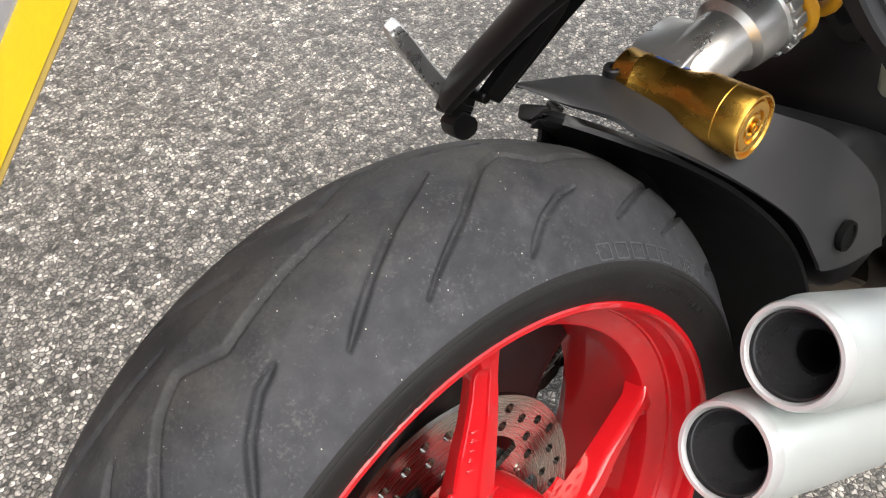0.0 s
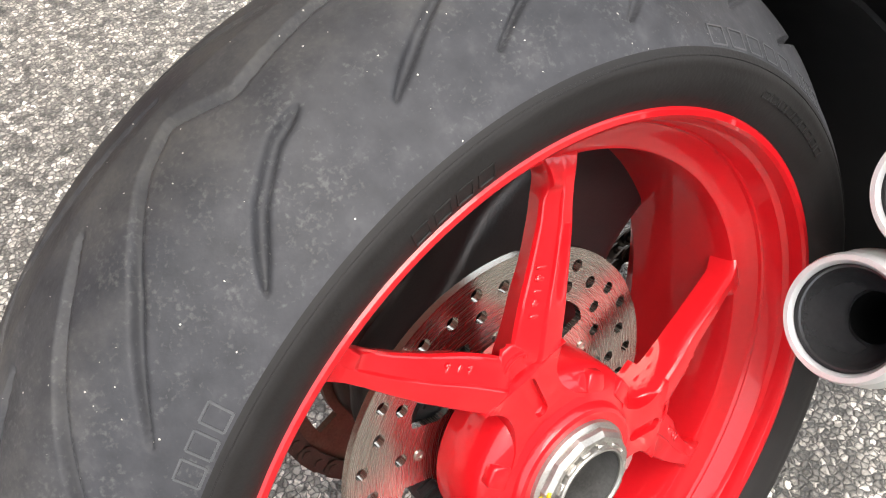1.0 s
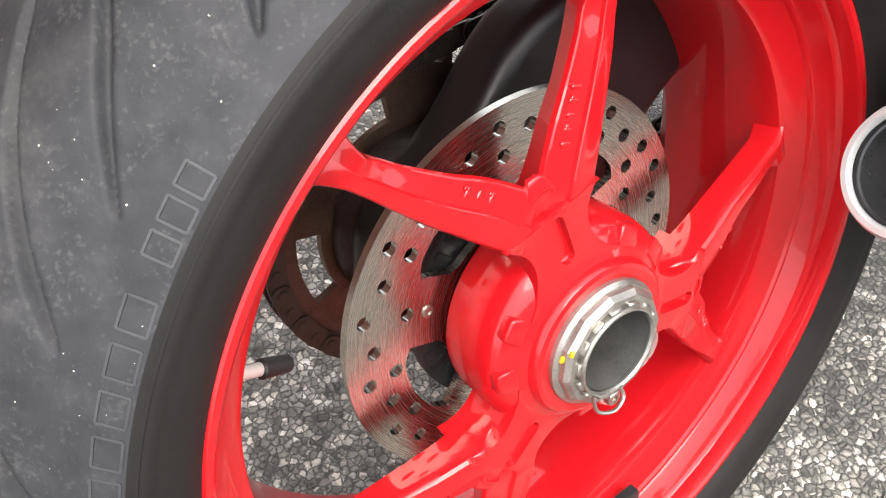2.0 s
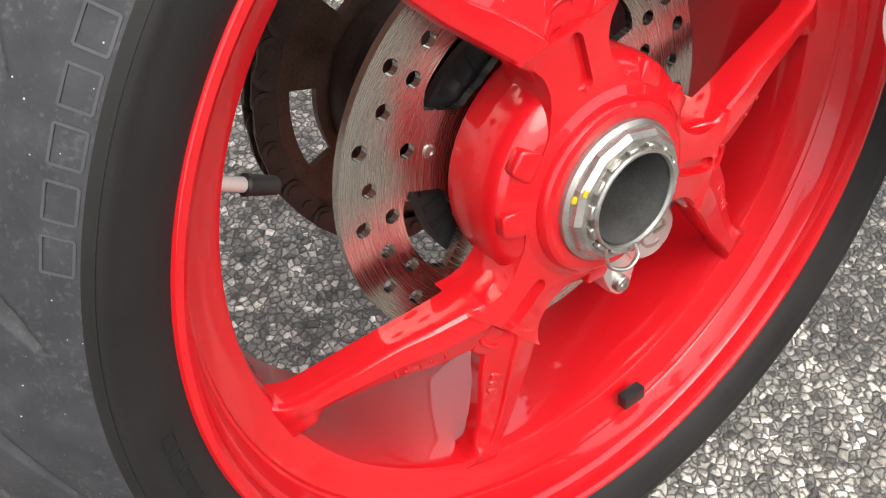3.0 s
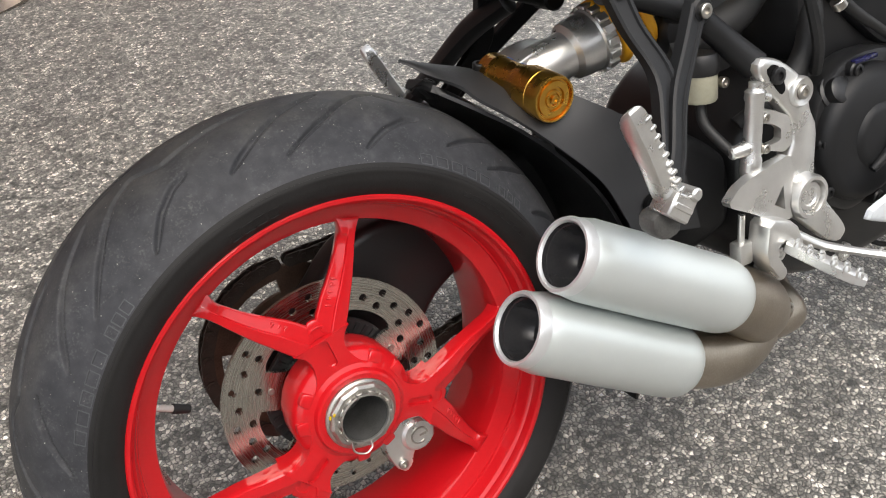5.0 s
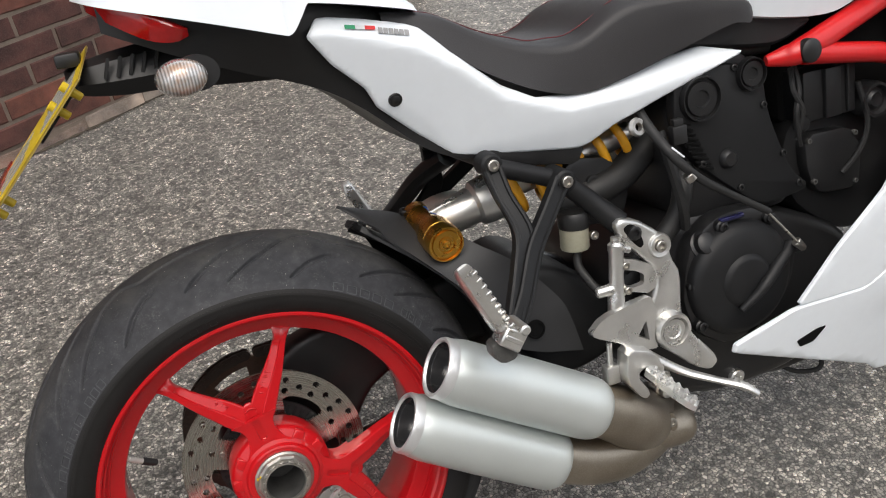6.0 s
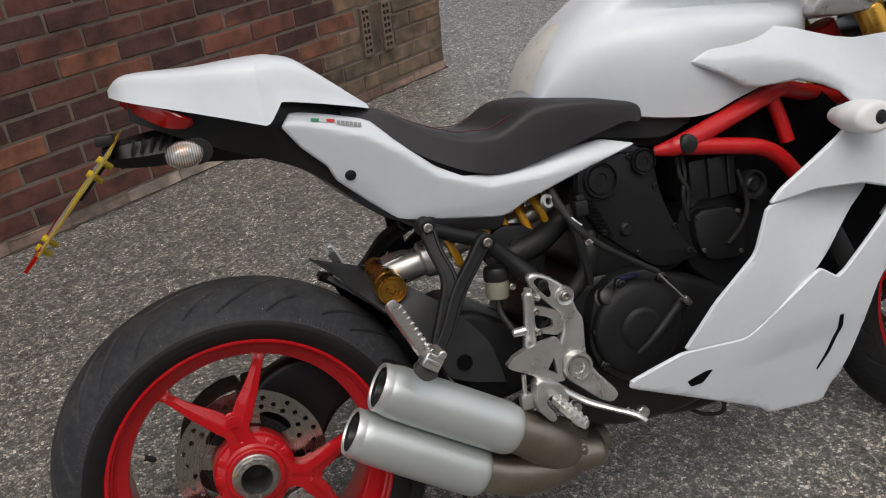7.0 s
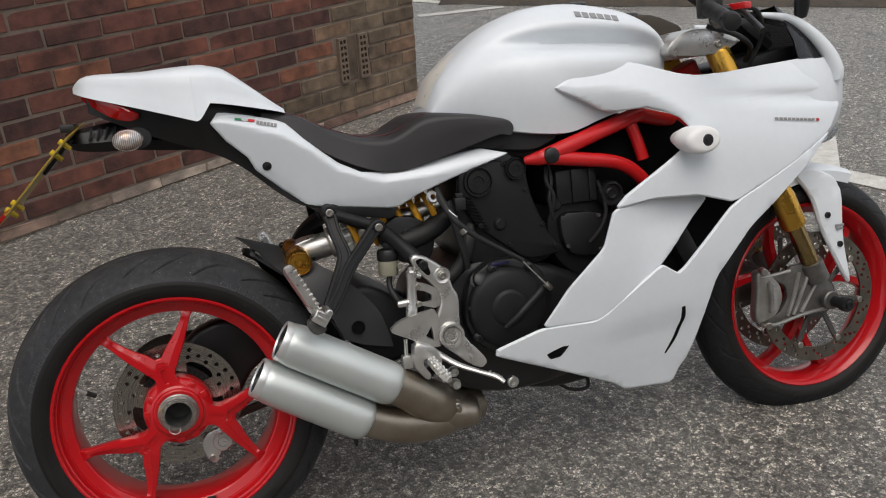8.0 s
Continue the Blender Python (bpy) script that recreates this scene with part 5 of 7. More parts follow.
# belly pan openings, drawn as near-black sheets in place of their shade
part("slit", shell([(1.047, 0.373), (1.055, 0.375), (1.060, 0.349), (1.044, 0.299), (1.022, 0.265), (1.019, 0.267), (1.037, 0.304), (1.050, 0.345)], lambda x, z: fairing_depth(x, z) + 0.0015, 0.002, 0.02, 0.0008, 0.1, 1), SHADE_BLACK, belly, "black strip painted as the shade of a narrow slit")
part("vent_hole", shell([(0.734, 0.324), (0.768, 0.335), (0.785, 0.335), (0.766, 0.313), (0.743, 0.311)], lambda x, z: fairing_depth(x, z) + 0.0015, 0.002, 0.02, 0.0008, 0.1, 1), SHADE_BLACK, belly, "black patch painted as the shade of a small vent")
part("vent_cavity", shell([(1.10, 0.66), (1.30, 0.66), (1.34, 0.62), (1.20, 0.50), (1.12, 0.40), (1.02, 0.40), (0.96, 0.46), (1.02, 0.55)], lambda x, z: 0.125, 0.004, 0.03, 0.003), SHADE_BLACK, belly, "black sheet added for the shade behind the vent")

# frame slider
slider = part("frame_slider", loft([[Vector((1.062 + 0.010 * s + rr * math.cos(a) * (1.35 + 0.1 * s), -0.205 - 0.085 * s, 0.731 - 0.004 * s + rr * math.sin(a))) for a in (2 * math.pi * k / 24 for k in range(24))] for s, rr in ((0, 0.014), (0.2, 0.020), (0.45, 0.0265), (0.80, 0.0275), (0.92, 0.0262), (0.985, 0.021), (1.0, 0.014))], 4),
              surface("white_nylon", (0.78, 0.78, 0.77), (0.84, 0.84, 0.83), (0.35, 0.5), relief=0.0001), bike, "white nylon frame slider")
part("slider_plug", lathe([(0.0, 0.003), (0.006, 0.003), (0.007, 0.001), (0.0105, 0.001), (0.0125, -0.001), (0.0125, -0.01)], (1.077, -0.2905, 0.727), (0.05, -1, 0), 24), BLACK, slider, "dark ribbed plug")

# seat trim, tail light, tail underside
def seat_seam(side):
    pts = []
    xs = [r[0] for r in SEAT_RINGS]
    for x in np.linspace(0.27, 0.60, 14):
        zt, hw, zs = (lerp(x, xs, [r[k] for r in SEAT_RINGS]) for k in (1, 2, 3))
        y = 0.092
        sine = min(1.0, y / hw) ** (1 / 0.75)
        pts.append((x, side * y, zs + (zt - zs) * math.sqrt(1 - sine * sine) ** 0.62 + 0.0006))
    return tube(pts, 0.0008, 6, 3)


for s in (-1, 1):
    part("stitching", seat_seam(s), SEAM, seat, "dark red stitched seam")
part("seat_front", shell([(0.615, 0.762), (0.70, 0.800), (0.735, 0.800), (0.835, 0.765), (0.775, 0.735), (0.715, 0.742), (0.64, 0.757)], lambda x, z: 0.120 + 0.2 * (x - 0.7) * (x > 0.7), 0.006, 0.03, 0.005), BLACK, bike, "black infill panel below the seat")
under = [(-0.07, 0.945, 0.055, 0.940, 0.055, 0.905), (0.0, 0.930, 0.095, 0.915, 0.08, 0.868), (0.07, 0.915, 0.115, 0.895, 0.085, 0.835), (0.12, 0.915, 0.134, 0.880, 0.09, 0.815), (0.16, 0.910, 0.118, 0.884, 0.09, 0.795), (0.20, 0.898, 0.106, 0.868, 0.09, 0.765), (0.27, 0.862, 0.098, 0.835, 0.09, 0.70), (0.33, 0.80, 0.11, 0.76, 0.095, 0.675), (0.45, 0.75, 0.11, 0.72, 0.095, 0.655)]
undertray = part("undertray", loft([half_ring(*s) for s in under], 4), BLACK, bike, "black plastic tail underside")
lamp = part("tail_lamp", loft([half_ring(*s, q=0.9) for s in ((-0.080, 0.943, 0.040, 0.938, 0.038, 0.930), (-0.055, 0.942, 0.074, 0.930, 0.066, 0.910), (-0.025, 0.932, 0.092, 0.916, 0.086, 0.890), (0.001, 0.915, 0.103, 0.901, 0.094, 0.883), (0.018, 0.900, 0.106, 0.894, 0.10, 0.887))], 4), RED_LENS, bike, "red tail lamp under the cowl")

holder = part("plate_holder", loft([[Vector((x, y * w, z + h * u)) for y, u in ((-1, -0.3), (-0.7, 0.6), (0, 1), (0.7, 0.6), (1, -0.3), (0.6, -1), (-0.6, -1))] for x, w, z, h in ((-0.122, 0.010, 0.862, 0.008), (-0.108, 0.026, 0.858, 0.018), (-0.06, 0.034, 0.858, 0.026), (-0.01, 0.040, 0.858, 0.028), (0.05, 0.045, 0.850, 0.028), (0.12, 0.05, 0.845, 0.03))], 4), BLACK, bike, "black plate holder arm")
part("plate_lamp", box(-0.127, -0.100, -0.03, 0.03, 0.874, 0.890, 0.003), BLACK, holder, "small black plate lamp")
for k in range(5):
    part("rib", turned(box(-0.002, 0.002, -0.038, -0.034, -0.012, 0.012, 0.0005, 1), pose(-0.075 + 0.014 * k, 0.002, 0.866, 0, 20, 0)), BLACK, holder)
d = Vector((-0.704, 0.099, -0.703)).normalized()
nrm = Vector((-0.7090, -0.0434, 0.7039)).normalized()
across = nrm.cross(d).normalized()
across = across if across.y > 0 else -across
top = Vector((-0.1018, -0.1550, 0.868)) + across * 0.152
low = top + d * 0.204
bm = bmesh.new()
ring = []
for s, y in ((0, -0.152), (1, -0.152), (1, 0.085), (0, 0.085)):
    ring.append(bm.verts.new(top + (low - top) * s + across * y))
f = bm.faces.new(ring)
ext = bmesh.ops.extrude_face_region(bm, geom=[f], use_keep_orig=True)
for v in ext["geom"]:
    if isinstance(v, bmesh.types.BMVert):
        v.co += nrm * 0.0006
# the yellow plate's shaded edge and inner face, painted as a tan sheet
part("plate_backing", turned(box(0.0005, 0.2035, -0.1515, 0.0845, -0.0024, -0.0002, 0.0005, 1), Matrix.Translation(top) @ Matrix((d, across, nrm)).transposed().to_4x4()), surface("shaded_yellow_acrylic", (0.36, 0.255, 0.06), (0.43, 0.31, 0.08), (0.35, 0.5)), bike, "inner side of the yellow plate with its shade painted tan")
part("plate_bracket", turned(box(0.020, 0.095, -0.08, 0.02, -0.009, -0.0026, 0.001, 1), Matrix.Translation(top) @ Matrix((d, across, nrm)).transposed().to_4x4()), BLACK, bike, "black bracket behind the plate")
number_plate = part("number_plate", bm, YELLOW, bike, "yellow acrylic rear plate")
for s, y, h in ((0.22, -0.105, 0.4), (0.22, -0.055, 0.4), (0.22, -0.005, 0.4), (0.22, 0.04, 0.4), (0.72, -0.09, 0.4), (0.72, -0.035, 0.4), (0.72, 0.02, 0.4)):
    c = top + (low - top) * s + across * y
    for off in (nrm * 0.0010,):
        m = Matrix.Translation(c + off) @ Matrix((d, across, nrm)).transposed().to_4x4()
        bm = bmesh.new()
        bmesh.ops.create_cube(bm, size=1.0, matrix=m @ Matrix.Diagonal((0.062, 0.032, 0.0008, 1)))
        part("plate_bar", bm, INK, number_plate, "dark bar")
for s, y in ((0.12, -0.10), (0.24, -0.10), (0.80, -0.10), (0.88, -0.10)):
    c = top + (low - top) * s + across * y - nrm * 0.0
    part("plate_screw", rod(c + nrm * 0.008, c - nrm * 0.016, 0.0055, 0.0045, 12, 0.001), YELLOW, number_plate)
c = top + (low - top) * 0.93 + across * -0.035
bm = bmesh.new()
bmesh.ops.create_cube(bm, size=1.0, matrix=Matrix.Translation(c + nrm * 0.001) @ Matrix((d, across, nrm)).transposed().to_4x4() @ Matrix.Diagonal((0.028, 0.238, 0.005, 1)))
part("reflector", bm, RED_LENS, number_plate, "red reflector strip")


def lamp_glass():
    """Opaque moulded lens with fine prism ribs; reflector brightness and amber bulb glimmer painted in."""
    m, nt, p = material("ribbed_lamp_glass")
    v = coords(nt)
    w = nt.nodes.new("ShaderNodeTexWave")
    w.inputs["Scale"].default_value, w.inputs["Distortion"].default_value = 95.0, 0.6
    link(nt, v, w.inputs["Vector"])
    a = noise_tex(nt, v, 60.0)
    link(nt, mix(nt, ramp(nt, a, [(0.45, grey(0.0)), (0.65, grey(0.55))]), ramp(nt, w.outputs["Fac"], [(0.2, (0.26, 0.255, 0.25)), (0.8, (0.58, 0.57, 0.56))]), (0.62, 0.33, 0.16)), p.inputs["Base Color"])
    p.inputs["Roughness"].default_value, p.inputs["Metallic"].default_value, p.inputs["Coat Weight"].default_value = 0.22, 0.35, 1.0
    bump(nt, p, w.outputs["Fac"], 0.3, 0.0008)
    return m


LAMP_GLASS = lamp_glass()


def indicator(side):
    body = part("indicator", loft([[Vector((0.012 + 0.024 * k * math.cos(a), side * y, 0.851 + 0.018 * k * math.sin(a) * (1.1 if math.sin(a) > 0 else 1.0))) for a in (2 * math.pi * j / 20 for j in range(20))] for y, k in ((0.03, 0.55), (0.10, 0.5), (0.135, 0.6), (0.150, 0.95), (0.168, 1.0))], 3), BLACK, bike, "black rear indicator stalk")
    secs = [[Vector((-0.004 + 0.027 * k * math.cos(a), side * y, 0.850 + 0.0195 * k * math.sin(a))) for a in (2 * math.pi * j / 28 for j in range(28))] for y, k in ((0.155, 0.98), (0.170, 1.0), (0.186, 0.88), (0.196, 0.6), (0.199, 0.3), (0.200, 0.02))]
    part("lens", loft(secs, 3), LAMP_GLASS, body, "ribbed indicator lens with painted bulb glimmer")
    part("bulb", rod((-0.003, side * 0.150, 0.850), (-0.003, side * 0.182, 0.850), 0.006, 0.004, 16, 0.001), SPRING, body, "amber bulb")


indicator(-1)
indicator(1)

# passenger peg brackets
def peg_bracket(side):
    def w(p):
        x, z = p
        return (x, side * (0.118 + max(0.0, 0.66 - z) * 0.65), z)
    ob = empty("peg_bracket", bike, "black forked passenger peg bracket")
    part("rear_arm", blade([w(p) for p in ((0.337, 0.669), (0.341, 0.632), (0.349, 0.588), (0.328, 0.548), (0.300, 0.505))], [0.0135, 0.0115, 0.0135, 0.0125, 0.0115], 0.008), DARK, ob, "", 25)
    part("front_arm", blade([w(p) for p in ((0.423, 0.631), (0.393, 0.603), (0.355, 0.567), (0.323, 0.524), (0.300, 0.499))], [0.0125, 0.0115, 0.0115, 0.0110, 0.0115], 0.008), DARK, ob, "", 25)
    part("crossbar", tube([(0.342, side * 0.116, 0.664), (0.418, side * 0.122, 0.632)], 0.012, 10, 2), DARK, ob)
    for x, z, y in ((0.337, 0.669, 0.118), (0.426, 0.630, 0.137)):
        part("boss", rod((x, side * 0.10, z), (x, side * (y + 0.010), z), 0.016, 0.0145, 24, 0.003), DARK, ob)
        part("bracket_bolt", bolt_head((x, side * (y + 0.010), z), (0, side, 0), 0.0078, 0.005), STEEL, ob)
    peg = part("footpeg", loft([[Vector(c) + Vector((0.0, side * 0.35, 0.2)).normalized() * u * wd + Vector((0.85, 0, 0.35)).normalized() * v * wd for u, v in ((-1, -0.8), (-1, 0.8), (-0.6, 1), (0.6, 1), (1, 0.8), (1, -0.8), (0.6, -1), (-0.6, -1))]
                               for c, wd in (((0.228, side * 0.258, 0.600), 0.005), ((0.232, side * 0.258, 0.592), 0.0095), ((0.250, side * 0.256, 0.553), 0.0095), ((0.268, side * 0.250, 0.515), 0.0095), ((0.272, side * 0.250, 0.507), 0.006))], 3), CAST, ob, "folded cast aluminium footpeg")
    for k in range(9):
        c = Vector((0.236, side * 0.262, 0.588)).lerp(Vector((0.272, side * 0.258, 0.512)), k / 8)
        part("peg_tooth", turned(box(0.003, 0.0105, -0.005, 0.005, -0.0022, 0.0022, 0.001, 1), Matrix.Translation(c) @ Matrix.Rotation(radians(-25), 4, "Y")), CAST, peg)
    part("peg_clamp", join(turned(box(-0.014, 0.015, -0.0135, 0.0135, -0.012, 0.012, 0.002, 1), pose(0.2775, side * 0.249, 0.497, 0, 38, 0)), turned(box(-0.012, 0.013, -0.0150, -0.0120, -0.003, 0.003, 0.001, 1), pose(0.2775, side * 0.249, 0.497, 0, 38, 0)), rod((0.293, side * 0.215, 0.505), (0.293, side * 0.266, 0.505), 0.0065, chamfer=0.002)), CAST if side < 0 else BLACK, ob, "square cast peg clamp")
    part("peg_block", plate([(0.254, 0.492), (0.272, 0.496), (0.288, 0.480), (0.284, 0.466), (0.266, 0.464), (0.254, 0.476)], side * 0.250, side * 0.228, 0.003, seg=2), DARK_STEEL if side < 0 else BLACK, ob, "dark cast peg block")



peg_bracket(-1)
peg_bracket(1)
FAR = bpy.data.objects["peg_bracket.001"]
part("blade", tube([(0.365, 0.115, 0.640), (0.330, 0.150, 0.612), (0.300, 0.195, 0.566), (0.272, 0.228, 0.528), (0.262, 0.240, 0.510)], [0.036, 0.034, 0.031, 0.029, 0.022], 12, 6, True, 0.45), BLACK, FAR, "broad black bracket arm")
part("subframe", join(tube([(0.34, -0.085, 0.685), (0.45, -0.085, 0.690), (0.60, -0.09, 0.735), (0.78, -0.10, 0.735)], 0.012, 12), tube([(0.34, 0.085, 0.685), (0.45, 0.085, 0.690), (0.60, 0.09, 0.735), (0.78, 0.10, 0.735)], 0.012, 12), tube([(0.34, -0.1, 0.672), (0.33, 0.0, 0.676), (0.34, 0.1, 0.672)], 0.012, 10)), BLACK, bike, "black tubular subframe")
part("rail_plate", plate([(0.340, 0.690), (0.482, 0.662), (0.466, 0.636), (0.424, 0.646), (0.352, 0.656)], -0.106, -0.094, 0.003), BLACK, bike, "black rail below the side panel")
part("seat_base", plate([(0.30, 0.80), (0.40, 0.775), (0.50, 0.77), (0.66, 0.785), (0.70, 0.755), (0.60, 0.715), (0.47, 0.70), (0.36, 0.72)], -0.112, 0.112, 0.004), BLACK, bike, "black seat base")


# ---- exhaust ----
def silencer(tip, end):
    tip, end = Vector(tip), Vector(end)
    d = (end - tip)
    L = d.length
    ob = part("silencer", lathe([(0.033, 0.012), (0.0385, 0.012), (0.0405, 0.018), (0.0425, 0.03), (0.0435, L * 0.5), (0.0435, L * 0.89), (0.0428, L * 0.935), (0.0408, L * 0.97), (0.0375, L * 0.995), (0.0330, L * 1.008), (0.0, L * 1.0)], tip, d, 56), CAN, bike, "satin aluminium silencer can")
    part("end_ring", lathe([(0.0325, 0.05), (0.0325, 0.003), (0.0345, 0.0), (0.0375, 0.0), (0.0392, 0.004), (0.0392, 0.014)], tip, d, 56), CAN_RING, ob, "pale rolled end ring")
    part("baffle", lathe([(0.0322, 0.003), (0.0316, 0.0075), (0.0304, 0.0080), (0.0298, 0.010), (0.0285, 0.018), (0.0235, 0.030), (0.0178, 0.037), (0.0166, 0.0385), (0.0160, 0.042)], tip, d, 48), OUTLET, ob, "glossy black baffle bowl")
    # the bore's inner shade is painted on it as near-black
    part("outlet", lathe([(0.0162, 0.0405), (0.0158, 0.12), (0.0, 0.12)], tip, d, 40), SHADE_BLACK, ob, "round outlet with its inner shade painted black")
    return ob


can_a = silencer((0.206, -0.169, 0.448), (0.416, -0.177, 0.316))
can_b = silencer((0.154, -0.152, 0.380), (0.355, -0.160, 0.251))
for can, p in ((can_a, (0.399, -0.205, 0.312)), (can_b, (0.339, -0.189, 0.249))):
    part("can_screw", bolt_head(p, (0.05, -1, -0.1), 0.0048, 0.003), STEEL, can)
collector = part("collector", join(
    tube([(0.385, -0.176, 0.335), (0.44, -0.165, 0.300), (0.485, -0.145, 0.262), (0.53, -0.10, 0.228), (0.60, -0.05, 0.205)], [0.034, 0.040, 0.045, 0.046, 0.042], 28),
    tube([(0.33, -0.160, 0.268), (0.40, -0.150, 0.232), (0.46, -0.135, 0.215), (0.53, -0.10, 0.206), (0.61, -0.05, 0.200)], [0.033, 0.037, 0.041, 0.042, 0.038], 28)), HOT_STEEL, bike, "heat-tinted steel collector box")
part("front_shell", loft([[Vector((x, -0.075 + 0.072 * k * math.sin(a), z + 0.043 * k * math.cos(a))) for a in (2 * math.pi * j / 28 for j in range(28))] for x, z, k in ((0.505, 0.222, 0.6), (0.508, 0.222, 1.05), (0.55, 0.213, 1.05), (0.585, 0.207, 0.95), (0.602, 0.205, 0.7), (0.606, 0.205, 0.2))], 4), HOT_STEEL, collector, "brown steel end shell")
part("seam", tube([(0.512, -0.118, 0.262), (0.520, -0.140, 0.240), (0.516, -0.146, 0.215), (0.500, -0.140, 0.190), (0.480, -0.120, 0.176)], 0.0022, 8), BORE, collector, "dark joint gap")
part("bracket", plate([(0.535, 0.258), (0.552, 0.250), (0.556, 0.225), (0.546, 0.220), (0.536, 0.232)], -0.150, -0.142, 0.002), HOT_STEEL, collector)
part("bracket_bolt", bolt_head((0.545, -0.150, 0.238), (0, -1, 0), 0.007, 0.003), STEEL, collector)


# ---- rider's foot controls ----
rest = part("footrest_hanger", plate([(0.475, 0.562), (0.484, 0.570), (0.509, 0.562), (0.537, 0.540), (0.550, 0.520), (0.556, 0.494), (0.567, 0.473), (0.564, 0.425), (0.565, 0.395), (0.552, 0.373), (0.530, 0.376), (0.511, 0.399), (0.512, 0.424), (0.520, 0.447), (0.530, 0.468), (0.527, 0.490), (0.504, 0.516), (0.485, 0.536)], -0.172, -0.150, 0.006, seg=3), CAST, bike, "cast aluminium footrest hanger")
# raised near-black patch stands for the shade in the hanger's recess
part("recess", plate([(0.484, 0.556), (0.494, 0.561), (0.504, 0.556), (0.509, 0.545), (0.514, 0.528), (0.507, 0.523), (0.494, 0.539)], -0.1728, -0.160, 0.0006), SHADE_BLACK, rest, "black patch painted as the shade of a recess")
part("hanger_bolt", bolt_head((0.500, -0.1735, 0.547), (0, -1, 0), 0.0095, 0.004), ENGINE, rest)
part("hanger_bolt", bolt_head((0.536, -0.174, 0.520), (0, -1, 0), 0.008, 0.006), STEEL, rest)
part("lug", lathe([(0.0085, 0.0), (0.0085, 0.002), (0.015, 0.004), (0.017, 0.001), (0.017, -0.01)], (0.536, -0.173, 0.520), (0, -1, 0), 24), CAST, rest)
part("pivot", lathe([(0.0, 0.006), (0.010, 0.006), (0.0115, 0.008), (0.0165, 0.008), (0.0175, 0.006), (0.0175, 0.003), (0.0195, 0.003), (0.0205, 0.012), (0.0245, 0.012), (0.0262, 0.008), (0.0270, -0.02)], (0.540, -0.176, 0.398), (0, -1, 0), 40), CAST, rest, "round bearing pivot with a steel screw")
part("heel_plate", holed(rounded([(0.419, 0.430), (0.433, 0.442), (0.449, 0.448), (0.477, 0.453), (0.511, 0.457), (0.518, 0.437), (0.512, 0.394), (0.516, 0.379), (0.478, 0.384), (0.461, 0.402), (0.422, 0.423)], 0.12, 1), [[(0.487, 0.405), (0.501, 0.424), (0.504, 0.394)]], -0.180, -0.168), CAST, rest, "flat cast heel plate")
part("cylinder_bracket", holed(rounded([(0.477, 0.516), (0.499, 0.509), (0.530, 0.492), (0.530, 0.462), (0.516, 0.456), (0.488, 0.466), (0.478, 0.462)], 0.10, 1), [rounded([(0.481, 0.499), (0.499, 0.493), (0.512, 0.484), (0.511, 0.471), (0.494, 0.470), (0.481, 0.476)], 0.15, 1)], -0.168, -0.158), CAST, rest, "cast bracket")
part("front_arm", plate([(0.557, 0.412), (0.573, 0.382), (0.605, 0.343), (0.611, 0.328), (0.598, 0.317), (0.573, 0.330), (0.539, 0.362), (0.518, 0.380)], -0.180, -0.164, 0.005), CAST, rest)
part("peg_hanger", plate([(0.459, 0.402), (0.500, 0.386), (0.513, 0.352), (0.500, 0.346), (0.488, 0.370), (0.468, 0.360), (0.488, 0.327), (0.476, 0.320), (0.452, 0.355)], -0.200, -0.170, 0.003), CAST, rest)
peg = part("footpeg", loft([[c + Vector((0.2, -0.2, 0.9)).normalized() * v * w * 0.7 + Vector((0.75, 0.6, 0)).normalized() * u * w for u, v in ((-1, -0.7), (-1, 0.7), (-0.7, 1), (0.7, 1), (1, 0.7), (1, -0.7), (0.7, -1), (-0.7, -1))] for c, w in ((Vector((0.486, -0.195, 0.362)), 0.0095), (Vector((0.490, -0.235, 0.354)), 0.0098), (Vector((0.495, -0.272, 0.347)), 0.0092), (Vector((0.497, -0.288, 0.345)), 0.007))], 3), CAST, rest, "knurled aluminium footpeg")
for k in range(6):
    for u in (-1, 1):
        c = Vector((0.488, -0.210, 0.3675)).lerp(Vector((0.496, -0.282, 0.3545)), k / 5) + Vector((0.75, 0.6, 0)).normalized() * u * 0.0045
        part("stud", lathe([(0.0, 0.004), (0.002, 0.004), (0.0042, 0.0), (0.0042, -0.003)], c + Vector((0, 0, -0.0015)), (0.1, -0.1, 1), 8), CAST, peg)
pedal = part("brake_pedal", tube([(0.500, -0.178, 0.372), (0.540, -0.196, 0.342), (0.575, -0.222, 0.328), (0.603, -0.242, 0.318), (0.617, -0.252, 0.306)], [0.010, 0.008, 0.0065, 0.0075, 0.006], 12, 6, True, 0.7), CAST, bike, "forged aluminium brake pedal")
for k in range(4):
    part("stud", rod((0.594 + 0.006 * k, -0.236 - 0.004 * k, 0.324 - 0.004 * k), (0.595 + 0.006 * k, -0.237 - 0.004 * k, 0.330 - 0.004 * k), 0.003, 0.002, 8), CAST, pedal)
cyl = part("master_cylinder", join(lathe([(0.0, 0.0), (0.0095, 0.0), (0.0115, 0.004), (0.0115, 0.022), (0.0098, 0.026), (0.0098, 0.084), (0.0112, 0.088), (0.0112, 0.096), (0.0075, 0.100), (0.0075, 0.106), (0.0, 0.106)], (0.466, -0.165, 0.440), (0.11, 0, 1), 28), rod((0.468, -0.165, 0.476), (0.442, -0.160, 0.474), 0.0085, 0.007, 18, 0.002), rod((0.478, -0.165, 0.531), (0.494, -0.168, 0.524), 0.006, 0.005, 14, 0.001)), CAST, bike, "silver rear brake master cylinder")
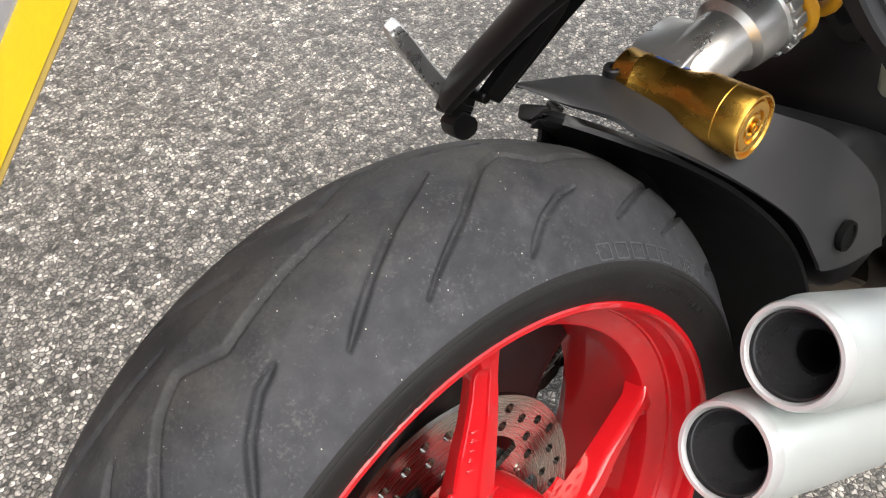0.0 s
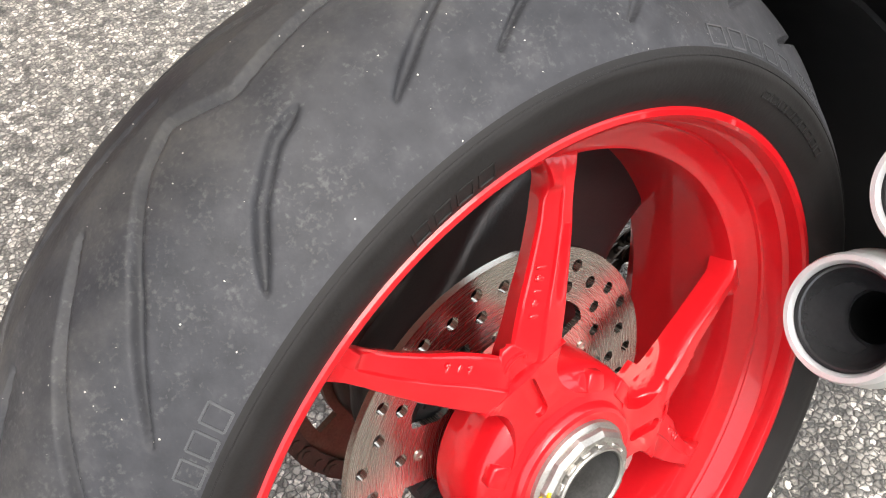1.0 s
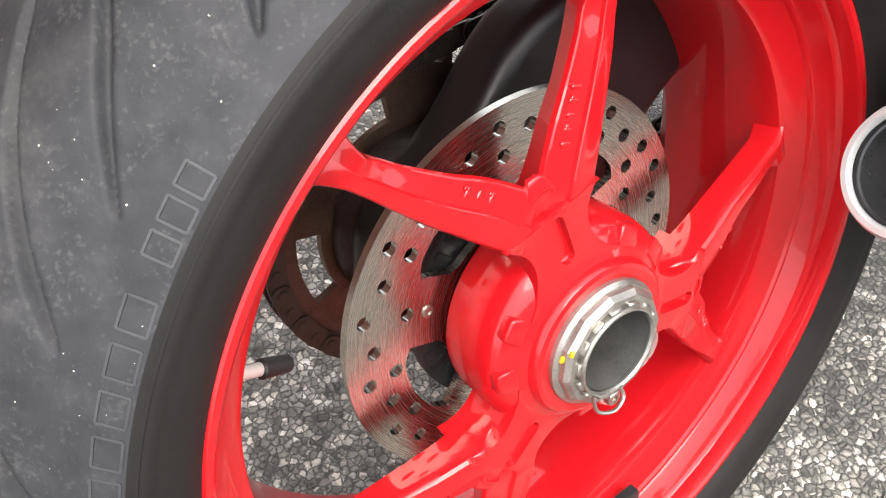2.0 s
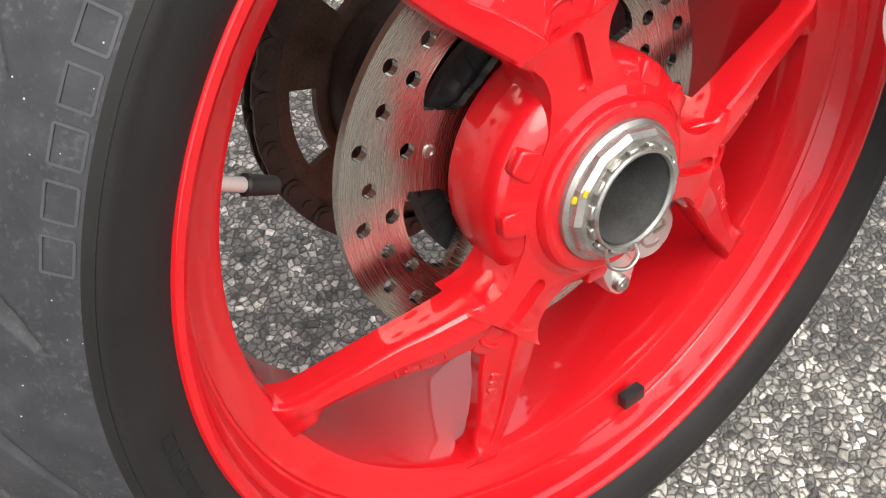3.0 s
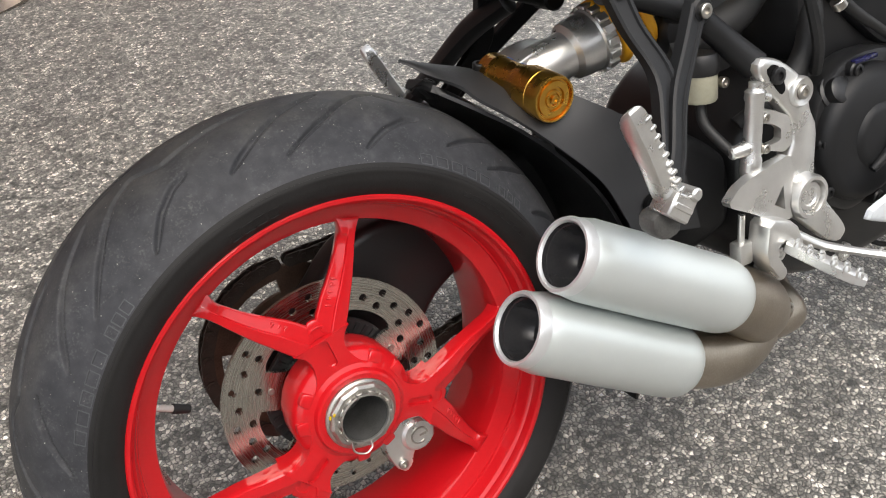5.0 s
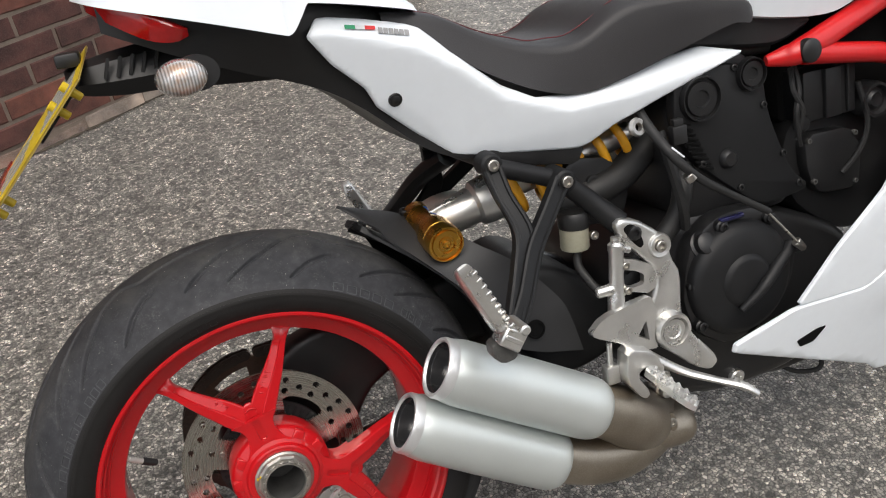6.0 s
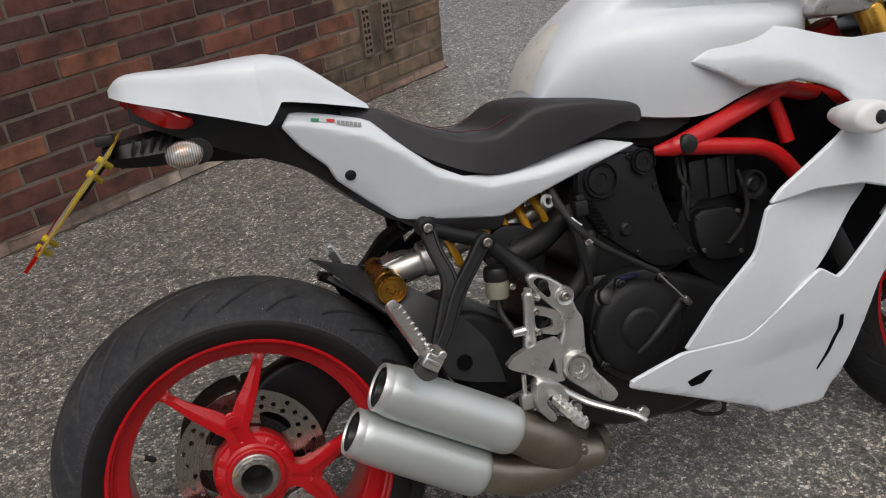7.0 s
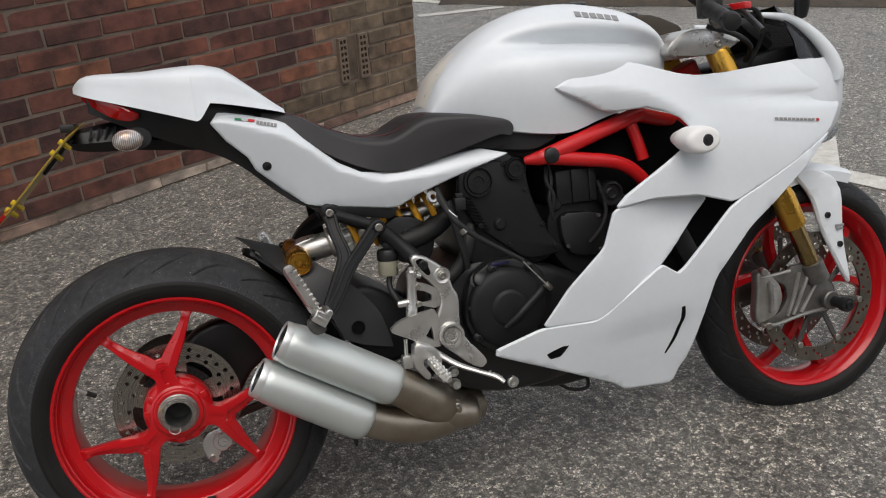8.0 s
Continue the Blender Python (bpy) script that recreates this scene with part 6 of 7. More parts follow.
for z in (0.470, 0.505):
    part("cylinder_bolt", bolt_head((0.484, -0.170, z), (0, -1, 0), 0.0055, 0.004), STEEL, cyl)
pot = part("fluid_reservoir", join(lathe([(0.0, 0.0), (0.018, 0.0), (0.020, 0.003), (0.0195, 0.034), (0.0, 0.034)], (0.440, -0.120, 0.528), (0.06, 0, 1), 24)), surface("milky_reservoir_plastic", (0.28, 0.27, 0.20), (0.36, 0.35, 0.27), (0.3, 0.45), relief=0.0), bike, "milky brake fluid reservoir")
part("cap", lathe([(0.0205, 0.030), (0.0215, 0.033), (0.0215, 0.048), (0.019, 0.052), (0.0, 0.052)], (0.440, -0.120, 0.528), (0.06, 0, 1), 24), BLACK, pot, "black screw cap")
part("pot_bolt", bolt_head((0.462, -0.135, 0.545), (0, -1, 0), 0.006, 0.004), STEEL, pot)
part("brake_hose", tube([(0.442, -0.120, 0.528), (0.438, -0.128, 0.505), (0.444, -0.145, 0.485), (0.448, -0.158, 0.474)], 0.006, 10), RUBBER, bike, "black rubber brake hose")
part("lamp_switch", join(box(0.436, 0.456, -0.178, -0.160, 0.345, 0.372, 0.003), rod((0.446, -0.169, 0.372), (0.448, -0.169, 0.404), 0.004)), CAST, bike, "small silver brake lamp switch")
part("hanger_tube", tube([(0.425, -0.128, 0.630), (0.462, -0.135, 0.592), (0.492, -0.150, 0.557)], [0.013, 0.014, 0.0165], 16), DARK, bike, "black cast arm to the footrest")

# ---- engine ----
engine = empty("engine", bike, "black twin-cylinder engine with cables and covers")
part("crankcase", plate([(0.50, 0.46), (0.56, 0.51), (0.66, 0.54), (0.78, 0.50), (0.90, 0.44), (0.93, 0.36), (0.90, 0.28), (0.80, 0.235), (0.66, 0.23), (0.56, 0.26), (0.50, 0.34)], -0.120, 0.14, 0.02, times=2, seg=3), ENGINE, engine)
part("clutch_housing", plate([(0.585, 0.45), (0.60, 0.50), (0.65, 0.53), (0.72, 0.525), (0.76, 0.49), (0.78, 0.44), (0.765, 0.385), (0.72, 0.345), (0.655, 0.325), (0.60, 0.36), (0.58, 0.41)], -0.150, -0.115, 0.008, times=2), ENGINE, engine)
clutch = part("clutch_cover", lathe([(0.0, 0.026), (0.030, 0.026), (0.036, 0.024), (0.039, 0.020), (0.070, 0.018), (0.080, 0.012), (0.084, 0.004), (0.085, -0.02)], (0.672, -0.152, 0.430), (0, -1, 0), 48), DARK, engine, "round black clutch cover")
part("cover_rib", tube([(0.655, -0.178, 0.392), (0.680, -0.182, 0.410), (0.700, -0.180, 0.425), (0.755, -0.165, 0.460)], [0.005, 0.007, 0.0085, 0.010], 10), DARK, clutch)
for x, z in ((0.597, 0.438), (0.603, 0.375), (0.648, 0.512), (0.728, 0.505), (0.770, 0.45), (0.70, 0.335)):
    part("cover_bolt", join(rod((x, -0.13, z), (x, -0.158, z), 0.011, 0.010, 16, 0.002), bolt_head((x, -0.158, z), (0, -1, 0), 0.0075, 0.004)), ENGINE, engine)
part("oil_filler", lathe([(0.0, 0.012), (0.013, 0.012), (0.016, 0.010), (0.017, 0.0), (0.021, -0.002), (0.021, -0.01)], (0.622, -0.150, 0.492), (0, -1, 0.5), 24), ENGINE, engine)
part("rear_cylinder", plate([(0.60, 0.52), (0.595, 0.66), (0.62, 0.745), (0.70, 0.755), (0.755, 0.715), (0.765, 0.64), (0.80, 0.56), (0.80, 0.50), (0.70, 0.50)], -0.118, 0.11, 0.012, times=2), ENGINE, engine)
belt = part("belt_cover", plate([(0.606, 0.731), (0.704, 0.728), (0.749, 0.702), (0.755, 0.646), (0.790, 0.556), (0.829, 0.521), (0.738, 0.512), (0.682, 0.557), (0.630, 0.602), (0.599, 0.657)], -0.132, -0.110, 0.006, times=2), DARK, engine, "dark grey belt cover with cooling slots")
for x, z, r in ((0.642, 0.690, 0.030), (0.725, 0.707, 0.022)):
    part("pulley_cap", lathe([(0.0, 0.003), (r * 0.35, 0.003), (r * 0.4, 0.006), (r * 0.75, 0.006), (r * 0.8, 0.002), (r * 0.92, 0.002), (r * 0.95, 0.008), (r, 0.008), (r * 1.05, 0.0)], (x, -0.133, z), (0, -1, 0), 36), ENGINE, belt)
for x, z in ((0.807, 0.620), (0.681, 0.598)):
    part("cap", lathe([(0.0, 0.006), (0.009, 0.006), (0.012, 0.003), (0.014, -0.003)], (x, -0.135, z), (0, -1, 0), 20), ENGINE, belt)
# cooling slots: near-black bars laid on the cover as the slots' shade
for k in range(10):
    t = k / 9
    part("slot", turned(box(-0.013, 0.013, -0.0018, 0.0018, -0.0016, 0.0016, 0.0005, 1), pose(0.612 + 0.032 * t, -0.1335, 0.662 - 0.068 * t, 0, 18, 0)), SHADE_BLACK, belt)
part("front_cylinder", plate([(0.80, 0.50), (0.79, 0.60), (0.86, 0.66), (0.98, 0.63), (1.05, 0.54), (1.02, 0.44), (0.90, 0.42)], -0.110, 0.11, 0.015, times=2), ENGINE, engine)
part("control_box", join(box(0.812, 0.905, -0.135, -0.06, 0.618, 0.690, 0.004), box(0.845, 0.872, -0.142, -0.134, 0.620, 0.690, 0.002), box(0.885, 0.889, -0.140, -0.134, 0.622, 0.688, 0.001)), BLACK, engine, "black finned control box")
part("lower_box", plate([(0.815, 0.600), (0.90, 0.596), (0.92, 0.56), (0.915, 0.50), (0.84, 0.505), (0.82, 0.54)], -0.130, -0.09, 0.006), BLACK, engine)
horn = part("horn", lathe([(0.0, 0.004), (0.010, 0.007), (0.014, 0.003), (0.018, 0.003), (0.021, 0.010), (0.025, 0.010), (0.027, 0.0), (0.027, -0.02), (0.0, -0.02)], (0.935, -0.135, 0.628), (0, -1, 0), 32), BLACK, engine, "round black horn")
part("sump", plate([(0.60, 0.29), (0.66, 0.24), (0.78, 0.205), (0.90, 0.21), (0.95, 0.25), (0.93, 0.34), (0.70, 0.34)], -0.085, 0.12, 0.02, times=2, seg=3), ENGINE, engine)
part("drain_plug", lathe([(0.0, 0.004), (0.0045, 0.004), (0.0055, 0.007), (0.0105, 0.007), (0.0125, 0.005), (0.0125, -0.004), (0.0135, -0.005), (0.0135, -0.02)], (0.680, -0.121, 0.256), (0, -1, -0.1), 28), CAST, engine, "round silver plug")
for x, y, z in ((0.5515, -0.126, 0.3035), (0.5535, -0.126, 0.2760)):
    part("case_bolt", join(lathe([(0.0, 0.004), (0.0035, 0.004), (0.0045, 0.007), (0.0085, 0.007), (0.0095, 0.005), (0.0095, -0.014)], (x, y, z), (0, -1, 0), 20), rod((x, y + 0.004, z), (x, y + 0.030, z), 0.0115, chamfer=0.002)), CAST, engine, "silver case bolt")
part("drain_plug", lathe([(0.0, 0.004), (0.008, 0.004), (0.009, 0.007), (0.016, 0.007), (0.0185, 0.004), (0.0185, -0.02)], (0.688, -0.095, 0.248), (0, -1, 0), 28), CAST, engine, "round silver plug")
part("clutch_cable", tube([(0.560, -0.100, 0.700), (0.560, -0.140, 0.665), (0.572, -0.175, 0.628), (0.605, -0.180, 0.594), (0.650, -0.182, 0.562), (0.705, -0.182, 0.526)], [0.0075, 0.0075, 0.0065, 0.006, 0.0055, 0.005], 10), RUBBER, engine, "black cable sleeve")
part("cable_wire", tube([(0.700, -0.182, 0.529), (0.754, -0.186, 0.464)], 0.0018, 8, 2), STEEL, engine, "bare steel cable")
part("cable_end", rod((0.750, -0.180, 0.470), (0.762, -0.182, 0.456), 0.007, 0.005, 12, 0.001), STEEL, engine)
part("cable_ferrule", rod((0.584, -0.178, 0.607), (0.590, -0.179, 0.598), 0.008, chamfer=0.001), STEEL, engine)
part("white_tie", tube([(0.562, -0.180, 0.648), (0.568, -0.186, 0.640), (0.576, -0.185, 0.633)], 0.0013, 6), WHITE, engine, "white cable tie")
part("coolant_hose", tube([(0.625, -0.110, 0.600), (0.612, -0.122, 0.570), (0.600, -0.122, 0.535), (0.565, -0.118, 0.500), (0.52, -0.10, 0.47)], 0.014, 14), RUBBER, engine, "black coolant hose")
part("upper_hose", tube([(0.60, -0.06, 0.63), (0.55, -0.075, 0.60), (0.50, -0.075, 0.585), (0.45, -0.06, 0.575)], 0.022, 16), RUBBER, engine, "black ribbed intake hose")
part("shock_bracket", plate([(0.43, 0.60), (0.47, 0.64), (0.53, 0.63), (0.56, 0.58), (0.54, 0.53), (0.47, 0.54)], -0.08, -0.05, 0.008, times=2), ENGINE, engine)
part("bracket_screw", bolt_head((0.497, -0.082, 0.600), (0, -1, 0), 0.010, 0.004), DARK, engine)
# airbox: the engine bay's shade is put into its near-black colour
part("airbox", plate([(0.80, 0.60), (0.80, 0.70), (0.88, 0.75), (1.02, 0.79), (1.16, 0.76), (1.18, 0.64), (1.05, 0.56)], -0.095, 0.095, 0.01), SHADE_BLACK, engine, "airbox painted shade-black")
part("eyelet", lathe([(0.006, -0.004), (0.006, 0.004), (0.011, 0.005), (0.013, 0.0), (0.011, -0.005)], (0.545, -0.13, 0.672), (0.2, -1, 0.2), 24, True), CAST, engine, "silver eyelet on a bracket")
LIVERY = surface("dark_blue_enamel", (0.01, 0.01, 0.05), (0.02, 0.02, 0.08), (0.15, 0.25), relief=0.0)
part("badge", join(box(0.645, 0.685, -0.158, -0.150, 0.518, 0.524, 0.002)), LIVERY, engine, "dark blue badge")
part("side_stand", tube([(0.60, 0.10, 0.27), (0.56, 0.22, 0.18), (0.50, 0.335, 0.075)], [0.014, 0.012, 0.011], 12), BLACK, bike, "black side stand")
part("stand_foot", box(0.475, 0.53, 0.31, 0.36, 0.072, 0.082, 0.004), BLACK, bpy.data.objects["side_stand"])
part("drain_hose", tube([(0.80, -0.06, 0.215), (0.83, -0.075, 0.195), (0.862, -0.09, 0.195), (0.868, -0.09, 0.215), (0.86, -0.06, 0.24)], 0.004, 8), RUBBER, bike, "thin black overflow hose")

for n, pts in enumerate((((0.795, -0.130, 0.700), (0.788, -0.142, 0.672), (0.800, -0.145, 0.640), (0.795, -0.138, 0.600)), ((0.802, -0.128, 0.705), (0.799, -0.140, 0.670), (0.790, -0.144, 0.635), (0.800, -0.138, 0.590)),
                         ((0.905, -0.138, 0.66), (0.918, -0.142, 0.60), (0.905, -0.140, 0.56), (0.88, -0.132, 0.53)), ((0.575, -0.135, 0.66), (0.583, -0.148, 0.60), (0.592, -0.150, 0.555), (0.60, -0.140, 0.52)))):
    part("wiring", tube(pts, 0.0042 if n < 3 else 0.007, 8), RUBBER, engine, "black wiring sleeve")
for x, z in ((0.612, 0.722), (0.700, 0.720), (0.745, 0.660), (0.775, 0.585), (0.800, 0.535), (0.700, 0.552), (0.640, 0.600)):
    part("cover_screw", bolt_head((x, -0.1325, z), (0, -1, 0), 0.0050, 0.003), ENGINE, belt)
for x, z in ((0.822, 0.590), (0.905, 0.585), (0.905, 0.512), (0.83, 0.528)):
    part("box_screw", bolt_head((x, -0.1305, z), (0, -1, 0), 0.0042, 0.003), DARK_STEEL, engine)
part("connector", join(box(0.585, 0.607, -0.152, -0.138, 0.640, 0.665, 0.002), box(0.589, 0.603, -0.150, -0.140, 0.665, 0.674, 0.001)), BLACK, engine, "black wiring connector")

# ---- red trellis frame ----
frame_tubes = empty("trellis_frame", bike, "red tubular trellis frame")
for side in (-1, 1):
    part("upper_tube", tube([(0.742, side * 0.145, 0.721), (0.768, side * 0.154, 0.723), (0.790, side * 0.160, 0.728), (0.90, side * 0.145, 0.757), (1.03, side * 0.115, 0.788)], [0.007, 0.0145, 0.0165, 0.0165, 0.0165], 20), RED_FRAME, frame_tubes)
    part("lower_tube", tube([(0.790, side * 0.160, 0.722), (0.88, side * 0.155, 0.707), (0.945, side * 0.150, 0.693), (0.99, side * 0.145, 0.668), (1.04, side * 0.135, 0.615)], 0.0145, 20), RED_FRAME, frame_tubes)
    part("brace", tube([(0.995, side * 0.118, 0.782), (1.010, side * 0.125, 0.735), (1.02, side * 0.13, 0.69)], 0.013, 14), RED_FRAME, frame_tubes)
    part("front_tube", tube([(1.02, side * 0.116, 0.785), (1.12, side * 0.08, 0.76), (1.2, side * 0.04, 0.74)], 0.016, 14), RED_FRAME, frame_tubes)
    part("tube_plug", lathe([(0.0, 0.004), (0.012, 0.004), (0.016, 0.001), (0.0165, -0.01)], (0.790, side * 0.177, 0.727), (0, side, 0.0), 24), BLACK, frame_tubes, "black plastic plug")


# ---- front wheel, fork and cockpit ----
FRONT_TYRE = tyre_material("clean_front_tyre", 0.258, 0.1, 0.45)
front_wheel = empty("front_wheel", bike, "red front wheel with twin brake discs", (1.503, 0, 0.293))
tyre("tyre", [(0, 0.300), (-0.02, 0.2965), (-0.038, 0.286), (-0.052, 0.270), (-0.0595, 0.256), (-0.0605, 0.248), (-0.059, 0.240), (-0.055, 0.234), (-0.050, 0.228)], 1080, 110, TREAD, 45.0, FRONT_TYRE, front_wheel, 0.0012, "black front tyre")


def front_rim(half, r_lip, parent):
    h = half
    prof = [(r_lip, -h), (r_lip - 0.004, -h - 0.003), (r_lip - 0.010, -h + 0.001), (r_lip - 0.0145, -h + 0.010), (r_lip - 0.024, -h + 0.020), (r_lip - 0.030, -h + 0.034), (r_lip - 0.030, h - 0.034), (r_lip - 0.024, h - 0.020), (r_lip - 0.0145, h - 0.010),
            (r_lip - 0.010, h - 0.001), (r_lip - 0.004, h + 0.003), (r_lip, h), (r_lip - 0.008, h - 0.010), (r_lip - 0.022, h - 0.035), (r_lip - 0.022, -h + 0.035), (r_lip - 0.008, -h + 0.010)]
    return part("rim", lathe(prof, seg=120, closed=True), RED, parent, "glossy red cast rim", 50)


# brown-grey steel, darker than the rear disc's
BROWN_DISC = surface("brown_disc_steel", (0.13, 0.115, 0.095), (0.26, 0.235, 0.20), (0.35, 0.5), 1.0, 30.0, 500.0, 0.0001)
front_rim(0.051, 0.2305, front_wheel)
for k in range(3):
    base = 20 + 120 * k
    bms = []
    for sgn in (-1, 1):
        secs = []
        for r, off, w in ((0.030, 0.0, 0.018), (0.09, 6.0, 0.012), (0.15, 17.0, 0.010), (0.190, 24.0, 0.012), (0.208, 26.0, 0.018)):
            a = radians(base + sgn * off)
            c, b = Vector((math.cos(a) * r, 0, math.sin(a) * r)), a + math.pi / 2 + sgn * 0.3
            t = Vector((math.cos(b), 0, math.sin(b)))
            secs.append([c + t * u * w + Vector((0, v * 0.016, 0)) for u, v in ((-0.7, -1), (0.7, -1), (1, -0.5), (1, 0.5), (0.7, 1), (-0.7, 1), (-1, 0.5), (-1, -0.5))])
        bms.append(loft(secs, 4))
    part("spoke", join(*bms), RED, front_wheel)
part("hub", rod((0, -0.045, 0), (0, 0.045, 0), 0.038, chamfer=0.004), RED, front_wheel)
for side in (-1, 1):
    d = brake_disc(0.160, 0.126, side * 0.068 - 0.0025, side * 0.068 + 0.0025, front_wheel, 26, 0.0, BROWN_DISC)
    part("disc_carrier", lathe([(0.030, -0.003), (0.055, -0.003), (0.055, 0.003), (0.030, 0.003)], (0, side * 0.062, 0), (0, 1, 0), 36, True), DARK_STEEL, d, "dark disc carrier")
    for k in range(7):
        a = 2 * math.pi * k / 7
        part("carrier_arm", turned(box(-0.007, 0.007, side * 0.062 - 0.003, side * 0.062 + 0.003, 0.050, 0.130, 0.002, 1), Matrix.Rotation(a, 4, "Y")), DARK_STEEL, d)
        part("bobbin", rod((0.126 * math.sin(a), side * 0.060, 0.126 * math.cos(a)), (0.126 * math.sin(a), side * 0.073, 0.126 * math.cos(a)), 0.008, seg=14, chamfer=0.001), STEEL, d)

fork = empty("front_fork", bike, "gold upside-down front fork")
AXLE, FTOP = Vector((1.503, 0, 0.293)), Vector((1.232, 0, 0.905))
for side in (-1, 1):
    y = side * 0.104
    top, low = FTOP + Vector((0, y, 0)), Vector((1.478, y, 0.345))
    u = (low - top).normalized()
    L = (low - top).length
    leg = part("outer_tube", lathe([(0.0, 0.0), (0.024, 0.0), (0.0265, 0.004), (0.0265, L * 0.60), (0.029, L * 0.62), (0.029, L * 0.735), (0.0275, L * 0.75), (0.021, L * 0.752)], top, u, 36), GOLD, fork, "gold anodised fork tube")
    part("fork_slider", lathe([(0.0205, L * 0.70), (0.0205, L * 0.97), (0.0, L * 0.97)], top, u, 32), surface("brown_coated_slider", (0.30, 0.21, 0.09), (0.36, 0.26, 0.12), (0.18, 0.26), 1.0, relief=0.0) if side < 0 else GOLD, fork, "bronze coated slider")
    foot = part("fork_foot", join(plate([(1.312, 0.384), (1.353, 0.373), (1.396, 0.377), (1.405, 0.392), (1.484, 0.382), (1.494, 0.346), (1.522, 0.325), (1.524, 0.276), (1.496, 0.264), (1.424, 0.264), (1.352, 0.248), (1.313, 0.255), (1.306, 0.268), (1.332, 0.274), (1.369, 0.282), (1.391, 0.313), (1.387, 0.344), (1.364, 0.358), (1.318, 0.366)], side * 0.092, side * 0.104, 0.003),
                                  lathe([(0.021, 0.0), (0.027, 0.002), (0.0275, 0.05), (0.02, 0.052)], low - u * 0.052, u, 24), rod((1.503, side * 0.075, 0.293), (1.503, side * 0.122, 0.293), 0.023, chamfer=0.003)), FORK_DARK, fork, "grey cast fork foot with ribs")
    for pts in (((1.398, 0.380), (1.352, 0.376), (1.315, 0.376)), ((1.423, 0.372), (1.408, 0.320), (1.387, 0.272)), ((1.449, 0.362), (1.425, 0.315), (1.403, 0.272)), ((1.478, 0.350), (1.450, 0.310), (1.425, 0.275)), ((1.500, 0.272), (1.424, 0.268), (1.352, 0.256), (1.315, 0.262))):
        part("rib", tube([(x, side * 0.106, z) for x, z in pts], 0.0048, 8, 3), FORK_GREY, foot)
    cal = part("front_caliper", join(plate([(1.307, 0.393), (1.341, 0.390), (1.350, 0.372), (1.370, 0.351), (1.376, 0.316), (1.358, 0.280), (1.327, 0.269), (1.305, 0.265), (1.299, 0.289), (1.307, 0.341)], side * 0.080, side * 0.110, 0.007, seg=3), plate([(1.330, 0.372), (1.352, 0.352), (1.358, 0.318), (1.345, 0.290), (1.330, 0.288), (1.336, 0.320)], side * 0.108, side * 0.119, 0.004, seg=2)), FORK_GREY, fork, "grey radial brake caliper")
    for x, z in ((1.325, 0.392), (1.332, 0.262)):
        part("caliper_bolt", join(rod((x, side * 0.10, z), (x - 0.01, side * 0.125, z), 0.008, chamfer=0.001)), STEEL, cal)
    part("lettering", join(*[box(1.342, 1.351, side * 0.1190, side * 0.1197, 0.296 + 0.0105 * k, 0.304 + 0.0105 * k, 0) for k in range(6)]), INK, cal, "column of dark bars")
spool = part("axle_slider", lathe([(0.0, 0.002), (0.005, 0.002), (0.006, 0.005), (0.0085, 0.005), (0.0095, 0.0), (0.016, 0.0), (0.018, -0.004), (0.018, -0.018), (0.014, -0.022), (0.014, -0.045)], (1.507, -0.170, 0.291), (0, -1, 0), 28), BLACK, fork, "black axle slider with a steel screw")


def fender_bm():
    secs = []
    for deg in np.linspace(69, 138, 10):
        a = radians(deg)
        R = 0.318
        rr = [(R - 0.035, -0.066), (R - 0.012, -0.068), (R, -0.050), (R + 0.004, 0.0), (R, 0.050), (R - 0.012, 0.068), (R - 0.035, 0.066), (R - 0.035, 0.064), (R - 0.014, 0.065), (R - 0.004, 0.048), (R, 0), (R - 0.004, -0.048), (R - 0.014, -0.065), (R - 0.035, -0.064)]
        k = 1.0
        secs.append([AXLE + Vector((math.cos(a) * r, y * k, math.sin(a) * r)) for r, y in rr])
    return loft(secs, 2)


fender = part("front_fender", fender_bm(), WHITE, bike, "white front mudguard")
for side in (-1, 1):
    part("fender_leg", shell([(1.440, 0.602), (1.50, 0.612), (1.575, 0.570), (1.574, 0.430), (1.590, 0.320), (1.578, 0.318), (1.548, 0.380), (1.507, 0.466), (1.486, 0.545)], lambda x, z: 0.083 + 0.05 * max(0.0, 0.42 - z) - 0.10 * max(0.0, z - 0.52), 0.005, 0.03, 0.005, side=side), WHITE, fender, "white fender leg")
for x, z in ((1.527, 0.492), (1.560, 0.417)):
    part("fender_bolt", bolt_head((x, -0.085, z), (0, -1, 0), 0.0075, 0.003), BLACK, fender)
part("lettering", join(box(1.547, 1.572, -0.0860, -0.0852, 0.460, 0.466, 0), box(1.550, 1.570, -0.0860, -0.0852, 0.452, 0.457, 0)), INK, fender, "two short grey bars")

# nose and screen
NOSE = [(0.640, 1.500, 0.115), (0.675, 1.555, 0.160), (0.715, 1.590, 0.182), (0.76, 1.602, 0.190), (0.80, 1.605, 0.188), (0.832, 1.600, 0.182), (0.862, 1.585, 0.172)]
SCREEN = [(0.862, 1.578, 0.166), (0.905, 1.550, 0.156), (0.950, 1.490, 0.140), (0.985, 1.410, 0.126)]


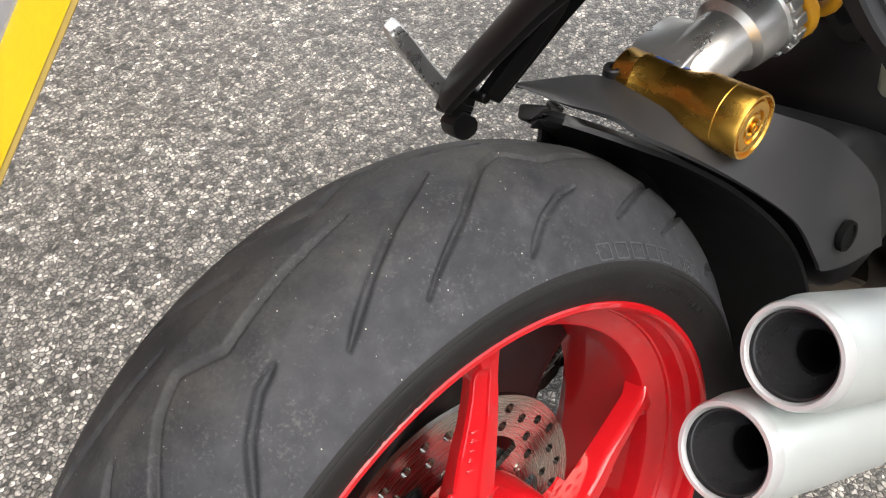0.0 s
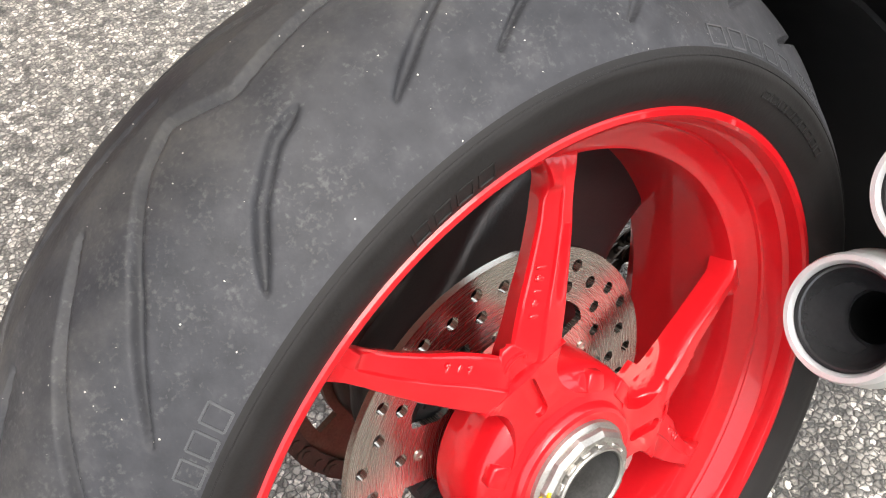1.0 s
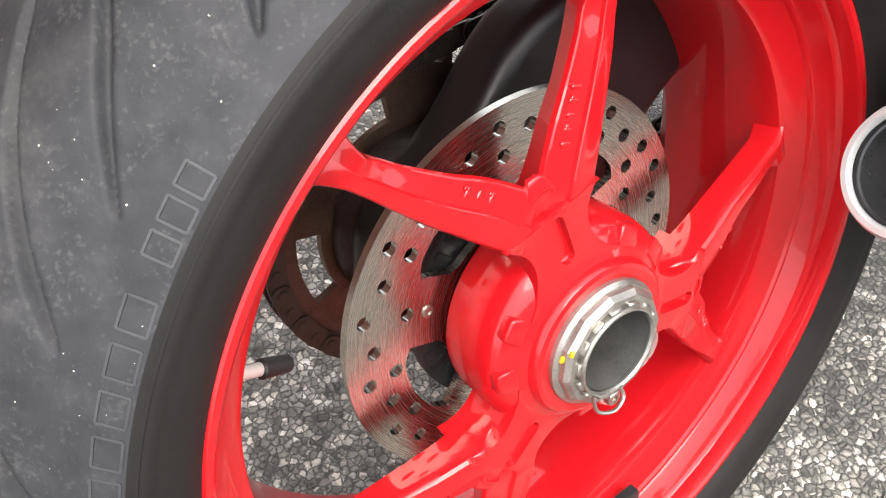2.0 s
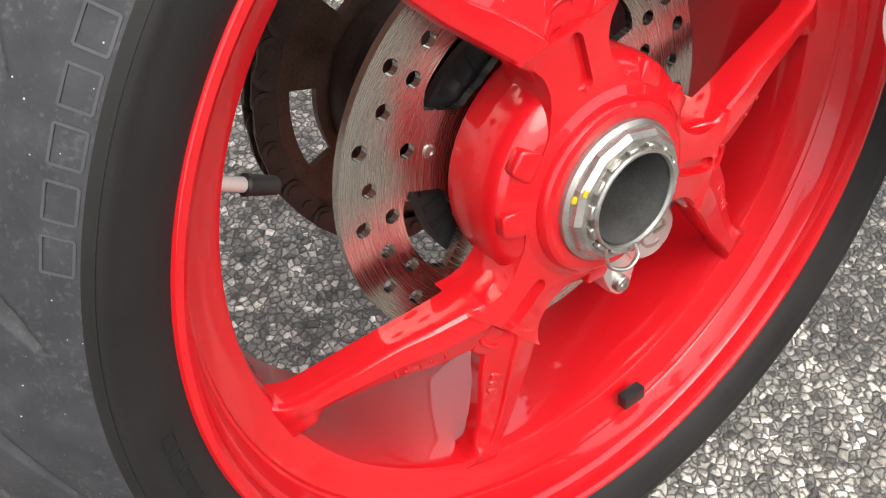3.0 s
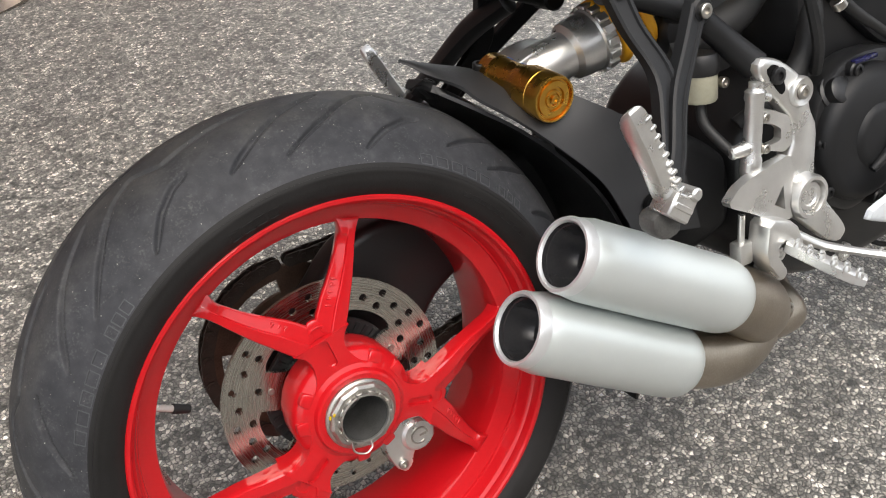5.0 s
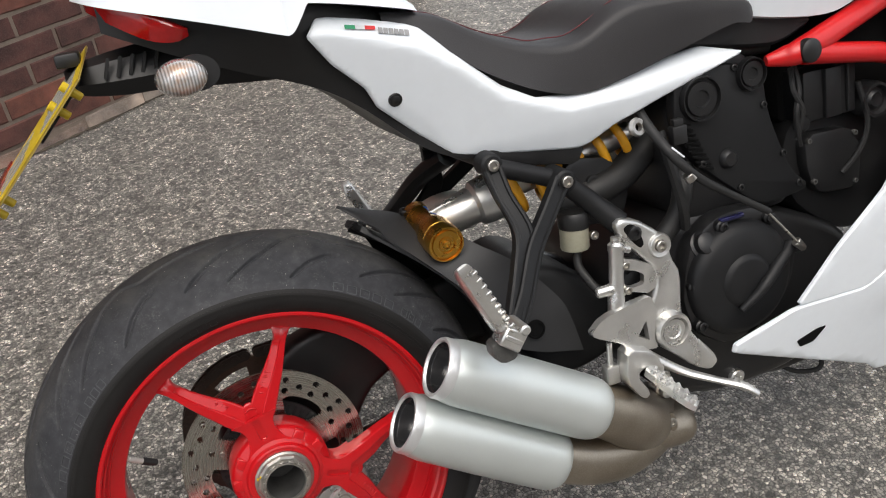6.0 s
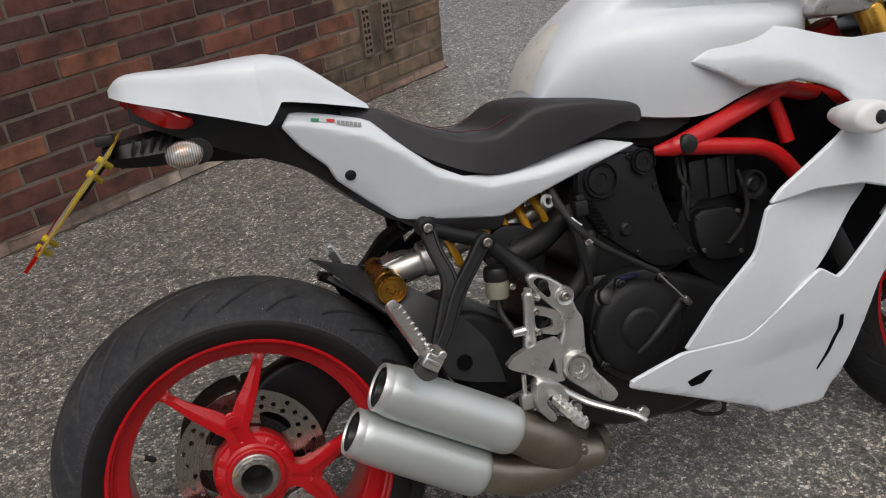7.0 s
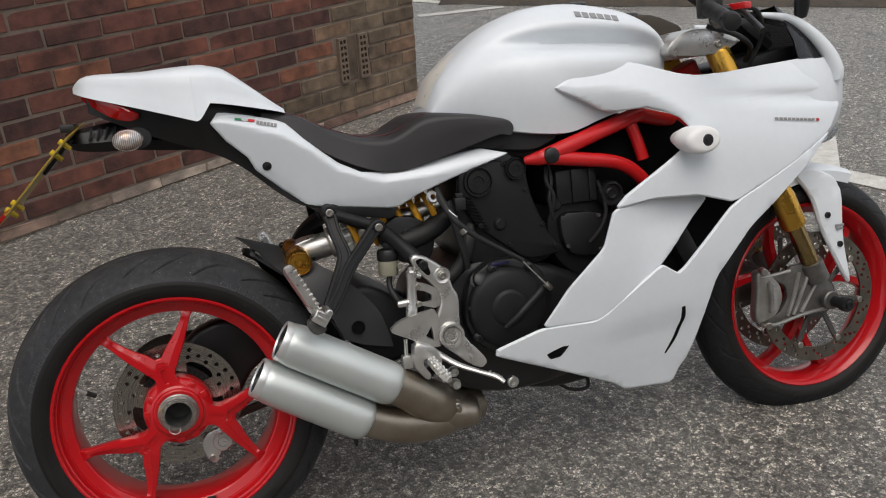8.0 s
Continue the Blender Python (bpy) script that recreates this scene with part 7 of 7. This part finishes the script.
def nose_skin(levels, x0, span, thick):
    bm = bmesh.new()
    grid = []
    for off in (0.0, thick):
        rows = []
        for z, xc, w in levels:
            rows.append([bm.verts.new((x0 + (xc - off - x0) * math.cos(a), (w - off) * math.sin(a), z)) for a in np.linspace(-radians(span), radians(span), 33)])
        grid.append(rows)
    for rows, flip in ((grid[0], False), (grid[1], True)):
        for a, b in zip(rows, rows[1:]):
            for k in range(32):
                q = (a[k], a[k + 1], b[k + 1], b[k])
                bm.faces.new(q[::-1] if flip else q)
    for i, j in ((0, 0), (-1, -1)):
        for k in range(32):
            bm.faces.new((grid[0][i][k], grid[1][i][k], grid[1][i][k + 1], grid[0][i][k + 1]))
    return bm


nose = part("nose_cowl", nose_skin(NOSE, 1.36, 88, 0.004), WHITE, bike, "white nose cowl")
SMOKE = lens_material("smoked_screen", (0.05, 0.05, 0.055), 0.05)
part("windscreen", nose_skin(SCREEN, 1.36, 80, 0.003), SMOKE, bike, "dark smoked windscreen")
for side in (-1, 1):
    part("screen_trim", tube([(1.328, side * 0.128, 0.968), (1.402, side * 0.132, 0.953), (1.456, side * 0.138, 0.914), (1.490, side * 0.145, 0.872), (1.506, side * 0.150, 0.835), (1.508, side * 0.150, 0.81)], [0.005, 0.010, 0.014, 0.016, 0.016, 0.012], 14, 6, True, 1.0), WHITE, nose, "white screen surround")
part("inner_panel", plate([(1.25, 0.865), (1.36, 0.885), (1.46, 0.90), (1.50, 0.86), (1.44, 0.84), (1.30, 0.84)], -0.10, 0.10, 0.008), DARK, nose, "grey cockpit inner panel")
HEAD = lens_material("headlamp_lens", (0.9, 0.9, 0.92))
part("headlamp", loft([[Vector((x, 0.10 * k * math.cos(a), 0.70 + 0.05 * k * math.sin(a))) for a in (2 * math.pi * j / 24 for j in range(24))] for x, k in ((1.53, 0.9), (1.56, 0.9), (1.575, 0.7), (1.58, 0.3))], 3), HEAD, nose, "clear headlamp")

bars = empty("handlebars", bike, "black clip-on handlebars with levers")
part("top_yoke", plate([(1.098, 0.922), (1.15, 0.955), (1.26, 0.945), (1.29, 0.922), (1.24, 0.895), (1.16, 0.892), (1.10, 0.900)], -0.125, 0.125, 0.006, times=1, seg=2), CAST, bars, "silver cast top yoke")
for side in (-1, 1):
    clip = part("bar", tube([(1.235, side * 0.115, 0.935), (1.19, side * 0.16, 0.985), (1.160, side * 0.18, 0.990), (1.148, side * 0.21, 0.983)], 0.011, 14), NUT, bars)
    part("grip", lathe([(0.011, 0), (0.018, 0.002), (0.0165, 0.01), (0.0165, 0.105), (0.018, 0.112), (0.0145, 0.115), (0.019, 0.117), (0.019, 0.128), (0.0165, 0.134), (0.009, 0.137), (0.0, 0.137)], (1.150, side * 0.205, 0.985), (-0.24, side * 0.92, -0.29), 24), RUBBER, clip, "black rubber grip")
    part("switch_box", turned(box(-0.022, 0.022, -0.028, 0.028, -0.024, 0.026, 0.007, 3), pose(1.170, side * 0.178, 0.992, 0, 0, side * 20)), BLACK, clip, "black switch housing")
    part("lever", tube([(1.205, side * 0.175, 0.985), (1.225, side * 0.205, 0.975), (1.200, side * 0.285, 0.945), (1.180, side * 0.335, 0.925)], [0.008, 0.007, 0.005, 0.006], 10), BLACK, clip, "black hand lever")
    part("mirror_stalk", tube([(1.432, side * 0.130, 0.958), (1.425, side * 0.145, 0.985), (1.402, side * 0.175, 1.015), (1.37, side * 0.24, 1.07)], [0.014, 0.017, 0.014, 0.011], 12), BLACK, bike, "black mirror stalk")
part("key_panel", plate([(1.080, 1.000), (1.134, 0.996), (1.209, 0.962), (1.181, 0.942), (1.130, 0.939), (1.110, 0.958)], -0.02, 0.03, 0.004), surface("brown_black_plastic", (0.030, 0.022, 0.014), (0.045, 0.034, 0.022), (0.45, 0.6)), bars, "brown-black key panel")
part("yoke_bolt", bolt_head((1.222, -0.126, 0.915), (0, -1, 0), 0.009, 0.005), STEEL, bars)
part("clamp_top", lathe([(0.0, 0.004), (0.012, 0.004), (0.016, 0.002), (0.024, 0.0), (0.027, -0.004), (0.027, -0.02)], (1.222, -0.104, 0.952), (-0.4, 0, 0.92), 24), CAST, bars, "silver fork cap")
part("clamp_top", lathe([(0.0, 0.004), (0.012, 0.004), (0.016, 0.002), (0.024, 0.0), (0.027, -0.004), (0.027, -0.02)], (1.222, 0.104, 0.952), (-0.4, 0, 0.92), 24), CAST, bars, "silver fork cap")
part("cable_bundle", tube([(1.20, -0.12, 0.955), (1.25, -0.15, 0.93), (1.30, -0.13, 0.90), (1.31, -0.08, 0.86)], 0.006, 8), RUBBER, bars, "black cables")
part("brake_line", tube([(1.225, -0.175, 0.985), (1.29, -0.17, 0.975), (1.33, -0.13, 0.92), (1.31, -0.09, 0.85)], 0.0045, 8), RUBBER, bars, "black brake line")
part("ignition", rod((1.12, 0, 0.93), (1.135, 0, 0.955), 0.022, 0.020, 20, 0.003), BLACK, bars)
part("adjuster", join(rod((1.232, -0.104, 0.905), (1.226, -0.104, 0.920), 0.0165, 0.015, 6, 0.002), rod((1.232, 0.104, 0.905), (1.226, 0.104, 0.920), 0.0165, 0.015, 6, 0.002)), RED_FRAME, bars, "red fork adjuster")
part("master_body", turned(box(-0.012, 0.012, -0.03, 0.03, -0.007, 0.007, 0.003), pose(1.225, -0.190, 0.985, 0, 0, 20)), RED_FRAME, bars, "red brake master cylinder")
part("dash", turned(box(-0.012, 0.012, -0.075, 0.075, -0.05, 0.05, 0.008), pose(1.36, 0, 0.93, 0, -50, 0)), BLACK, bars, "black dashboard")
part("steering_head", rod((1.21, 0, 0.88), (1.30, 0, 0.68), 0.030, chamfer=0.004), RED_FRAME, bike, "red steering head")
part("lower_yoke", plate([(1.25, 0.70), (1.30, 0.715), (1.34, 0.70), (1.33, 0.66), (1.27, 0.655)], -0.14, 0.14, 0.01, times=2), ENGINE, bike, "black lower yoke")
part("radiator", plate([(1.02, 0.60), (1.06, 0.62), (1.16, 0.42), (1.12, 0.40)], -0.15, 0.15, 0.004), ENGINE, bike, "black radiator")

# tank fittings
cap = part("filler_cap", lathe([(0.0, 0.006), (0.030, 0.006), (0.040, 0.004), (0.046, 0.0), (0.046, -0.01)], (0.93, 0, 1.030), (-0.05, 0, 1), 36), BLACK, tank, "black filler cap")
part("tank_pad", loft([[Vector((x, y * w, z + dz)) for y, dz in ((-1, -0.008), (-0.5, -0.001), (0, 0.001), (0.5, -0.001), (1, -0.008))] for x, z, w in ((0.5735, 0.850, 0.048), (0.5865, 0.883, 0.056), (0.605, 0.914, 0.062), (0.632, 0.937, 0.058), (0.655, 0.954, 0.045))], 4, closed=False), PAD, tank, "yellowed clear tank pad")


# ---- bricks, laid last ----
BRICKS = {}


def lay_bricks():
    rng = random.Random(4)
    near, loose = [], []
    rows = int(WALL_TOP / COURSE)
    for row in range(rows):
        z0 = row * COURSE - 0.028
        x = WALL_START - (BRICK_L / 2 if row % 2 else 0.0) - (WALL_START - WALL_END) % BRICK_L
        while x < WALL_END - 0.01:
            a, b = max(x, WALL_START) + JOINT / 2, min(x + BRICK_L, WALL_END) - JOINT / 2
            x += BRICK_L
            if b - a < 0.03:
                continue
            near.append((a, b, z0 + JOINT / 2, z0 + COURSE - JOINT / 2, row)) if (-0.25 < a and row < 12) else loose.append((a, b, z0 + JOINT / 2, z0 + COURSE - JOINT / 2, row))
    return near, loose


near_bricks, far_bricks = lay_bricks()
for a, b, z0, z1, row in near_bricks:
    cut = [(a, b)]
    if 3 <= row <= 5:
        for lo, hi in ((1.80, 2.0),):
            cut = [seg for p, q in cut for seg in ((p, min(q, lo - 0.008)), (max(p, hi + 0.008), q)) if seg[1] - seg[0] > 0.02]
    for p, q in cut:
        key = (round(q - p, 2), row == 0, random.Random(int(p * 1000) + row).randrange(3))
        pale = p > 1.25 + 0.10 * math.sin(row * 1.7) + 0.06 * row
        kind = BRICK_BASE if row == 0 else BRICK_PALE if pale else BRICK
        full = (*key, kind.name)
        if full not in BRICKS:
            BRICKS[full] = brick_mesh(key[0], COURSE - JOINT, 0.1, len(BRICKS), 0.005 if row == 0 else 0.002)
            BRICKS[full].materials.append(kind)
        ob = new("brick", BRICKS[full])
        ob.parent = wall_north
        r = random.Random(int(p * 977) + row * 31)
        ob.location = ((p + q) / 2, 0.05 + r.uniform(-0.003, 0.0015), (z0 + z1) / 2)
        ob.rotation_euler = (r.uniform(-0.01, 0.01), r.uniform(-0.006, 0.006), r.uniform(-0.008, 0.008))


def blocks(boxes, name):
    """Many plain blocks (centre, size) in one mesh."""
    verts, faces = [], []
    for (cx, cy, cz), (sx, sy, sz) in boxes:
        n = len(verts)
        verts += [(cx + i * sx / 2, cy + j * sy / 2, cz + k * sz / 2) for i in (-1, 1) for j in (-1, 1) for k in (-1, 1)]
        faces += [tuple(n + q for q in f) for f in ((0, 1, 3, 2), (4, 6, 7, 5), (0, 4, 5, 1), (2, 3, 7, 6), (0, 2, 6, 4), (1, 5, 7, 3))]
    me = bpy.data.meshes.new(name)
    me.from_pydata(verts, [], faces)
    me.materials.append(BRICK)
    ob = new(name, me)
    ob.parent = wall_north
    return tagged(ob, kind="stuff")


def joined_bricks(rows, name):
    return blocks([(((a + b) / 2, 0.05, (z0 + z1) / 2), (b - a, 0.1, z1 - z0)) for a, b, z0, z1, row in rows], name)


joined_bricks(far_bricks, "brickwork")


def return_bricks():
    """The courses of the wall that turns the corner."""
    boxes = []
    for row in range(int(WALL_TOP / COURSE)):
        z0 = row * COURSE - 0.028
        y = 0.115 if row % 2 else 0.225
        while y < 4.0:
            boxes.append(((WALL_END - 0.05, y + BRICK_L / 2, z0 + COURSE / 2), (0.1, BRICK_L - JOINT, COURSE - JOINT)))
            y += BRICK_L
    return blocks(boxes, "brickwork")


return_bricks()


def air_brick(x0, x1, z0, z1):
    """A clay vent with two columns of square holes."""
    bm = bmesh.new()
    cols, rows = 2, 7
    w, h = (x1 - x0), (z1 - z0)
    xs = [x0, x0 + w * 0.16, x0 + w * 0.44, x0 + w * 0.56, x0 + w * 0.84, x1]
    zs = [z0] + [v for k in range(rows) for v in (z0 + h * (0.05 + k * 0.1357), z0 + h * (0.05 + k * 0.1357 + 0.085))] + [z1]
    for i in range(5):
        for j in range(len(zs) - 1):
            if i in (1, 3) and j % 2 == 1:
                continue
            bmesh.ops.create_cube(bm, size=1.0, matrix=Matrix.LocRotScale(((xs[i] + xs[i + 1]) / 2, 0.0, (zs[j] + zs[j + 1]) / 2), None, (xs[i + 1] - xs[i] + 1e-4, 0.03, zs[j + 1] - zs[j] + 1e-4)))
    bmesh.ops.create_cube(bm, size=1.0, matrix=Matrix.LocRotScale(((x0 + x1) / 2, 0.035, (z0 + z1) / 2), None, (w, 0.03, h)))
    return part("air_brick", bm, TERRACOTTA, wall_north, "terracotta air brick with square holes")


air_brick(1.802, 1.858, 0.215, 0.440)
part("brick", box(1.866, 1.930, -0.001, 0.06, 0.215, 0.440, 0.003, 1), BRICK_PALE, wall_north)
air_brick(1.938, 1.996, 0.215, 0.440)
